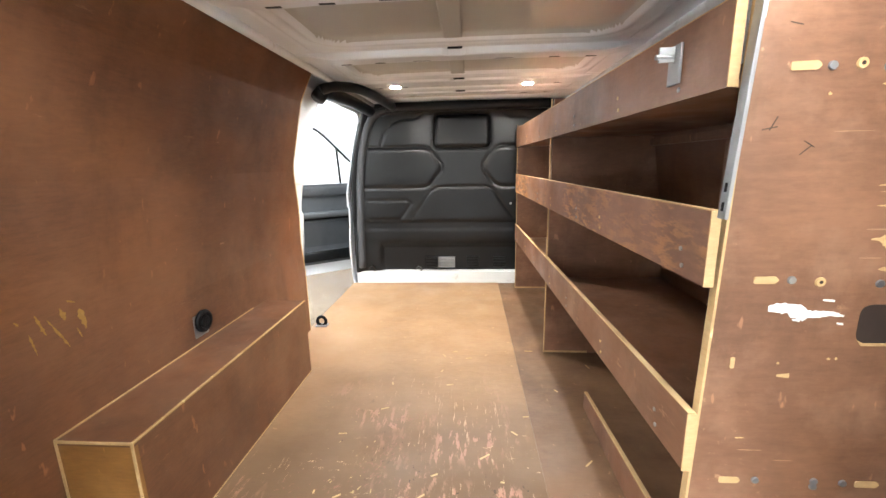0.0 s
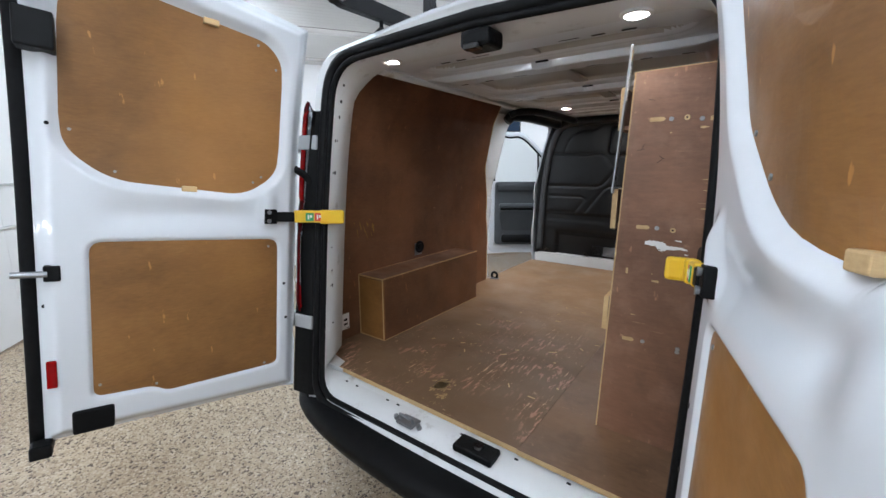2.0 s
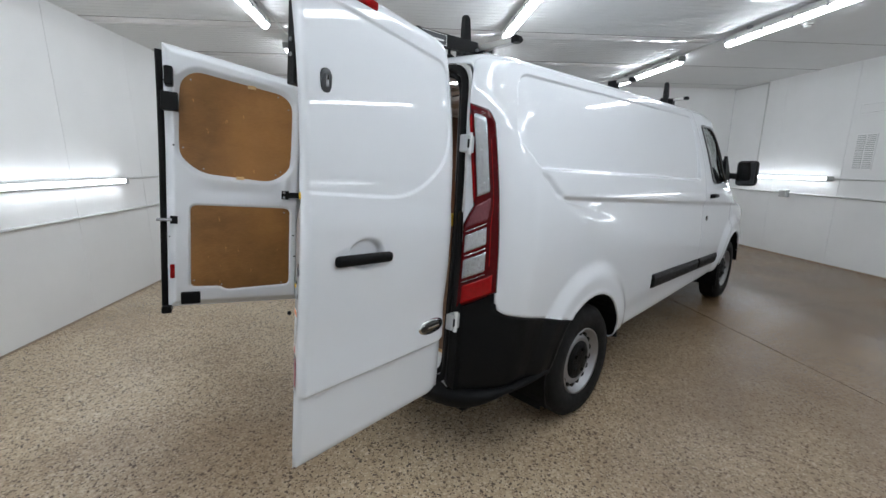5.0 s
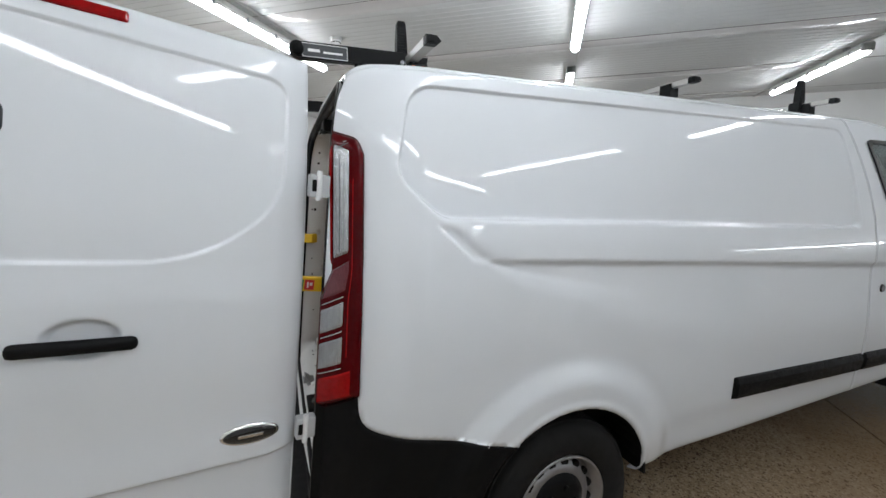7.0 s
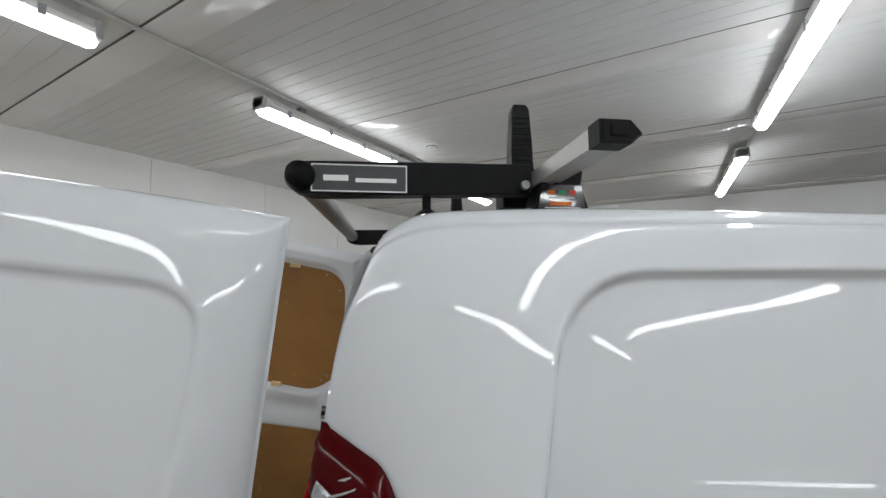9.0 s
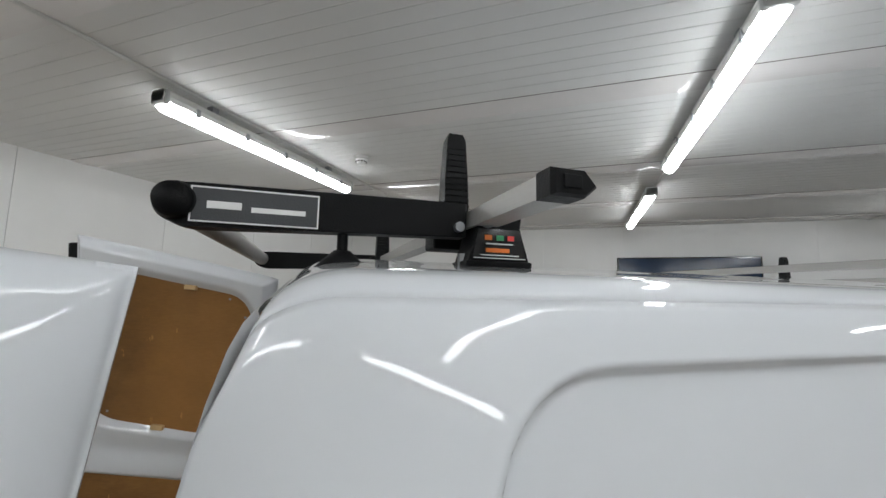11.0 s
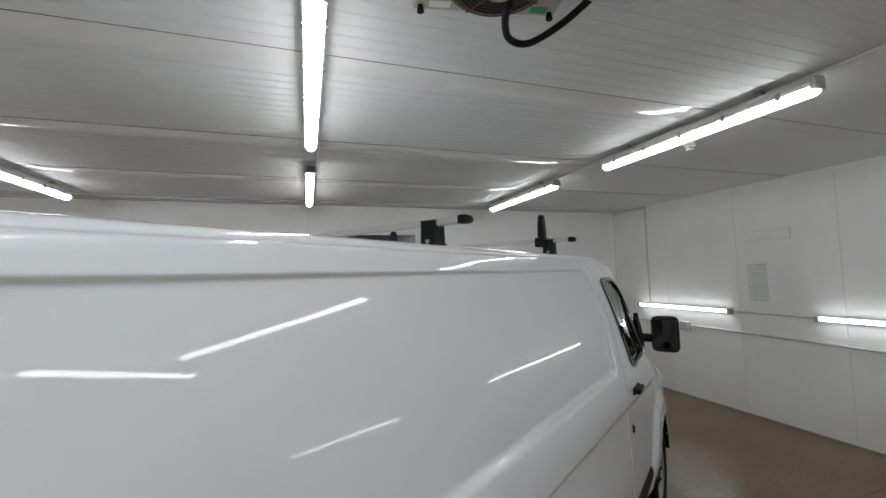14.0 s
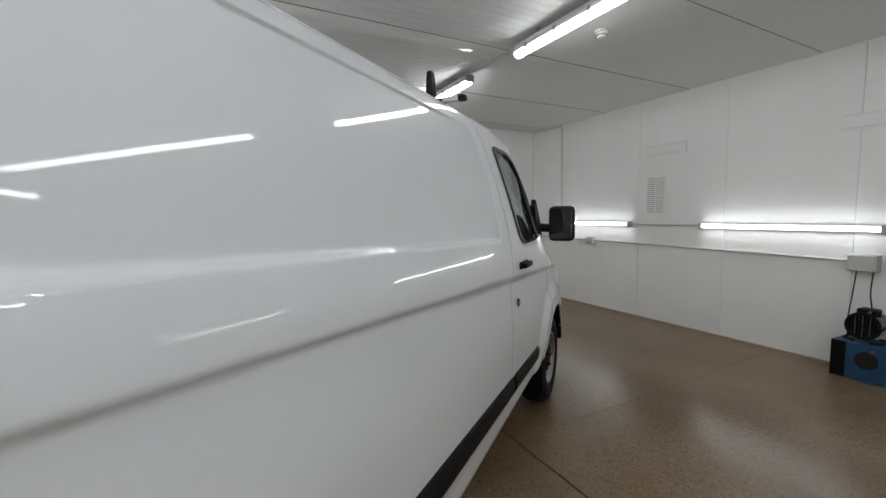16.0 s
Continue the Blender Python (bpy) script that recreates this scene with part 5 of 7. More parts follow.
def rear_door(side, hinge, angle):
    """One rear door; its own x runs from the hinge to the free edge, y points outwards, z up from the ground."""
    na, nz = 170, 300
    DW = 0.765 if side > 0 else 0.812
    ex = DW - 0.775
    rise = 2.0 if side > 0 else 2.030

    def door_top(a):
        return rise + (0.018 if side > 0 else 0.085) * np.clip(a / DW, 0, 1) ** 0.85

    A = np.linspace(0, DW, na)[:, None] * np.ones(nz)
    T = np.linspace(0, 1, nz)[None] * np.ones((na, 1))
    low = 0.490 if side > 0 else 0.520
    Z = low + (door_top(A) - low) * T
    # rounded corners at the hinge side
    win = rounded([(0.075, 1.53), (0.066, 1.908), (DW + 0.3, 1.945), (DW + 0.3, 1.352), (0.30, 1.352)], [0.12, 0.07, 0, 0, 0.18], 8)
    d = door_lean(Z)
    d = d - 0.008 * (1 - smooth(-0.007, 0.0, sdf(win, A, Z)))
    crease = 0.748 - 0.008 * (A / DW)
    # the skin swells above the crease and steps in below it
    d = d - 0.009 * (1 - smooth(crease - 0.014, crease, Z)) + 0.007 * (1 - smooth(crease, crease + 0.16, Z)) * smooth(crease - 0.014, crease, Z)
    d = d + 0.010 * smooth(1.355, 1.24, Z) * smooth(0.85, 1.1, Z)
    edge = np.minimum(np.minimum(A, (Z - low) * 1.0), np.minimum((door_top(A) - Z), np.where(side > 0, DW - A, DW - A) * 3))
    d = d - 0.030 * (1 - np.sqrt(np.clip(1 - (1 - np.clip(edge / 0.045, 0, 1)) ** 2, 0, 1)))
    d = d - 0.03 * smooth(0.14, 0.0, A) ** 2
    # handle pocket
    if side > 0:
        q = np.hypot((A - 0.535) / 0.082, (Z - 1.165) / 0.054)
        d = d - 0.020 * (1 - smooth(0.72, 1.0, q))
    outer = np.stack([A, d, Z], -1)
    # inside: frame standing proud round two recessed panels
    up = rounded([(0.150, 1.555), (0.115, 1.84), (0.18, 1.912), (0.585, 1.945), (0.668, 1.87), (0.682, 1.45), (0.60, 1.346), (0.36, 1.384)], [0.06, 0.08, 0.10, 0.10, 0.10, 0.08, 0.06, 0.16], 6)
    if side < 0:
        up = rounded([(0.085, 1.462), (0.088, 1.885), (0.15, 1.945), (0.655, 1.995), (0.732, 1.925), (0.744, 1.49), (0.63, 1.39), (0.20, 1.365)], [0.06, 0.05, 0.06, 0.06, 0.05, 0.06, 0.10, 0.08], 6)
    dw_ = 0.0 if side > 0 else 0.045
    dn = rounded([(0.082 if side < 0 else 0.118, 0.648), (0.086 if side < 0 else 0.128, 1.192), (0.64 + dw_, 1.188), (0.642 + dw_, 0.655), (0.52, 0.652), (0.48, 0.625)], [0.03, 0.04, 0.04, 0.03, 0.02, 0.05], 5)
    def flange(a, z):
        """The free side of the right-hand door is thinner above its waist."""
        return (0.052 if side > 0 else 0.0) * smooth(0.40, 0.70, a) * smooth(1.25, 1.45, z)

    thick = 0.098 - flange(A, Z) - 0.045 * (1 - smooth(0.0, 0.05, np.minimum(np.minimum(A, DW - A + (0.05 if side > 0 else 0.0)), np.minimum(Z - low, door_top(A) - Z))))
    su, sd_ = sdf(up, A, Z), sdf(dn, A, Z)
    e = door_lean(Z) - thick
    e = e + 0.030 * (1 - smooth(-0.012, 0.03, su)) + 0.014 * (1 - smooth(-0.008, 0.012, sd_))
    e = e + 0.022 * np.exp(-(((Z - 1.285) / 0.05) ** 2)) * smooth(0.10, 0.25, A) * (1 - smooth(0.55, 0.70, A))
    e = e + 0.020 * (1 - smooth(0.0, 0.05, np.abs(A - 0.13))) * smooth(1.22, 1.28, Z) * (1 - smooth(1.34, 1.42, Z)) * -1
    inner_ = np.stack([A - (0.035 if side > 0 else 0.0) * smooth(0.55, DW, A), e, Z], -1)
    # the cut-away lower free corner of the right-hand door
    fc = grid_faces(na, nz)
    k = na * nz
    allf = [f for f in fc] + [tuple(i + k for i in f[::-1]) for f in fc]
    ring = [i * nz for i in range(na)] + [(na - 1) * nz + j for j in range(1, nz)] + [i * nz + nz - 1 for i in range(na - 2, -1, -1)] + [j for j in range(nz - 2, 0, -1)]
    allf += [(ring[i], ring[i] + k, ring[(i + 1) % len(ring)] + k, ring[(i + 1) % len(ring)]) for i in range(len(ring))]
    vx = np.vstack([outer.reshape(-1, 3), inner_.reshape(-1, 3)])
    # a left door is the mirror image
    c, s_ = math.cos(math.radians(angle)), math.sin(math.radians(angle))
    # the hinge line leans forward with the tail
    zx, yp = Vector((0, math.sin(TILT_AXIS), math.cos(TILT_AXIS))), Vector((0, math.cos(TILT_AXIS), -math.sin(TILT_AXIS)))
    ax, oy = Vector((side * s_, 0, 0)) - c * yp, Vector((side * c, 0, 0)) + s_ * yp
    o = Vector((hinge[0], hinge[1] - 0.074, 0)) + 0.05 * ax
    m = Matrix(((ax.x, oy.x, zx.x, o.x), (ax.y, oy.y, zx.y, o.y), (ax.z, oy.z, zx.z, o.z), (0, 0, 0, 1)))
    if side < 0:
        allf = [f[::-1] for f in allf]
    L = lambda pts: [m @ Vector(p) for p in pts]
    me = raw("rear_door", [m @ Vector(p) for p in vx], allf, PAINT, van, "white rear door swung wide open, lined with plywood", True)

    def put(name, bm, mat, label="", sm=False):
        bmesh.ops.transform(bm, matrix=m, verts=bm.verts)
        return part(name, bm, mat, me, label, sm)

    def skin(a, z, inside=False):
        i, j = int(round(a / DW * (na - 1))), int(np.clip(round((z - low) / (float(door_top(a)) - low) * (nz - 1)), 0, nz - 1))
        return float((inner_ if inside else outer)[i, j, 1])

    # plywood linings follow the door's lean
    for outline, name in ((up, "upper_lining"), (dn, "lower_lining")):
        bm = bmesh.new()
        o = [(a, z) for a, z in outline]
        c2 = (sum(p[0] for p in o) / len(o), sum(p[1] for p in o) / len(o))
        rings = []
        for kk in (1.0, 0.8, 0.6, 0.4, 0.2):
            row = []
            for a, z in o:
                a2, z2 = c2[0] + (a - c2[0]) * kk, c2[1] + (z - c2[1]) * kk
                row.append(bm.verts.new((a2, float(door_lean(z2)) - (0.072 - float(flange(a2, z2)) if name[0] == "u" else 0.088), z2)))
            rings.append(row)
        n = len(o)
        for r0, r1 in zip(rings[:-1], rings[1:]):
            for i in range(n):
                bm.faces.new((r0[i], r0[(i + 1) % n], r1[(i + 1) % n], r1[i]))
        bm.faces.new(rings[-1])
        back = [bm.verts.new((v.co.x, v.co.y + 0.006, v.co.z)) for v in rings[0]]
        for i in range(n):
            bm.faces.new((rings[0][i], rings[0][(i + 1) % n], back[(i + 1) % n], back[i]))
        put(name, bm, DOORPLY, "golden brown plywood door lining")
        for kk in range(0, n, 9):
            a, z = c2[0] + (o[kk][0] - c2[0]) * 0.93, c2[1] + (o[kk][1] - c2[1]) * 0.93
            y = float(door_lean(z)) - (0.072 - float(flange(a, z)) if name[0] == "u" else 0.088)
            put("lining_screw", rod((a, y - 0.003, z), (a, y + 0.001, z), 0.005, n=8), GALV)
    for a, z in ((0.40 if side < 0 else 0.565, 1.378 if side < 0 else 1.362), (0.34, 1.915 if side > 0 else 1.955)):
        y = float(door_lean(z)) - 0.080 + float(flange(a, z))
        put("lining_clip", boxed((a - 0.024, y - 0.008, z - 0.010), (a + 0.024, y + 0.01, z + 0.010), 0.003), RAWEDGE, "pale plastic lining clip")
    # rubber edge along the free side, latch rods and hardware
    ed = 0.0 if side > 0 else 0.030
    if side < 0:
        bm = sweep([(DW + 0.012, float(door_lean(z)) - 0.03, z) for z in np.linspace(0.49, 2.082, 24)], 0.020, 8, flat=1.6)
        put("edge_seal", bm, RUBBER, "black rubber strip down the free edge", True)
        put("rod_cap", boxed((DW - 0.02, -0.12, 0.485), (DW + 0.035, -0.01, 0.53), 0.008), RUBBER)
    put("latch_box", boxed((0.595 + ex, -0.118 if side < 0 else -0.102, 0.540), (0.705 + ex, -0.085, 0.622), 0.008), BLACK, "black lower latch box")
    if side < 0:
        put("latch_bracket", boxed((0.70 + ex, -0.135 + float(door_lean(1.80)), 1.745), (0.785 + ex, -0.06 + float(door_lean(1.80)), 1.85), 0.006), BLACK, "black upper latch bracket")
    if side < 0:
        put("latch_bracket", boxed((0.72 + ex, -0.155 + float(door_lean(1.93)), 1.88), (0.765 + ex, -0.06 + float(door_lean(1.93)), 1.985), 0.008), BLACK, "black upper latch block")
    if side < 0:
        put("latch_rod", sweep([(DW - 0.03, -0.115, 1.09), (DW + 0.05, -0.115, 1.09)], 0.010, 8), GALV)
    if side < 0:
        put("latch_plate", boxed((DW - 0.06, -0.118, 1.065), (DW - 0.02, -0.09, 1.115), 0.004), BLACK)
    if side < 0:
        put("reflector", boxed((0.735 + ex, -0.112, 0.715), (0.760 + ex, -0.098, 0.805), 0.003), REDLENS, "red warning reflector")
    for a, z in ((0.76 + ex, 0.98), (0.06, 1.0), (0.05, 0.85), (0.73 + ex, 1.55), (0.36, 2.0)):
        y = skin(a, min(z, 1.9), True)
        put("pressed_hole", rod((a, y - 0.002, z), (a, y + 0.004, z), 0.006, n=8), BLACK)
    # hinges
    for z in (1.60, 0.81):
        put("hinge", boxed((-0.052, -0.032, z - 0.036), (0.010, 0.006, z + 0.036), 0.006), HINGEGREY, "grey-white painted hinge")
        if side < 0:
            far = m.inverted() @ Vector((-0.735, float(tail_y(z)) + 0.002, z))
            near_ = Vector((-0.02, -0.045, far.z))
            hm = Matrix.Translation(near_) @ (far - near_).to_track_quat("X", "Z").to_matrix().to_4x4()
            put("hinge_arm", boxed((0.0, -0.010, -0.030), ((far - near_).length, 0.010, 0.030), 0.005, hm), HINGEGREY, "grey-white painted hinge arm")
        put("hinge_pin", rod((-0.018, 0.004, z - 0.046), (-0.018, 0.004, z + 0.046), 0.009, n=12), PAINT_IN)
        put("hinge_bolt", boxed((-0.010, 0.004, z - 0.018), (0.004, 0.0085, z + 0.018), 0.002), BLACK)
    if side < 0:
        put("cable_sleeve", sweep(spline([(0.02, -0.05, 1.50), (-0.03, -0.10, 1.46), (-0.08, -0.09, 1.40), (-0.12, -0.05, 1.40)], 14), 0.016, 8), RUBBER, "black cable sleeve", True)
    # check strap: black bracket on the door, yellow arm to the post
    z, b0 = (1.275, 0.100) if side > 0 else (1.285, 0.085)
    put("strap_bracket", boxed((b0 + 0.012, -0.130, z - 0.030), (b0 + 0.060, -0.092, z + 0.030), 0.004), BLACK, "black check strap bracket")
    for dz in (-0.022, 0.022):
        put("strap_bolt", rod((b0 + 0.046, -0.139, z + dz * 0.8), (b0 + 0.046, -0.131, z + dz * 0.8), 0.009, 0.007, 10), GALV)
    if side < 0:
        arm0, arm1 = Vector((b0 + 0.005, -0.125, z)), m.inverted() @ Vector((-0.648, 0.240, 1.285))
    else:
        arm0, arm1 = Vector((b0 + 0.005, -0.125, z)), m.inverted() @ Vector((0.666, 0.262, 1.242))
    d0 = (arm1 - arm0).normalized()
    q = d0.to_track_quat("X", "Z").to_matrix().to_4x4()
    length = (arm1 - arm0).length
    put("strap_link", boxed((-0.01, -0.010, -0.020), (0.062, 0.010, 0.020), 0.005, Matrix.Translation(arm0) @ q), BLACK, "black strap joint")
    put("strap_arm", boxed((0.06, -0.011, -0.024), (length - 0.03, 0.011, 0.027), 0.005, Matrix.Translation(arm0) @ q), YELLOW, "yellow plastic check strap")
    turn = 1 if side > 0 else -1
    bm = boxed((length - 0.085, -0.016, -0.030), (length + 0.016, 0.016, 0.030), 0.008, Matrix.Translation(arm0) @ q)
    box(bm, (length - 0.016, min(0, turn * 0.056), -0.030), (length + 0.016, max(0, turn * 0.056), 0.030), 0.010, Matrix.Translation(arm0) @ q)
    put("strap_hook", bm, YELLOW, "yellow hook end")
    am = Matrix.Translation(arm0) @ q
    for kk, mt in ((0, GREEN), (1, RED)):
        for lo, hi, lo2, hi2 in ((-0.0135, -0.0112, -0.0146, -0.0136), (0.0112, 0.0135, 0.0136, 0.0146)):
            x0 = (0.105 if side < 0 else 0.088) + kk * 0.036
            put("strap_sign", boxed((x0, lo, -0.017), (x0 + 0.032, hi, 0.017), 0, am), mt, "green and red pictogram field")
            put("sign_bar", boxed((x0 + 0.008, lo2, -0.010), (x0 + 0.014, hi2, 0.010), 0, am), WHITEP)
            put("sign_bar", boxed((x0 + 0.017, lo2, -0.003), (x0 + 0.026, hi2, 0.008), 0, am), WHITEP)
    if side > 0:
        # outside: pull handle, badge, lock, edge labels
        y = skin(0.535, 1.13)
        bm = boxed((0.424, y + 0.012, 1.131), (0.670, y + 0.040, 1.168), 0.0135)
        box(bm, (0.432, y - 0.012, 1.137), (0.470, y + 0.020, 1.163), 0.008)
        box(bm, (0.624, y - 0.012, 1.137), (0.662, y + 0.020, 1.163), 0.008)
        put("door_handle", bm, BLACK, "black grained pull handle", True)
        y = skin(0.145, 0.825)
        bm = bmesh.new()
        bmesh.ops.create_uvsphere(bm, u_segments=28, v_segments=12, radius=1.0, matrix=Matrix.Translation((0.145, y, 0.825)) @ Matrix.Diagonal((0.084, 0.010, 0.034, 1)))
        put("badge_rim", bm, CHROME, "oval chrome badge", True)
        bm = bmesh.new()
        bmesh.ops.create_uvsphere(bm, u_segments=28, v_segments=12, radius=1.0, matrix=Matrix.Translation((0.145, y + 0.003, 0.825)) @ Matrix.Diagonal((0.076, 0.010, 0.028, 1)))
        put("badge_field", bm, GLOSSBLACK, "dark oval badge field", True)
        put("badge_bar", boxed((0.110, y + 0.0122, 0.821), (0.180, y + 0.0138, 0.830), 0.001), CHROME)
        y = skin(0.70, 1.68)
        put("extra_lock", plate(rounded([(0.676, 1.645), (0.710, 1.645), (0.710, 1.713), (0.676, 1.713)], 0.0165, 6), 0.012, "y", y - 0.004, 0.003), GREYPLASTIC, "dark oval deadlock plate", True)
        put("lock_core", boxed((0.686, y + 0.006, 1.660), (0.700, y + 0.013, 1.698), 0.006), GALV)
        put("keyhole", boxed((0.690, y + 0.0125, 1.680), (0.696, y + 0.0145, 1.693), 0.001), GLOSSBLACK)
        # the free edge is a slanting face from the outer skin to the inner one; details lie on it
        run = Vector((-0.035, -0.068, 0)).normalized()
        fm = Matrix(((run.x, -run.y, 0, DW), (run.y, run.x, 0, -0.042), (0, 0, 1, 0), (0, 0, 0, 1)))
        put("edge_label", boxed((0.012, 0.0, 0.858), (0.060, 0.0022, 0.996), 0, fm), WHITEP, "white loading label on the door edge")
        put("label_stripe", boxed((0.012, 0.0022, 0.982), (0.060, 0.003, 0.996), 0, fm), ORANGE)
        for zz in (0.938, 0.896):
            for lo, hi in (((0.018, zz), (0.050, zz + 0.002)), ((0.018, zz + 0.034), (0.050, zz + 0.036)), ((0.018, zz), (0.020, zz + 0.036)), ((0.048, zz), (0.050, zz + 0.036)), ((0.026, zz + 0.012), (0.042, zz + 0.016))):
                put("label_bar", boxed((lo[0], 0.0022, lo[1]), (hi[0], 0.003, hi[1]), 0, fm), BOXGREY)
        put("label_triangle", plate([(0.026, 0.864), (0.046, 0.864), (0.036, 0.884)], 0.0008, "y", 0.0022, 0, fm), RED)
        put("edge_reflector", boxed((0.020, 0.0, 0.755), (0.042, 0.0022, 0.838), 0, fm), FADEDRED, "red warning reflector")
        for ss, zz, r in ((0.022, 1.136, 0.0062), (0.036, 1.122, 0.0062), (0.012, 1.118, 0.008), (0.026, 1.110, 0.0062), (0.026, 1.042, 0.0062)):
            put("edge_hole", rod(fm @ Vector((ss, -0.001, zz)), fm @ Vector((ss, 0.0008, zz)), r, n=12), GREYPLASTIC)
        put("latch_slot", boxed((0.054, -0.004, 1.074), (0.076, 0.001, 1.082), 0.001, fm), BLACK, "black latch slot")
        put("slot_lever", boxed((0.058, 0.0, 1.062), (0.074, 0.004, 1.072), 0.001, fm), YELLOW, "yellow latch lever")
        bl = float(door_lean(1.85))
        put("edge_strip", boxed((DW - 0.050, bl - 0.066, 1.66), (DW - 0.004, bl - 0.030, 2.0), 0.004), BLACK, "black upper edge latch plate")
        for zz in (1.74, 1.78):
            put("strip_screw", rod((DW - 0.005, bl - 0.048, zz), (DW - 0.001, bl - 0.048, zz), 0.006, n=10), GALV)
        put("brake_lamp", boxed((0.46, float(door_lean(1.955)) - 0.03, 1.962), (DW - 0.002, float(door_lean(1.955)) + 0.004, 1.990), 0.006), REDLENS, "red high brake lamp")
    return me


rear_door(1, (0.80, 0.115), 10.3)
rear_door(-1, (-0.868, 0.142), 14.0)


# ---------------------------------------------------------------- load space
FZ = 0.555


def ply(name, bm, mat, label, category="lining", parent=None):
    ob = part(name, bm, mat, parent)
    return tagged(ob, label, category) if parent is None else ob


# floor sheets: the wide one and the narrower one under the rack
main = [(-0.715, 0.25), (0.236, 0.225), (0.234, 3.005), (-0.955, 3.005), (-0.955, 2.06), (-0.94, 1.50), (-0.76, 1.50), (-0.76, 0.597), (-0.94, 0.597), (-0.94, 0.375), (-0.89, 0.335), (-0.735, 0.30)]
floor_sheet = ply("plywood_floor", plate(main, 0.018, "z", FZ - 0.018), FLOORPLY, "scuffed brown plywood floor sheet with scratched patches", "floor sheet")
part("raw_edge", plate([(-0.715, 0.2475), (0.2355, 0.2225), (0.2355, 0.225), (-0.715, 0.25)], 0.019, "z", FZ - 0.018), RAWEDGE, floor_sheet, "pale splintered front edge")
side_sheet = ply("plywood_floor", plate([(0.2365, 0.222), (0.69, 0.215), (0.72, 0.30), (0.88, 0.335), (0.93, 0.375), (0.93, 0.56), (0.76, 0.56), (0.76, 1.48), (0.93, 1.48), (0.93, 3.0), (0.2365, 3.0)], 0.018, "z", FZ - 0.0195), SIDEPLY, "darker brown plywood floor strip under the rack", "floor sheet")
part("raw_edge", plate([(0.239, 0.2195), (0.69, 0.2125), (0.69, 0.215), (0.239, 0.222)], 0.018, "z", FZ - 0.018), RAWEDGE, side_sheet, "pale splintered front edge")
# load floor pan below
for s in (1, -1):
    part("floor_corner", boxed((min(s * 0.69, s * 0.86), 0.245, 0.50), (max(s * 0.69, s * 0.86), 0.36, 0.5525)), PAINT_IN, van)
part("load_floor", plate([(-0.70, 0.24), (0.70, 0.24), (0.72, 0.30), (0.88, 0.34), (0.92, 0.38), (0.92, 0.56), (0.76, 0.56), (0.76, 1.48), (0.92, 1.48), (0.92, 3.12), (-0.92, 3.12), (-0.92, 1.48), (-0.76, 1.48), (-0.76, 0.56), (-0.92, 0.56), (-0.92, 0.38), (-0.88, 0.34), (-0.72, 0.30)], 0.03, "z", 0.50), PAINT_IN, van)
# patches where the film is scratched through to pink or pale wood
rs = random.Random(4)


def scratched(x, y, dx, dy, count, size, way, mat, lab):
    """A cluster of small ragged flakes lying on the sheet, thicker towards its middle."""
    verts, faces = [], []
    for _k in range(count):
        px, py = rs.gauss(x, dx / 2), rs.gauss(y, dy / 2)
        if py < 0.262 or px > 0.22 or px < -0.72:
            continue
        a = math.radians(way + rs.gauss(0, 24))
        l, w = size * rs.uniform(0.4, 1.6), size * rs.uniform(0.15, 0.55)
        n, i0 = 7, len(verts)
        for k in range(n):
            t = 2 * math.pi * k / n
            u, v = l * math.cos(t) * rs.uniform(0.5, 1.1), w * math.sin(t) * rs.uniform(0.5, 1.2)
            verts.append((px + u * math.cos(a) - v * math.sin(a), py + u * math.sin(a) + v * math.cos(a), FZ + 0.0004))
        faces.append(tuple(range(i0, i0 + n)))
    return raw("scratched_patch", verts, faces, mat, floor_sheet, lab)


for x, y, dx, dy, count, size in ((-0.215, 0.405, 0.036, 0.045, 120, 0.011), (-0.165, 0.335, 0.026, 0.022, 30, 0.009), (-0.36, 0.345, 0.03, 0.02, 4, 0.007), (-0.365, 0.446, 0.03, 0.03, 5, 0.007), (-0.348, 0.84, 0.02, 0.03, 4, 0.010), (-0.183, 0.285, 0.05, 0.02, 8, 0.006), (-0.47, 0.52, 0.08, 0.05, 8, 0.006), (-0.11, 0.656, 0.10, 0.1, 8, 0.006), (-0.37, 0.87, 0.10, 0.08, 8, 0.006), (-0.30, 1.05, 0.16, 0.12, 12, 0.005), (-0.45, 1.25, 0.2, 0.2, 9, 0.004), (-0.25, 0.78, 0.05, 0.06, 8, 0.008)):
    scratched(x, y, dx, dy, count, size, 65, CHIPPED, "film rubbed through to pale wood")
for x, y, dx, dy, count, size in ((-0.40, 0.275, 0.10, 0.03, 34, 0.011), (-0.56, 0.44, 0.06, 0.05, 16, 0.008), (-0.55, 0.69, 0.05, 0.05, 14, 0.008), (-0.45, 0.44, 0.07, 0.06, 18, 0.009), (-0.33, 0.33, 0.08, 0.05, 22, 0.009), (-0.55, 0.83, 0.05, 0.08, 14, 0.008), (-0.40, 0.85, 0.08, 0.05, 22, 0.010), (-0.30, 0.93, 0.06, 0.10, 34, 0.011), (-0.26, 1.04, 0.05, 0.08, 26, 0.011), (-0.25, 0.80, 0.09, 0.10, 26, 0.010), (-0.22, 1.2, 0.06, 0.07, 16, 0.010), (-0.34, 0.62, 0.14, 0.12, 30, 0.008), (0.02, 0.50, 0.15, 0.15, 18, 0.007)):
    scratched(x, y, dx, dy, int(count * 1.3), size * 0.6, 62, PINKWOOD, "scratches showing pinkish wood")
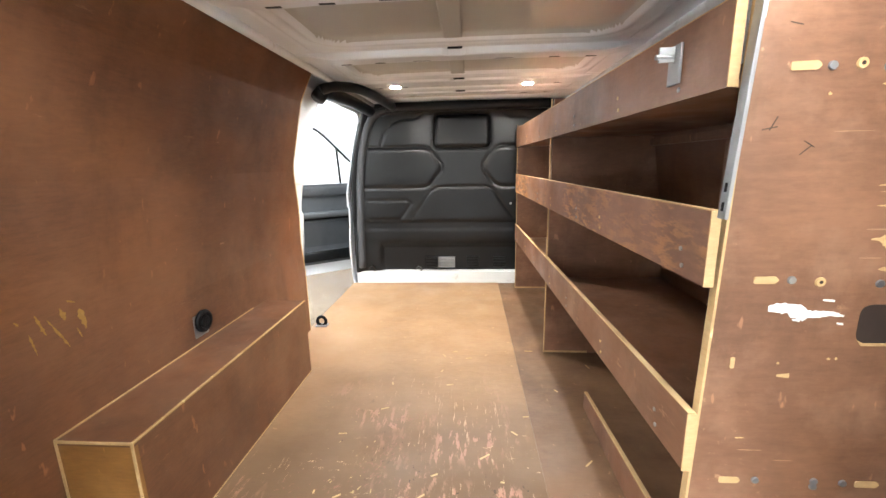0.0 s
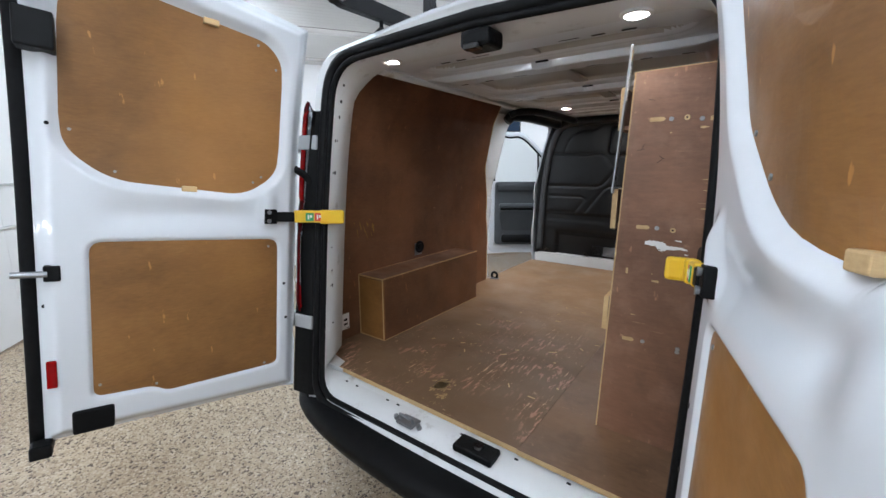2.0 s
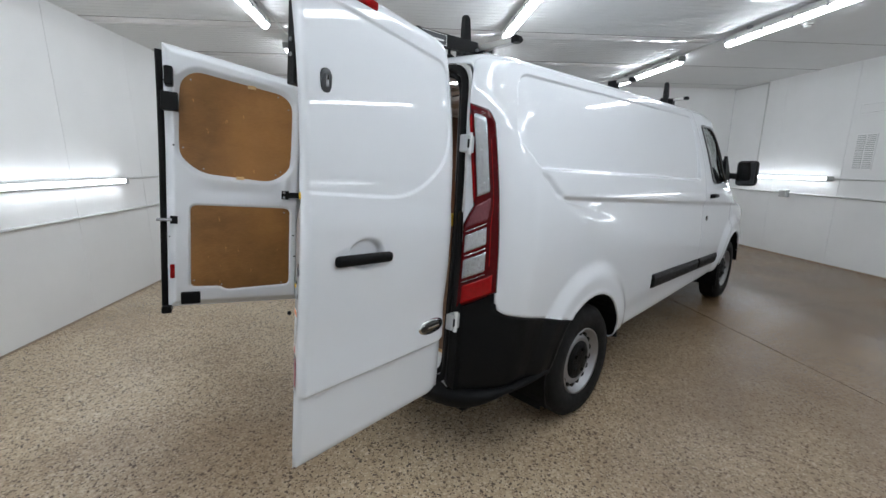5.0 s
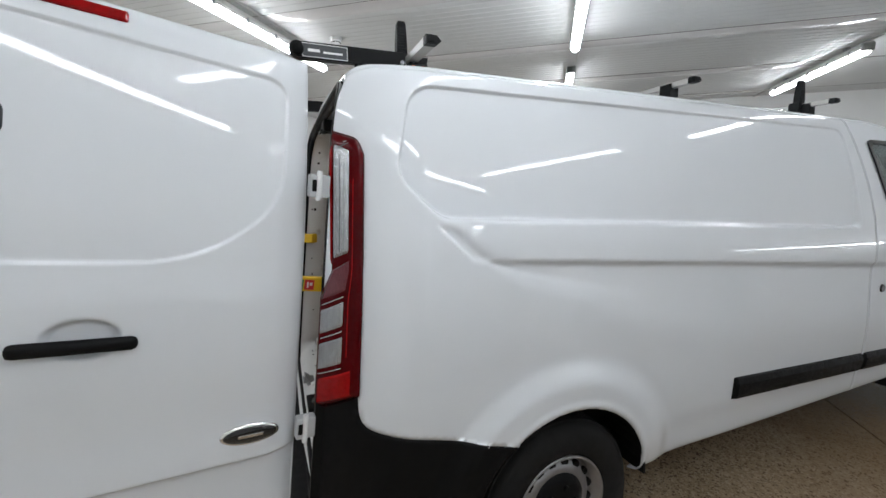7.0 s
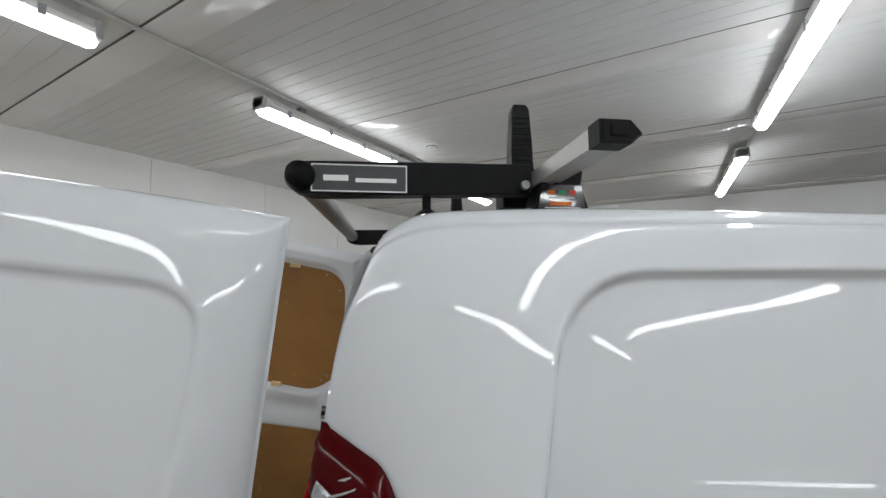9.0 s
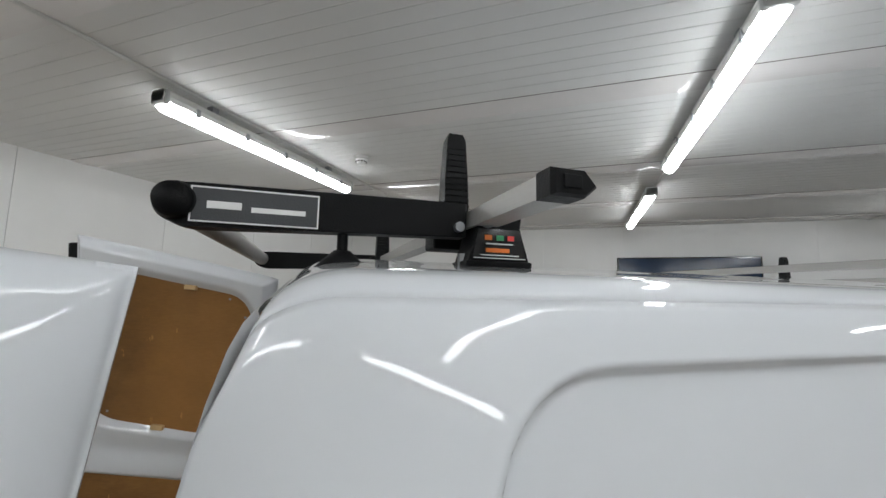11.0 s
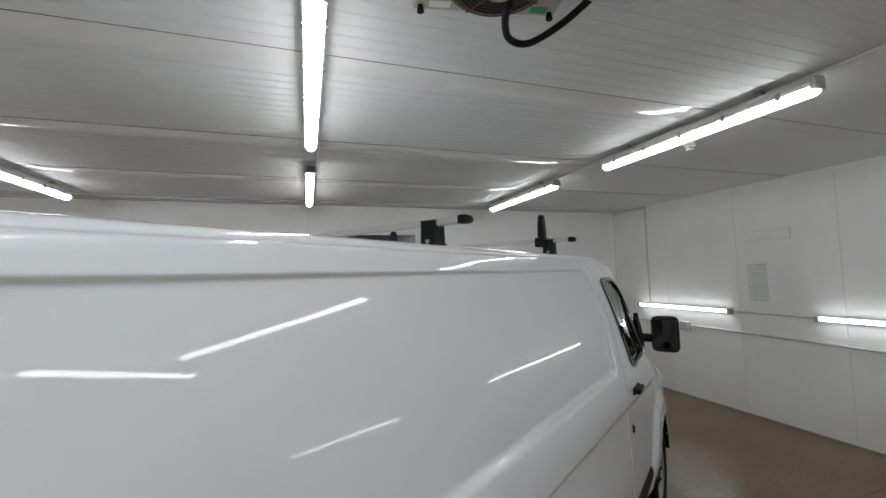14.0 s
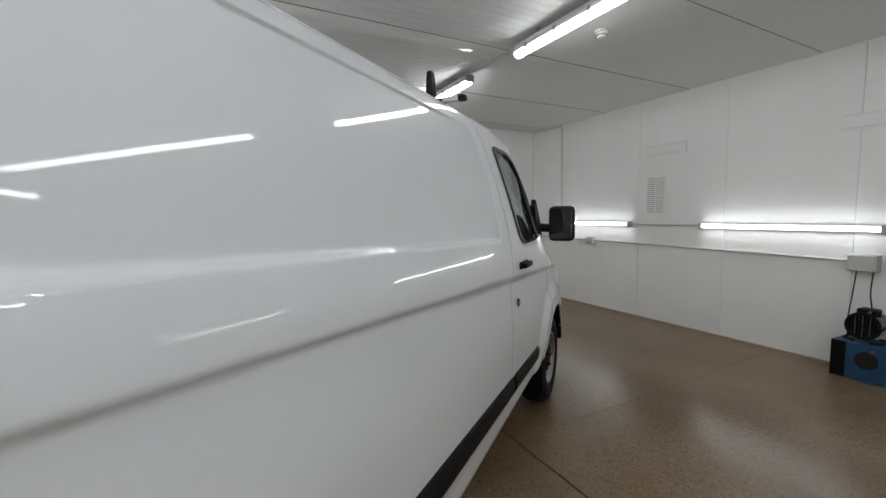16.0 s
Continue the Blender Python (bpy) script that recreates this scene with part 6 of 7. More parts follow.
# loose splinters and chips on the floor
for k in range(26):
    x, y, a = rs.uniform(-0.55, 0.6), rs.uniform(0.3, 1.9), rs.uniform(0, 360)
    l = rs.uniform(0.004, 0.02)
    tagged(part("wood_chip", boxed((-l, -0.0025, 0), (l, 0.0025, 0.002), 0, pose(x, y, FZ + 0.0003 if x < 0.234 else FZ - 0.0007, 0, 0, a)), RAWEDGE), "small pale splinter lying on the plywood floor", "wood chip", "wood chips")

# left wall lining, bent to the body's lean


def wall_x(z):
    return -np.interp(z, [0.5, 1.10, 1.50, 1.82, 1.96], [0.945, 0.945, 0.90, 0.80, 0.735])


def wall_lining():
    zs = np.linspace(FZ, 1.955, 40)
    vx, fc = [], []
    for z in zs:
        y1 = float(np.interp(z, [0.55, 0.92, 1.25, 1.5, 1.65, 1.82, 1.96], [2.03, 2.03, 1.98, 1.89, 1.86, 1.83, 1.84]))
        y0 = float(tail_y(z)) + 0.232
        for k in range(24):
            vx.append((float(wall_x(z)), y0 + (y1 - y0) * k / 23, z))
    fc = grid_faces(len(zs), 24)
    ob = solid(raw("plywood_wall", vx, fc, BROWNPLY), 0.010, 0)
    return tagged(ob, "dark brown film-faced plywood lining the side wall", "lining")


wl_ob = wall_lining()
zz = np.linspace(FZ, 1.95, 30)
part("raw_edge", sweep([(float(wall_x(z)) + 0.002, float(np.interp(z, [0.55, 0.92, 1.25, 1.5, 1.65, 1.82, 1.96], [2.03, 2.03, 1.98, 1.89, 1.86, 1.83, 1.84])), z) for z in zz], 0.006, 6), RAWEDGE, wl_ob)
def chalk(y, z, dy, dz, w):
    """A rubbed crayon stroke lying flat on the lining, wider in the middle and ragged."""
    up, low = [], []
    for k in range(11):
        t = k / 10
        h = w * (0.25 + math.sin(math.pi * t) ** 0.7) * rs.uniform(0.5, 1.2)
        up.append((y + dy * t + h, z + dz * t))
        low.append((y + dy * t - h * rs.uniform(0.5, 1.2), z + dz * t + rs.uniform(-0.003, 0.003)))
    bm = bmesh.new()
    v = [bm.verts.new((float(wall_x(q)) + 0.0058, p, q)) for p, q in up + low[::-1]]
    for k in range(10):
        bm.faces.new((v[k], v[k + 1], v[20 - k], v[21 - k]))
    return bm


for y, z, dy, dz, w in ((0.60, 1.205, 0.020, -0.055, 0.0035), (0.625, 1.185, 0.045, -0.085, 0.0028), (0.585, 1.165, 0.012, -0.05, 0.0022), (0.655, 1.20, 0.010, -0.03, 0.006), (0.700, 1.185, 0.014, -0.055, 0.008), (0.672, 1.215, 0.02, -0.012, 0.003), (0.69, 1.14, 0.012, -0.03, 0.002), (0.56, 1.205, 0.008, -0.01, 0.003), (0.505, 1.13, 0.006, -0.008, 0.003)):
    part("chalk_mark", chalk(y, z, dy, dz, w), CHALK, wl_ob, "faint yellow crayon mark")


def wheel_box():
    e = thing("wheel_arch_box", "plywood box over the wheel arch with pale edges", "box")
    x0, x1, y0, y1, z1 = -0.938, -0.748, 0.588, 1.553, 0.907
    part("top_board", boxed((x0, y0, z1 - 0.012), (x1, y1, z1)), BROWNPLY, e)
    part("front_board", boxed((x1 - 0.012, y0 + 0.012, FZ), (x1, y1, z1 - 0.012)), BROWNPLY, e)
    part("end_board", boxed((x0, y0, FZ), (x1, y0 + 0.0118, z1 - 0.012)), DOORPLY, e, "lighter plywood end board")
    part("end_board", boxed((x0, y1 - 0.012, FZ), (x1 - 0.012, y1, z1 - 0.012)), BROWNPLY, e)
    for a, b in (((x1 - 0.004, y0, z1 - 0.004), (x1 + 0.0015, y1, z1 + 0.0015)), ((x0, y0 - 0.0015, z1 - 0.006), (x1, y0 + 0.001, z1 + 0.001)), ((x1 - 0.006, y0 - 0.0015, FZ), (x1 + 0.001, y0 + 0.001, z1)), ((x0 - 0.001, y0 - 0.0015, FZ), (x0 + 0.006, y0 + 0.001, z1)), ((x0, y0 - 0.0015, FZ), (x1, y0 + 0.001, FZ + 0.006)), ((x0 - 0.003, y0, z1 - 0.001), (x0 + 0.004, y1 - 0.1, z1 + 0.0015)), ((x1 - 0.001, y0, FZ), (x1 + 0.0015, y1, FZ + 0.004))):
        part("raw_edge", boxed(a, b), RAWEDGE, e, "pale bare plywood edge")
    return e


wheel_box()
ring = thing("lashing_ring", "black lashing ring on a metal plate above the box", "lashing ring", "lashing rings")
part("plate", boxed((-0.940, 1.08, 0.93), (-0.935, 1.15, 1.01), 0.002), GALV, ring)
part("ring", sweep([(-0.925 + 0.0, 1.115 + 0.032 * math.cos(a), 0.985 + 0.032 * math.sin(a)) for a in np.linspace(0, 2 * math.pi, 21)[:-1]], 0.009, 8, True), BLACK, ring, smooth=True)
part("shell", rod((-0.936, 1.115, 0.985), (-0.915, 1.115, 0.985), 0.028, 0.02, 16), BLACK, ring)
ring2 = thing("lashing_ring", "black and steel lashing point by the side step", "lashing ring", "lashing rings")
part("plate", boxed((-0.93, 2.07, FZ), (-0.86, 2.12, FZ + 0.008), 0.002), GALV, ring2)
part("ring", sweep([(-0.895 + 0.026 * math.cos(a), 2.095, FZ + 0.03 + 0.028 * math.sin(a)) for a in np.linspace(0, 2 * math.pi, 21)[:-1]], 0.010, 8, True), BLACK, ring2, smooth=True)
sock = thing("wall_label", "white rectangular label stuck low on the lining", "label")
part("plate", boxed((-0.9405, 0.452, 0.613), (-0.9385, 0.508, 0.703), 0.0005), WHITEP, sock)
for z, l in ((0.645, 0.012), (0.670, 0.012)):
    part("label_bar", boxed((-0.9388, 0.482 - l, z - 0.008), (-0.9380, 0.482 + l, z + 0.004)), BLACK, sock)
part("label_bar", boxed((-0.9388, 0.486, 0.618), (-0.9380, 0.502, 0.622)), BLACK, sock)

# ---- bulkhead


def bulkhead():
    xs, zs = np.linspace(-0.93, 0.93, 150), np.linspace(0.64, 1.965, 116)
    X, Z0 = np.meshgrid(xs, zs, indexing="ij")
    Z = Z0 + 0.024
    d = np.zeros_like(X)

    def rib(points, width=0.0075, depth=0.012, closed=False):
        pts = list(points) + ([points[0]] if closed else [])
        return depth * np.exp(-((pathdist(pts, X, Z) / width) ** 2))

    cx = -0.05
    win = rounded([(cx - 0.232, 1.655), (cx + 0.232, 1.655), (cx + 0.232, 1.90), (cx - 0.232, 1.90)], 0.05, 6)
    d -= rib(win, 0.013, 0.022, True)
    d += 0.012 * (1 - smooth(-0.012, 0.0, sdf(win, X, Z)))
    for s in (1, -1):
        f = lambda pts: [(cx + s * (x - cx), z) for x, z in pts]
        d -= rib(f([(-0.84, 1.665), (-0.36, 1.665), (-0.30, 1.64), (-0.215, 1.53), (-0.215, 1.485), (-0.30, 1.375), (-0.36, 1.350), (-0.84, 1.350)]))
        d -= rib(f([(-0.73, 1.675), (-0.72, 1.76), (-0.66, 1.85), (-0.58, 1.88), (-0.46, 1.88), (-0.39, 1.93)]))
        d -= rib(f([(-0.80, 1.255), (-0.50, 1.255), (-0.46, 1.23), (-0.55, 1.10), (-0.80, 1.10)]))
        d += 0.006 * (1 - smooth(-0.02, 0.0, sdf(rounded(f([(-0.84, 1.36), (-0.33, 1.36), (-0.222, 1.51), (-0.33, 1.655), (-0.84, 1.655)]), 0.04, 4), X, Z)))
    d -= rib([(cx - 0.40, 1.105), (cx - 0.24, 1.33), (cx - 0.19, 1.355), (cx + 0.19, 1.355), (cx + 0.24, 1.33), (cx + 0.40, 1.105)])
    d -= 0.014 * smooth(1.095, 1.075, Z)
    d += 0.005 * (1 - smooth(1.0, 1.02, Z)) * smooth(0.90, 0.95, Z)
    d -= 0.035 * (1 - smooth(0.86, 0.92, Z)) * smooth(-0.74, -0.71, X)
    d += 0.05 * smooth(0.80, 0.93, np.abs(X)) ** 2
    d += 0.03 * smooth(1.90, 1.965, Z)
    room_ = np.interp(Z0, SECTION[:, 1][:-8], SECTION[:, 0][:-8]) - 0.035
    v = np.stack([X * np.minimum(1, room_ / 0.93), 3.055 - d, Z0], -1)
    ob = solid(raw("bulkhead", v.reshape(-1, 3), [f[::-1] for f in grid_faces(150, 116)], BULK, van, "black moulded plastic bulkhead with ribs", True), 0.012)
    for g, x0 in enumerate((-0.36, -0.255, -0.02, 0.20)):
        for k in range(7):
            part("vent_slot", boxed((x0, 3.062, 0.668 + k * 0.013), (x0 + (0.14 if g == 1 else 0.10), 3.092, 0.676 + k * 0.013), 0.001), GALV if g == 1 else BULK, ob)
    for x, r in ((-0.41, 0.028), (-0.80, 0.030)):
        part("floor_cable", sweep(spline([(x - r, 3.03, 0.66), (x, 3.02, 0.66 + r * 1.3), (x + r, 3.03, 0.66), (x + r * 0.4, 3.03, 0.655)], 12), 0.007, 6), GLOSSBLACK, ob)
    part("trim_clip", rod((0.33, 3.03, 1.195), (0.33, 3.05, 1.195), 0.010, n=12), GALV, ob)
    return ob


bulkhead()
part("step_panel", boxed((-0.93, 3.02, 0.545), (0.93, 3.10, 0.645), 0.006), PAINT_IN, van, "white metal step below the bulkhead")
for s in (1, -1):
    pts = spline([(s * 0.88, 3.02, 0.68), (s * 0.87, 3.02, 1.2), (s * 0.83, 3.02, 1.6), (s * 0.74, 3.02, 1.86), (s * 0.58, 3.02, 1.93)], 24)
    part("pillar_trim", sweep(pts, 0.030, 8), GREYPLASTIC, van, "dark plastic pillar trim", True)
part("header_trim", boxed((-0.62, 2.96, 1.90), (0.62, 3.05, 1.965), 0.02), BULK, van, "black upper bulkhead trim", True)

# ---- inner roof: cream lining, pressed white ribs, lamps
RIBS = ((0.985, 0.058, 0.034), (1.655, 0.052, 0.032), (2.295, 0.085, 0.016), (2.64, 0.045, 0.014))


def roof_level(x):
    return 1.976 - 0.012 * np.abs(np.asarray(x) / 0.76) ** 3


def inner_roof():
    """The roof seen from below: a white pressed frame round each bay, the cream outer sheet showing deeper inside it."""
    xs, ys = np.linspace(-0.76, 0.76, 191), np.linspace(0.45, 3.06, 330)
    Y, X = np.meshgrid(ys, xs, indexing="ij")
    bays = []
    for (a, wa, _a), (b, wb, _b) in zip(((0.50, 0.12, 0),) + RIBS, RIBS + ((3.06, 0.10, 0),)):
        y0, y1 = a + wa + 0.035, b - wb - 0.085
        if y1 - y0 > 0.06:
            bays.append(rounded([(-0.56, y0), (0.56, y0), (0.56, y1 - 0.07), (0.49, y1), (-0.49, y1), (-0.56, y1 - 0.07)], 0.05, 5))
    d = np.min([sdf(b, X, Y) for b in bays], 0)
    z = roof_level(X) + 0.022 * smooth(0.004, -0.022, d)
    z = z - 0.006 * np.exp(-(((d - 0.012) / 0.010) ** 2))
    z = z - 0.004 * smooth(0.045, 0.055, d) * smooth(0.64, 0.63, np.abs(X))
    z = z + 0.006 * np.exp(-(((np.abs(X) - 0.637) / 0.005) ** 2))
    fc = [f[::-1] for f in grid_faces(len(ys), len(xs))]
    flat = d.reshape(-1)
    ix = [0 if max(flat[k] for k in f) < -0.002 else 1 for f in fc]
    vx = np.stack([X, Y, z], -1).reshape(-1, 3)
    return solid(raw("inner_roof", vx, fc, [CREAM, ROOFPAINT], van, "white pressed inner roof with cream sheet in each bay", True, index=ix), 0.004, 1.0)


inner_roof()


def roof_rib(y, w, drop, lab="white pressed steel roof rib", holes=(-0.52, -0.37, -0.19, 0.16, 0.37, 0.52)):
    """A hat-shaped cross rib: flat sole, steep flanks, a notch over the middle stiffener and small punched slots."""
    bm = bmesh.new()
    prof = [(-w - 0.030, 0.006), (-w - 0.016, -0.002), (-w, -0.004), (-w * 0.90, -drop * 0.88), (-w * 0.80, -drop), (w * 0.80, -drop), (w * 0.90, -drop * 0.88), (w, -0.004), (w + 0.016, -0.002), (w + 0.030, 0.006)]
    rows = []
    for x in np.linspace(-0.722, 0.722, 61):
        notch = 0.45 * float(smooth(0.050, 0.030, abs(x + 0.045)))
        ease = 1 - 0.8 * float(smooth(0.54, 0.70, abs(x)))
        wide = 1 + 0.25 * float(smooth(0.40, 0.62, abs(x)))
        rows.append([bm.verts.new((x, y + a * (wide if a > 0 else wide - notch * 0.5), float(roof_level(x)) - 0.002 + (b * ease if b < 0 else b))) for a, b in prof])
    for a, b in zip(rows[:-1], rows[1:]):
        for i in range(len(prof) - 1):
            bm.faces.new((a[i], a[i + 1], b[i + 1], b[i]))
    bmesh.ops.recalc_face_normals(bm, faces=bm.faces[:])
    ob = part("roof_rib", bm, ROOFPAINT, van, lab)
    for k, x in enumerate(holes):
        zb = float(roof_level(x)) - 0.002 - drop
        yy, l = y + w * 0.62, 0.036 if k in (2, 3) else 0.022
        part("rib_slot", boxed((x - l, yy - 0.0055, zb - 0.0010), (x + l, yy + 0.0055, zb + 0.002)), BLACK, ob)
        if k in (2, 3):
            part("slot_edge", boxed((x - l, yy - 0.0010, zb - 0.0018), (x + l, yy + 0.0052, zb - 0.0008)), ROOFPAINT, ob)
    part("rib_notch", boxed((-0.075, y - w - 0.004, float(roof_level(0)) - 0.012), (-0.015, y - w + 0.003, float(roof_level(0)) - 0.003), 0.002), BLACK, ob)
    return ob


for y, w, drop in RIBS:
    roof_rib(y, w, drop)
roof_rib(0.50, 0.13, 0.040, "white pressed steel rear header", (-0.33, -0.25, -0.157, 0.202, 0.30, 0.397))
for a, b in ((0.66, 0.84), (1.08, 1.50), (1.74, 2.12)):
    bm = boxed((-0.085, a, 1.975), (-0.012, b, 1.988), 0.005)
    part("roof_stiffener", bm, CREAM, van)
for s in (1, -1):
    part("roof_rail", sweep([(s * 0.722, 0.45, 1.952), (s * 0.722, 3.0, 1.952)], 0.017, 8), PAINT_IN, van, "white inner roof rail", True)
part("cable_channel", sweep(spline([(-0.76, 2.02, 1.90), (-0.70, 2.08, 1.925), (-0.60, 2.3, 1.935), (-0.55, 2.9, 1.925)], 20), 0.028, 8), BULK, van, "black side door track cover", True)
part("door_track", sweep(spline([(-0.79, 2.04, 1.86), (-0.77, 2.10, 1.90), (-0.75, 2.5, 1.915), (-0.74, 3.0, 1.91)], 20), 0.040, 8), BULK, van, "black side door head trim", True)


def load_lamp(x, y, z, lens):
    bm = bmesh.new()
    ring_ = [(0.044, 0.012), (0.045, 0.002), (0.042, -0.001), (0.036, -0.002), (0.033, -0.001), (0.031, 0.010)]
    rows = [[bm.verts.new((x + r * math.cos(a), y + r * math.sin(a), z + h)) for r, h in ring_] for a in np.linspace(0, 2 * math.pi, 25)[:-1]]
    for i in range(24):
        for j in range(5):
            bm.faces.new((rows[i][j], rows[(i + 1) % 24][j], rows[(i + 1) % 24][j + 1], rows[i][j + 1]))
    e = part("load_lamp", bm, WHITEP, van, "small warm glowing load lamp", True)
    part("lamp_lens", rod((x, y, z + 0.004), (x, y, z + 0.010), 0.028, 0.030, 24), lens, e, "warm glowing lens", True)
    return e


for x, y, z, lens in ((-0.488, 0.415, 1.924, VANLAMP), (0.448, 0.432, 1.920, VANLAMP), (-0.415, 2.28, 1.946, FRONTLAMP), (0.343, 2.30, 1.946, FRONTLAMP)):
    load_lamp(x, y, z, lens)

# ---- shelving rack along the right-hand side
RX = lambda y: 0.416 - (y - 0.52) * 0.025
rack = thing("shelving_rack", "red-brown plywood shelving rack with lipped shelves", "shelving")
part("end_panel", plate([(0.413, FZ), (0.93, FZ), (0.93, 1.10), (0.885, 1.50), (0.805, 1.79), (0.441, 1.785)], 0.018, "y", 0.520), RACKPLY, rack, "tall red-brown plywood end panel with screws and scrapes")
part("raw_edge", plate([(0.411, FZ), (0.4155, FZ), (0.4435, 1.785), (0.439, 1.785)], 0.0185, "y", 0.5197), RAWEDGE, rack, "pale bare plywood edge")
part("raw_edge", plate([(0.441, 1.7835), (0.805, 1.7885), (0.805, 1.791), (0.441, 1.786)], 0.0185, "y", 0.5197), RAWEDGE, rack)
for y, zt in ((1.775, 1.785), (2.865, 1.77)):
    x = RX(y)
    part("divider", plate([(x - 0.0, FZ), (0.93, FZ), (0.93, 1.10), (0.885, 1.50), (0.805, zt), (x + 0.01, zt)], 0.015, "y", y), RACKPLY, rack)
    part("raw_edge", boxed((x - 0.0015, y - 0.0003, FZ), (x + 0.002, y + 0.0153, zt)), RAWEDGE, rack)
    part("raw_edge", boxed((x, y - 0.001, FZ), (0.60, y + 0.0003, FZ + 0.010)), RAWEDGE, rack)


def lip(z0, z1, name="shelf_lip"):
    y0, y1 = 0.52, 2.86
    bm = bmesh.new()
    a, b = RX(y0), RX(y1)
    lo = [(a - 0.010, y0 - 0.0), (b - 0.010, y1), (b + 0.003, y1), (a + 0.003, y0)]
    v0 = [bm.verts.new((x, y, z0)) for x, y in lo]
    v1 = [bm.verts.new((x, y, z1)) for x, y in lo]
    bm.faces.new(v0[::-1]), bm.faces.new(v1)
    for i in range(4):
        bm.faces.new((v0[i], v0[(i + 1) % 4], v1[(i + 1) % 4], v1[i]))
    ob = part(name, bm, LIPPLY if 1.2 < z0 < 1.4 else RACKPLY, rack, "worn shelf lip board")
    e = plate([(a - 0.0105, y0 - 0.001), (b - 0.0105, y1), (b + 0.0035, y1), (a + 0.0035, y0 - 0.001)], 0.0018, "z", z1 + 0.0001)
    part("raw_edge", e, RAWEDGE, rack)
    part("raw_edge", boxed((a - 0.012, y0 - 0.003, z0), (a + 0.004, y0 - 0.0005, z1)), RAWEDGE, rack)
    for k in range(7):
        y = 0.62 + k * 0.35 + rs.uniform(-0.06, 0.06)
        x = RX(y)
        for dz in (0.02, 0.05):
            part("screw_head", rod((x - 0.0125, y + dz * 0.3, z0 + dz), (x - 0.009, y + dz * 0.3, z0 + dz), 0.0045, n=8), RAWEDGE if k % 2 else GALV, rack)
    return ob


def shelf(z):
    a, b = RX(0.54), RX(2.86)
    part("shelf_board", plate([(a, 0.539), (0.93 if z < 1.2 else 0.88 if z < 1.5 else 0.84, 0.539), (0.93 if z < 1.2 else 0.88 if z < 1.5 else 0.84, 2.859), (b, 2.859)], 0.012, "z", z), RACKPLY, rack)


for z0, z1, zs_ in ((1.614, 1.742, 1.616), (1.296, 1.424, 1.299), (0.938, 1.056, 0.941)):
    lip(z0, z1)
    shelf(zs_)
bx_ = boxed((0.752, 0.56, FZ), (0.764, 1.48, 0.83))
box(bx_, (0.764, 0.56, 0.818), (0.92, 1.48, 0.83))
part("wheel_arch_cover", bx_, BROWNPLY, rack, "brown plywood cover over the wheel arch")
part("back_board", plate([(0.55, 0.83), (1.47, 0.83), (1.47, FZ), (2.84, FZ), (2.84, 1.11), (0.55, 1.11)], 0.006, "x", 0.925), BROWNPLY, rack)
bm = bmesh.new()
q = [bm.verts.new(p) for p in ((0.922, 0.55, 1.12), (0.922, 2.84, 1.12), (0.815, 2.84, 1.78), (0.815, 0.55, 1.78))]
bm.faces.new(q)
solid(part("back_board", bm, BROWNPLY, rack), 0.006)
part("back_frame", boxed((0.835, 1.20, 1.33), (0.855, 1.235, 1.60)), RACKPLY, rack)
part("back_frame", boxed((0.825, 0.55, 1.57), (0.845, 1.78, 1.60)), RACKPLY, rack)
part("kick_board", plate([(0.56, FZ), (1.30, FZ), (1.30, 0.62), (0.56, 0.68)], 0.012, "x", 0.455), RACKPLY, rack, "low kick board with a pale top edge")
part("raw_edge", plate([(0.56, 0.68), (1.30, 0.62), (1.30, 0.624), (0.56, 0.684)], 0.0125, "x", 0.4548), RAWEDGE, rack)
# screws, slots, scrapes and a cut-out on the end panel
for x, z in ((0.553, 1.640), (0.632, 1.636), (0.545, 1.308), (0.683, 1.302), (0.538, 0.922), (0.641, 0.923), (0.691, 0.921), (0.641, 0.912)):
    part("screw_head", rod((x, 0.5172, z), (x, 0.5205, z), 0.0062, 0.0072, 10), GALV, rack, "bright screw head")
for x, z in ((0.594, 1.642), (0.590, 1.305)):
    part("screw_head", rod((x, 0.5172, z), (x, 0.5205, z), 0.0075, 0.0085, 12), RAWEDGE, rack, "brass-coloured screw head")
    part("screw_recess", rod((x, 0.5168, z), (x, 0.5175, z), 0.0032, n=8), HOLEBROWN, rack)
for x, z, w in ((0.516, 1.641, 0.022), (0.677, 1.636, 0.025), (0.505, 1.308, 0.020), (0.723, 1.304, 0.022), (0.493, 0.921, 0.019), (0.733, 0.920, 0.021)):
    o = [(x - w, z - 0.0062), (x + w * 0.72, z - 0.0062), (x + w, z + 0.0005), (x + w * 0.72, z + 0.0066), (x - w, z + 0.0060)]
    part("plugged_slot", plate(rounded(o, 0.0025, 2), 0.0018, "y", 0.5181), RAWEDGE, rack, "pale filled slot")
for x, z, h in ((0.469, 1.158, 0.010), (0.792, 0.978, 0.026)):
    part("plugged_slot", plate(rounded([(x - 0.0035, z - h), (x + 0.0035, z - h), (x + 0.0035, z + h), (x - 0.0035, z + h)], 0.002, 2), 0.0018, "y", 0.5181), RAWEDGE, rack)
part("plugged_slot", plate([(0.546, 1.133), (0.566, 1.131), (0.566, 1.139), (0.546, 1.137)], 0.0016, "y", 0.5182), RAWEDGE, rack)
part("lashing_tab", boxed((0.735, 0.505, 1.424), (0.765, 0.5195, 1.444), 0.003), GALV, rack, "small steel tab")
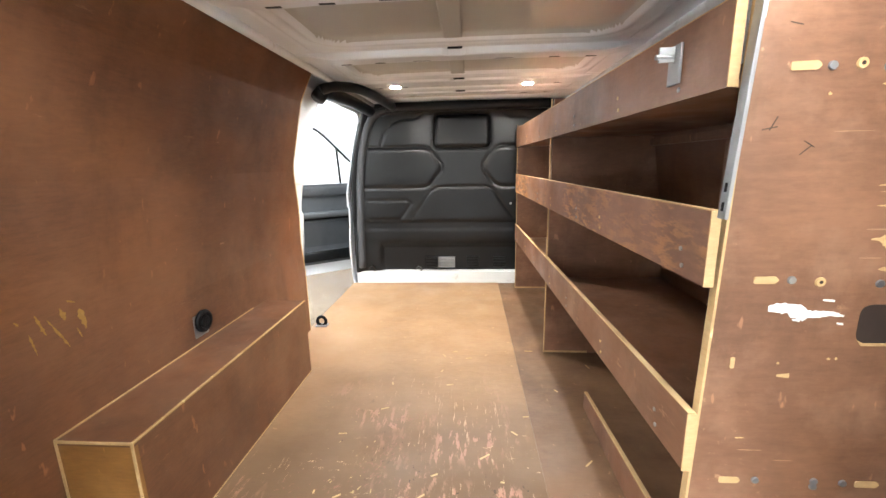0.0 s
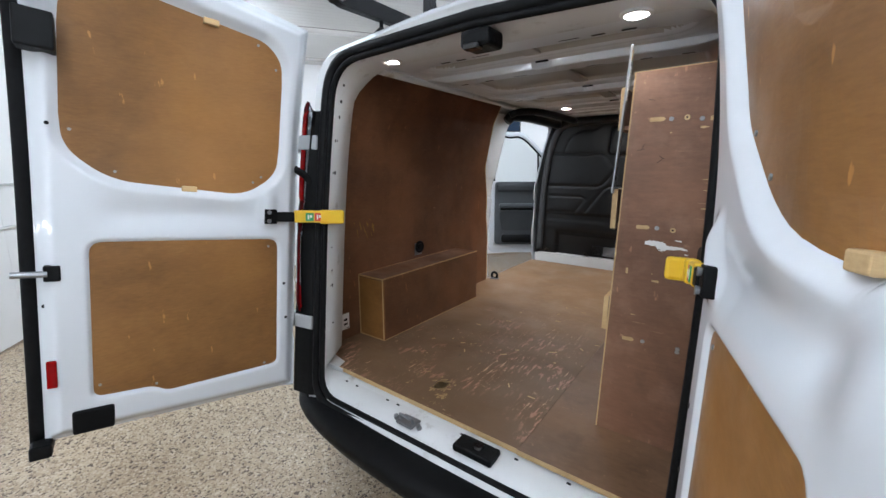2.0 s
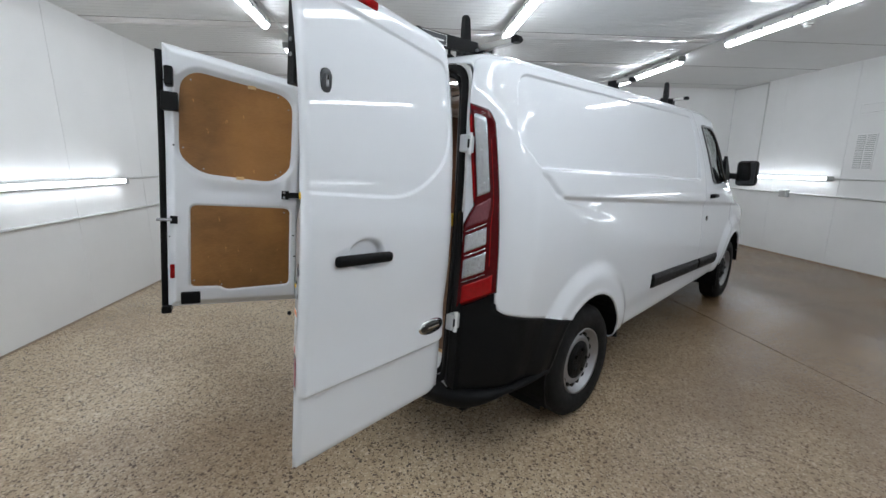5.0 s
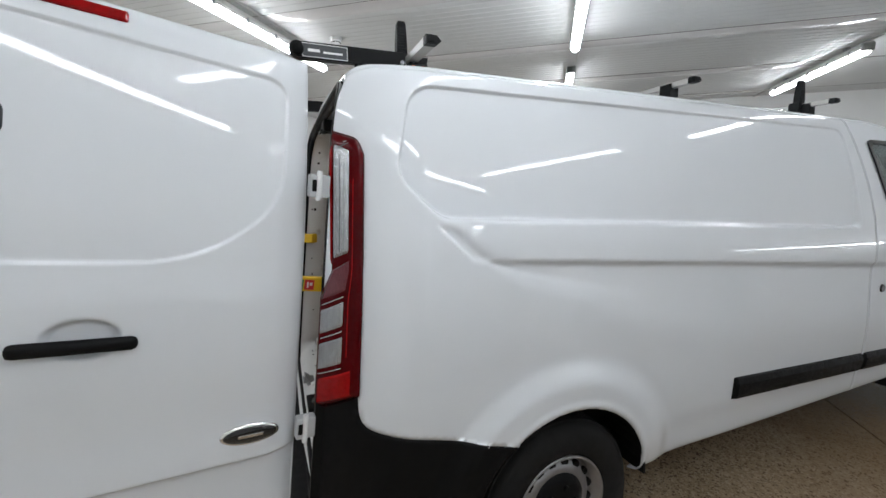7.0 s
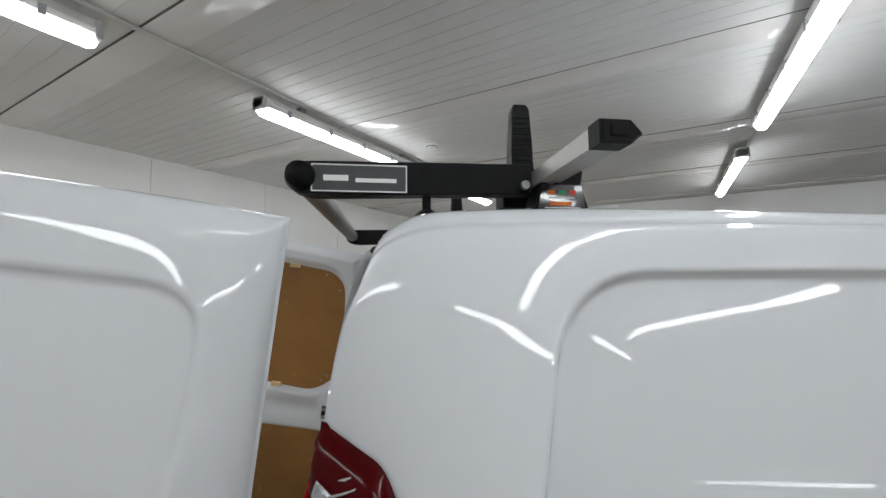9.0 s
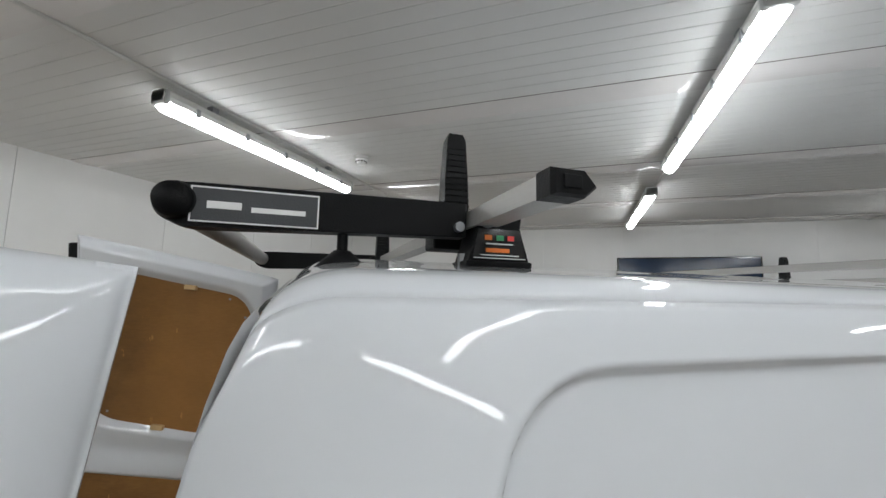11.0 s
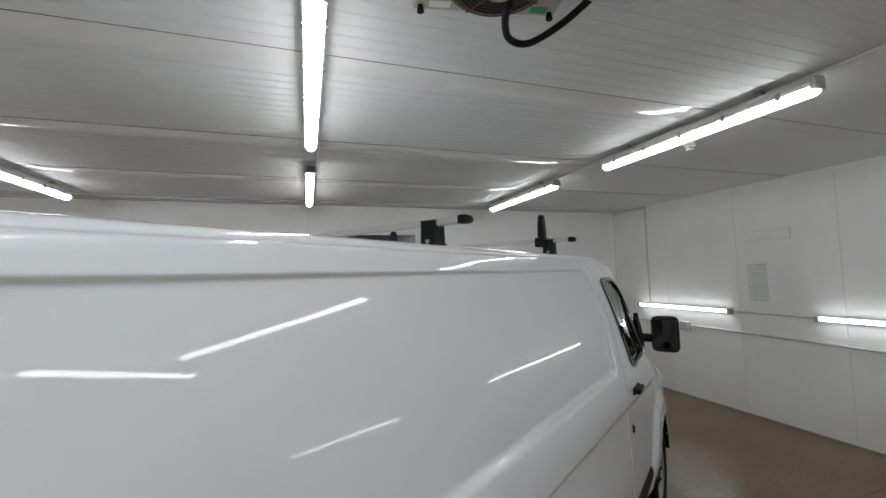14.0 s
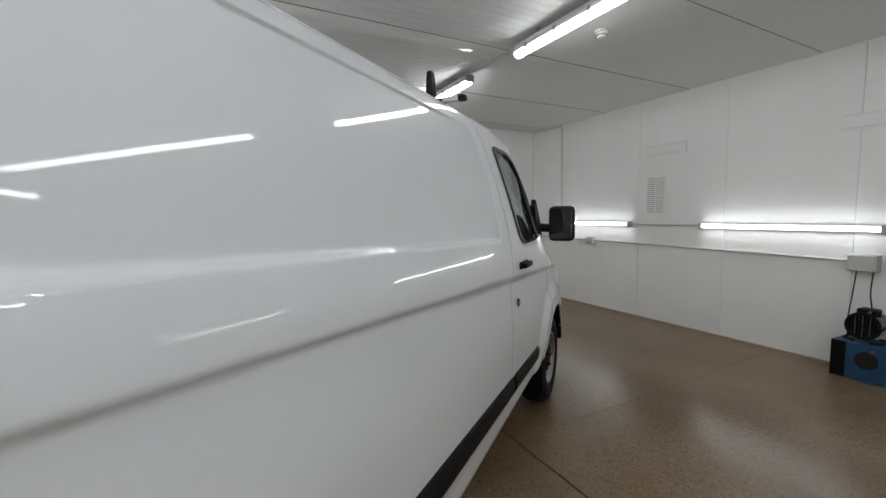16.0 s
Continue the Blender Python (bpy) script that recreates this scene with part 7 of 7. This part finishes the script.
# rubbed-through scuffs, chips and pencil crosses
scuff = random.Random(23)
for x, z, l, h in ((0.681, 1.462, 0.030, 0.0016), (0.672, 1.452, 0.018, 0.0010), (0.688, 1.436, 0.022, 0.0022), (0.665, 1.430, 0.010, 0.0012), (0.678, 1.376, 0.022, 0.0050), (0.688, 1.366, 0.014, 0.0040), (0.672, 1.392, 0.026, 0.0010), (0.685, 1.326, 0.009, 0.0028), (0.66, 1.345, 0.016, 0.0008), (0.640, 1.612, 0.012, 0.0026), (0.70, 1.49, 0.020, 0.0010), (0.60, 1.545, 0.030, 0.0007), (0.556, 1.600, 0.0025, 0.0022), (0.626, 1.167, 0.0028, 0.0018), (0.638, 1.168, 0.002, 0.0016), (0.545, 1.158, 0.002, 0.002), (0.742, 1.176, 0.010, 0.0014), (0.745, 1.166, 0.012, 0.0012), (0.742, 1.156, 0.011, 0.0012), (0.52, 0.985, 0.020, 0.0007), (0.50, 1.01, 0.008, 0.0012), (0.58, 0.965, 0.016, 0.0007)):
    up, low = [], []
    for k in range(8):
        t = k / 7
        e = h * (0.3 + math.sin(math.pi * t) ** 0.8) * scuff.uniform(0.5, 1.3)
        up.append((x - l + 2 * l * t, z + e))
        low.append((x - l + 2 * l * t, z - e * scuff.uniform(0.5, 1.2)))
    part("scuff", plate(up + low[::-1], 0.0008, "y", 0.5190), RAWEDGE if h > 0.0011 else FADEDPLY, rack, "rubbed pale scuff")
for x, z, dx, dz in ((0.481, 1.559, 0.010, 0.020), (0.476, 1.552, 0.022, 0.004), (0.538, 1.527, 0.016, -0.010), (0.534, 1.518, 0.016, 0.014), (0.494, 1.70, 0.018, -0.004)):
    part("pencil_mark", sweep([(x - dx / 2, 0.5198, z - dz / 2), (x + dx / 2, 0.5198, z + dz / 2)], 0.0008, 5), HOLEBROWN, rack)
smear = random.Random(11)
top, low_ = [], []
for k in range(30):
    t = k / 29
    w = (0.011 if t < 0.5 else 0.006) * (0.25 + math.sin(math.pi * min(1, t * 1.02 + 0.02)) ** 0.6) * smear.uniform(0.75, 1.1)
    x, z = 0.515 + 0.122 * t, 1.258 - 0.014 * t + 0.003 * math.sin(t * 9)
    top.append((x, z + w))
    low_.append((x + smear.uniform(-0.002, 0.002), z - w * smear.uniform(0.6, 1.2)))
part("paint_scrape", plate(top + low_[::-1], 0.0012, "y", 0.5186), WHITEP, rack, "smeared white paint scrape")
for x, z, l in ((0.60, 1.272, 0.018), (0.556, 1.237, 0.012), (0.628, 1.231, 0.010)):
    part("paint_scrape", plate(rounded([(x, z), (x + l, z - 0.002), (x + l, z + 0.002), (x, z + 0.003)], 0.001, 2), 0.0012, "y", 0.5186), WHITEP, rack)
part("hand_hole", plate(rounded([(0.662, 1.196), (0.80, 1.196), (0.80, 1.266), (0.662, 1.266)], 0.02, 4), 0.0016, "y", 0.5183), HOLEBROWN, rack, "dark cut-out hand hole")
part("raw_edge", plate([(0.672, 1.1925), (0.79, 1.1925), (0.80, 1.200), (0.79, 1.1975), (0.674, 1.1975), (0.664, 1.203)], 0.0014, "y", 0.5176), RAWEDGE, rack)
# hanging perforated steel strap and a bracket on the top lip
strap = thing("steel_strap", "galvanised perforated steel strap hung on the rack", "strap")
q0, q1 = Vector((0.432, 0.495, 1.86)), Vector((0.408, 0.495, 1.415))
dm = Matrix.Translation(q1) @ (q0 - q1).to_track_quat("Z", "Y").to_matrix().to_4x4()
part("band", boxed((-0.010, -0.003, 0), (0.010, 0.003, (q0 - q1).length), 0.001, dm), GALV, strap)
for k in range(2):
    part("hole", boxed((-0.003, -0.0036, 0.012 + k * 0.030), (0.003, 0.0036, 0.026 + k * 0.030), 0, dm), BLACK, strap)
part("printed_label", boxed((-0.0085, -0.0042, 0.285), (0.0085, -0.0031, 0.385), 0, dm), WHITEP, strap, "white printed label")
for k in range(9):
    part("label_bar", boxed((-0.006, -0.0046, 0.292 + k * 0.010), (0.006 - 0.004 * (k % 3 == 1), -0.0041, 0.296 + k * 0.010), 0, dm), BOXGREY, strap)
part("printed_label", boxed((-0.0085, -0.0042, 0.400), (0.000, -0.0031, 0.430), 0, dm), RAWEDGE, strap, "small yellowed label")
brk = thing("steel_bracket", "small galvanised bracket screwed to the top shelf lip", "bracket")
part("plate", boxed((RX(0.68) - 0.016, 0.655, 1.645), (RX(0.68) - 0.011, 0.70, 1.715), 0.001), GALV, brk)
part("flange", boxed((RX(0.68) - 0.045, 0.675, 1.685), (RX(0.68) - 0.013, 0.680, 1.712), 0.001), GALV, brk)
part("bolt", rod((RX(0.68) - 0.05, 0.678, 1.695), (RX(0.68) - 0.02, 0.678, 1.695), 0.005, n=8), GALV, brk)

# ---- open cab door beyond the side opening, hinged at the front


def open_cab_door():
    """Built flat: its own x runs from hinge to free edge, y outwards, z up; then swung open."""
    m = pose(-0.985, 4.14, 0, 0, 0, 0) @ pose(0, 0, 0, 0, 0, -142)
    w = 1.0
    body_low = plate(rounded([(0.02, 0.45), (w, 0.45), (w, 1.335), (0.03, 1.335)], [0.05, 0.06, 0, 0], 6), 0.09, "y", -0.045, 0.0, m)
    door = part("side_cab_door", body_low, PAINT, van, "white cab door standing open, dark trim inside")
    frame_line = spline([(0.03, 0, 1.34), (0.30, 0, 1.60), (0.60, 0, 1.88), (0.78, 0, 1.90), (0.95, 0, 1.88), (0.98, 0, 1.34)], 40)
    part("window_frame", sweep([m @ Vector(p) for p in frame_line], 0.028, 8), PAINT, door, "", True)
    part("window_divider", sweep([m @ Vector((0.40, 0, 1.34)), m @ Vector((0.42, 0, 1.70))], 0.012, 8), BLACK, door)
    pane = part("window_pane", plate([(0.06, 1.34), (0.97, 1.34), (0.94, 1.88), (0.61, 1.87)], 0.004, "y", -0.002, 0, m), WINDGLASS, door)
    pane.visible_shadow = False
    # inner trim, on the side that faces the van when shut
    part("door_trim", plate(rounded([(0.08, 0.56), (0.94, 0.56), (0.95, 1.34), (0.07, 1.34)], 0.05, 5), 0.045, "y", 0.046, 0.008, m), TRIMGREY, door, "grey moulded door trim")
    part("arm_rest", boxed((0.12, 0.088, 1.02), (0.90, 0.145, 1.08), 0.02, m), TRIMGREY, door, "", True)
    part("arm_rest_gap", boxed((0.14, 0.089, 0.995), (0.88, 0.094, 1.018), 0.002, m), BLACK, door)
    part("door_pocket", boxed((0.16, 0.088, 0.59), (0.86, 0.110, 0.69), 0.02, m), BULK, door, "black door pocket", True)
    part("trim_insert", plate(rounded([(0.30, 0.74), (0.86, 0.74), (0.90, 0.98), (0.24, 0.98)], 0.05, 5), 0.012, "y", 0.088, 0.003, m), GREYPLASTIC, door)
    part("trim_top", boxed((0.10, 0.088, 1.22), (0.93, 0.12, 1.33), 0.025, m), GREYPLASTIC, door, "", True)
    seal = spline([(0.075, 0.028, 1.345), (0.31, 0.028, 1.565), (0.61, 0.028, 1.845), (0.78, 0.028, 1.862), (0.935, 0.028, 1.845), (0.955, 0.028, 1.345)], 40)
    part("window_seal", sweep([m @ Vector(p) for p in seal], 0.011, 6), BLACK, door, "black rubber window seal", True)
    part("inner_handle", boxed((0.20, 0.118, 1.15), (0.36, 0.135, 1.19), 0.01, m), CHROME, door)
    return door


open_cab_door()
# cab seats and dash seen dimly through the glass
part("cab_seat", boxed((0.18, 3.30, 0.75), (0.72, 3.80, 0.92), 0.06), GREYPLASTIC, van, "", True)
part("seat_back", boxed((0.20, 3.20, 0.88), (0.70, 3.36, 1.50), 0.06), GREYPLASTIC, van, "", True)
part("head_rest", boxed((0.33, 3.22, 1.52), (0.57, 3.33, 1.72), 0.04), GREYPLASTIC, van, "", True)
part("dashboard", boxed((-0.85, 4.12, 0.75), (0.85, 4.5, 1.18), 0.06), GREYPLASTIC, van, "", True)
part("cab_floor", boxed((-0.90, 3.12, 0.46), (0.90, 4.5, 0.52)), BLACK, van)
part("steering_wheel", sweep([(0.45 + 0.18 * math.cos(a), 4.0 - 0.06 * math.sin(a), 1.15 + 0.17 * math.sin(a)) for a in np.linspace(0, 2 * math.pi, 29)[:-1]], 0.014, 8, True), BLACK, van, "", True)


# ---------------------------------------------------------------- roof bars and rear roller
def roof_bar(y, big):
    """An aluminium bar across the roof with end caps and a foot at each side."""
    e = thing("roof_bar", "silver aluminium roof bar on black feet", "roof bar", "roof bars")
    hw, hh = (0.0225, 0.0135) if big else (0.020, 0.0115)
    z = 2.099 if big else 2.090
    L = 0.716 if big else 0.735
    bm = bmesh.new()
    prof = [(-hw, -hh), (hw * 0.8, -hh), (hw, -hh * 0.3), (hw * 0.9, hh), (-hw, hh)]
    a = [bm.verts.new((-L, y + p, z + q)) for p, q in prof]
    b = [bm.verts.new((L, y + p, z + q)) for p, q in prof]
    bm.faces.new(a), bm.faces.new(b[::-1])
    for i in range(5):
        bm.faces.new((a[i], a[(i + 1) % 5], b[(i + 1) % 5], b[i]))
    part("bar", bm, ALU, e, "brushed aluminium bar")
    for p in (-hw * 0.45, hw * 0.25):
        part("bar_slot", boxed((-L, y + p - 0.004, z + hh - 0.001), (L, y + p + 0.004, z + hh + 0.0012)), BLACK, e)
    for s in (1, -1):
        bm = bmesh.new()
        prof2 = [(-hw - 0.002, -hh - 0.002), (hw * 0.8, -hh - 0.002), (hw + 0.011, -hh * 0.2), (hw * 0.75, hh + 0.002), (-hw - 0.002, hh + 0.002)]
        a = [bm.verts.new((s * (L - 0.002), y + p, z + q)) for p, q in prof2]
        b = [bm.verts.new((s * (L + 0.026), y + p, z + q)) for p, q in prof2]
        c = [bm.verts.new((s * (L + 0.032), y + p * 0.85, z + q * 0.85)) for p, q in prof2]
        bm.faces.new(a), bm.faces.new(c)
        for r0, r1 in ((a, b), (b, c)):
            for i in range(5):
                bm.faces.new((r0[i], r0[(i + 1) % 5], r1[(i + 1) % 5], r1[i]))
        part("end_cap", bm, BLACK, e, "dark grey plastic end cap")
        part("cap_badge", boxed((s * (L + 0.031), y - hw * 0.55, z - hh * 0.55), (s * (L + 0.0345), y + hw * 0.45, z + hh * 0.55), 0.001), BLACK, e)
        # foot
        yf = y + (0.020 if big else 0.0)
        fx = s * (0.50 if big else 0.618)
        zr = float(np.interp(abs(fx), SECTION[::-1, 0], SECTION[::-1, 1]))
        bm = bmesh.new()
        rows = []
        for k, zz in ((0.054 if big else 0.032, zr - 0.002), (0.050 if big else 0.030, zr + 0.012), (0.036 if big else 0.027, z - hh - 0.002), (0.040 if big else 0.028, z + hh * 0.6)):
            rows.append([bm.verts.new((fx + dx, yf + dy, zz)) for dx, dy in ((-0.03, -k), (0.03, -k), (0.03, k), (-0.03, k))])
        for r0, r1 in zip(rows[:-1], rows[1:]):
            for i in range(4):
                bm.faces.new((r0[i], r0[(i + 1) % 4], r1[(i + 1) % 4], r1[i]))
        bm.faces.new(rows[0]), bm.faces.new(rows[-1])
        foot = part("bar_foot", bm, BLACK, e, "black bracket foot")
        part("foot_bolt", rod((fx + s * 0.03, y - 0.0, z - hh * 0.2), (fx + s * 0.042, y, z - hh * 0.2), 0.014, 0.012, 12), GALV, foot)
        part("foot_pad", boxed((fx - 0.035, yf - (0.056 if big else 0.036), zr - 0.004), (fx + 0.035, yf + (0.056 if big else 0.036), zr + 0.006), 0.003), RUBBER, foot)
        for dy in ((-0.050, 0.050) if big else (-0.029, 0.029)):
            part("foot_bolt", rod((fx, yf + dy, zr), (fx, yf + dy * 1.02, zr + 0.018), 0.008, n=8), GALV, foot)
        if big:
            # printed plate on the outward face of the foot: coloured fields and bars
            k = 1 if s > 0 else -1
            part("printed_plate", plate([(yf - 0.046, zr + 0.008), (yf + 0.046, zr + 0.008), (yf + 0.036, z - hh - 0.004), (yf - 0.036, z - hh - 0.004)], k * 0.002, "x", fx + k * 0.0302), GLOSSBLACK, foot, "black printed plate")
            for (a0, a1), (z0, z1), mt in (((-0.033, 0.033), (zr + 0.014, zr + 0.0155), WHITEP), ((-0.024, 0.016), (zr + 0.019, zr + 0.0255), ORANGE), ((-0.044, 0.044), (zr + 0.0095, zr + 0.0107), WHITEP), ((-0.024, 0.022), (zr + 0.0315, zr + 0.0335), WHITEP), ((-0.026, -0.014), (zr + 0.038, zr + 0.046), ORANGE), ((-0.006, 0.006), (zr + 0.038, zr + 0.046), GREEN), ((0.013, 0.024), (zr + 0.038, zr + 0.046), RED)):
                part("printed_bar", boxed((min(fx + k * 0.0322, fx + k * 0.034), yf + a0, z0), (max(fx + k * 0.0322, fx + k * 0.034), yf + a1, z1)), mt, foot)
    return e


Y_BARS = (0.574, 1.872, 3.03)
for y in Y_BARS:
    roof_bar(y, y < 1)


def load_stop(x, y, z, tall):
    e = thing("load_stop", "black ribbed plastic load stop clamped on a roof bar", "load stop", "load stops")
    bm = bmesh.new()
    rows = []
    for k, zz in ((1.0, 0.0), (0.92, tall * 0.5), (0.75, tall * 0.93), (0.55, tall)):
        rows.append([bm.verts.new((x + dx * k, y + dy * k, z + zz)) for dx, dy in ((-0.018, -0.024), (0.018, -0.024), (0.018, 0.024), (-0.018, 0.024))])
    for r0, r1 in zip(rows[:-1], rows[1:]):
        for i in range(4):
            bm.faces.new((r0[i], r0[(i + 1) % 4], r1[(i + 1) % 4], r1[i]))
    bm.faces.new(rows[0]), bm.faces.new(rows[-1])
    part("body", bm, BLACK, e)
    for k in range(12):
        zz = z + tall * (0.12 + 0.065 * k)
        part("rib", boxed((x + 0.008, y - 0.024 + 0.0006 * k, zz - 0.003), (x + 0.021 - 0.0004 * k, y + 0.024 - 0.0006 * k, zz + 0.003)), BLACK, e)
    part("clamp", boxed((x - 0.03, y - 0.045, z - 0.05), (x + 0.03, y + 0.045, z + 0.004), 0.004), BLACK, e)
    return e


load_stop(0.40, Y_BARS[0] - 0.012, 2.108, 0.172)
load_stop(-0.40, Y_BARS[0] - 0.012, 2.108, 0.172)
for s in (1, -1):
    load_stop(s * 0.575, Y_BARS[2], 2.107, 0.138)


def rear_roller():
    """A steel roller across the tail on two black arms that run back from the rear bar."""
    e = thing("ladder_roller", "black and steel ladder roller behind the rear roof bar", "ladder roller")
    for s in (1, -1):
        x = s * 0.485
        outline = rounded([(0.118, 2.075), (0.150, 2.060), (0.55, 2.070), (0.55, 2.126), (0.150, 2.120), (0.115, 2.112)], [0.02, 0.02, 0, 0, 0.02, 0.02], 4)
        arm = part("arm", plate(outline, 0.034, "x", x - 0.017, 0.002), BLACK, e, "black steel arm")
        part("roller_end", rod((x + s * 0.012, 0.142, 2.094), (x + s * 0.036, 0.142, 2.094), 0.0275, 0.021, 24), BLACK, e, "rounded black end cap", True)
        part("arm_bolt", rod((x, 0.535, 2.085), (x + s * 0.028, 0.535, 2.085), 0.008, n=10), GALV, arm)
        part("support_stem", rod((x - 0.0, 0.358, 2.012), (x, 0.358, 2.075), 0.008, n=10), BLACK, e)
        part("support_pad", rod((x, 0.358, 2.012), (x, 0.358, 2.040), 0.042, 0.012, 20), RUBBER, e, "black rubber support pad", True)
        if s > 0:
            k = x + 0.0172
            lab = part("name_plate", boxed((k, 0.160, 2.067), (k + 0.002, 0.322, 2.115), 0.001), GREYPLASTIC, e, "dark name plate with pale bars")
            for lo, hi in (((0.160, 2.067), (0.322, 2.069)), ((0.160, 2.113), (0.322, 2.115)), ((0.160, 2.069), (0.162, 2.113)), ((0.320, 2.069), (0.322, 2.113))):
                part("plate_border", boxed((k + 0.002, *lo), (k + 0.003, *hi)), WHITEP, lab)
            part("plate_bar", boxed((k + 0.002, 0.180, 2.086), (k + 0.0026, 0.222, 2.096)), WHITEP, lab)
            part("plate_bar", boxed((k + 0.002, 0.234, 2.084), (k + 0.0026, 0.304, 2.091)), WHITEP, lab)
    part("roller_tube", rod((-0.50, 0.142, 2.094), (0.50, 0.142, 2.094), 0.022, n=24), ALU, e, "steel roller tube", True)
    return e


rear_roller()
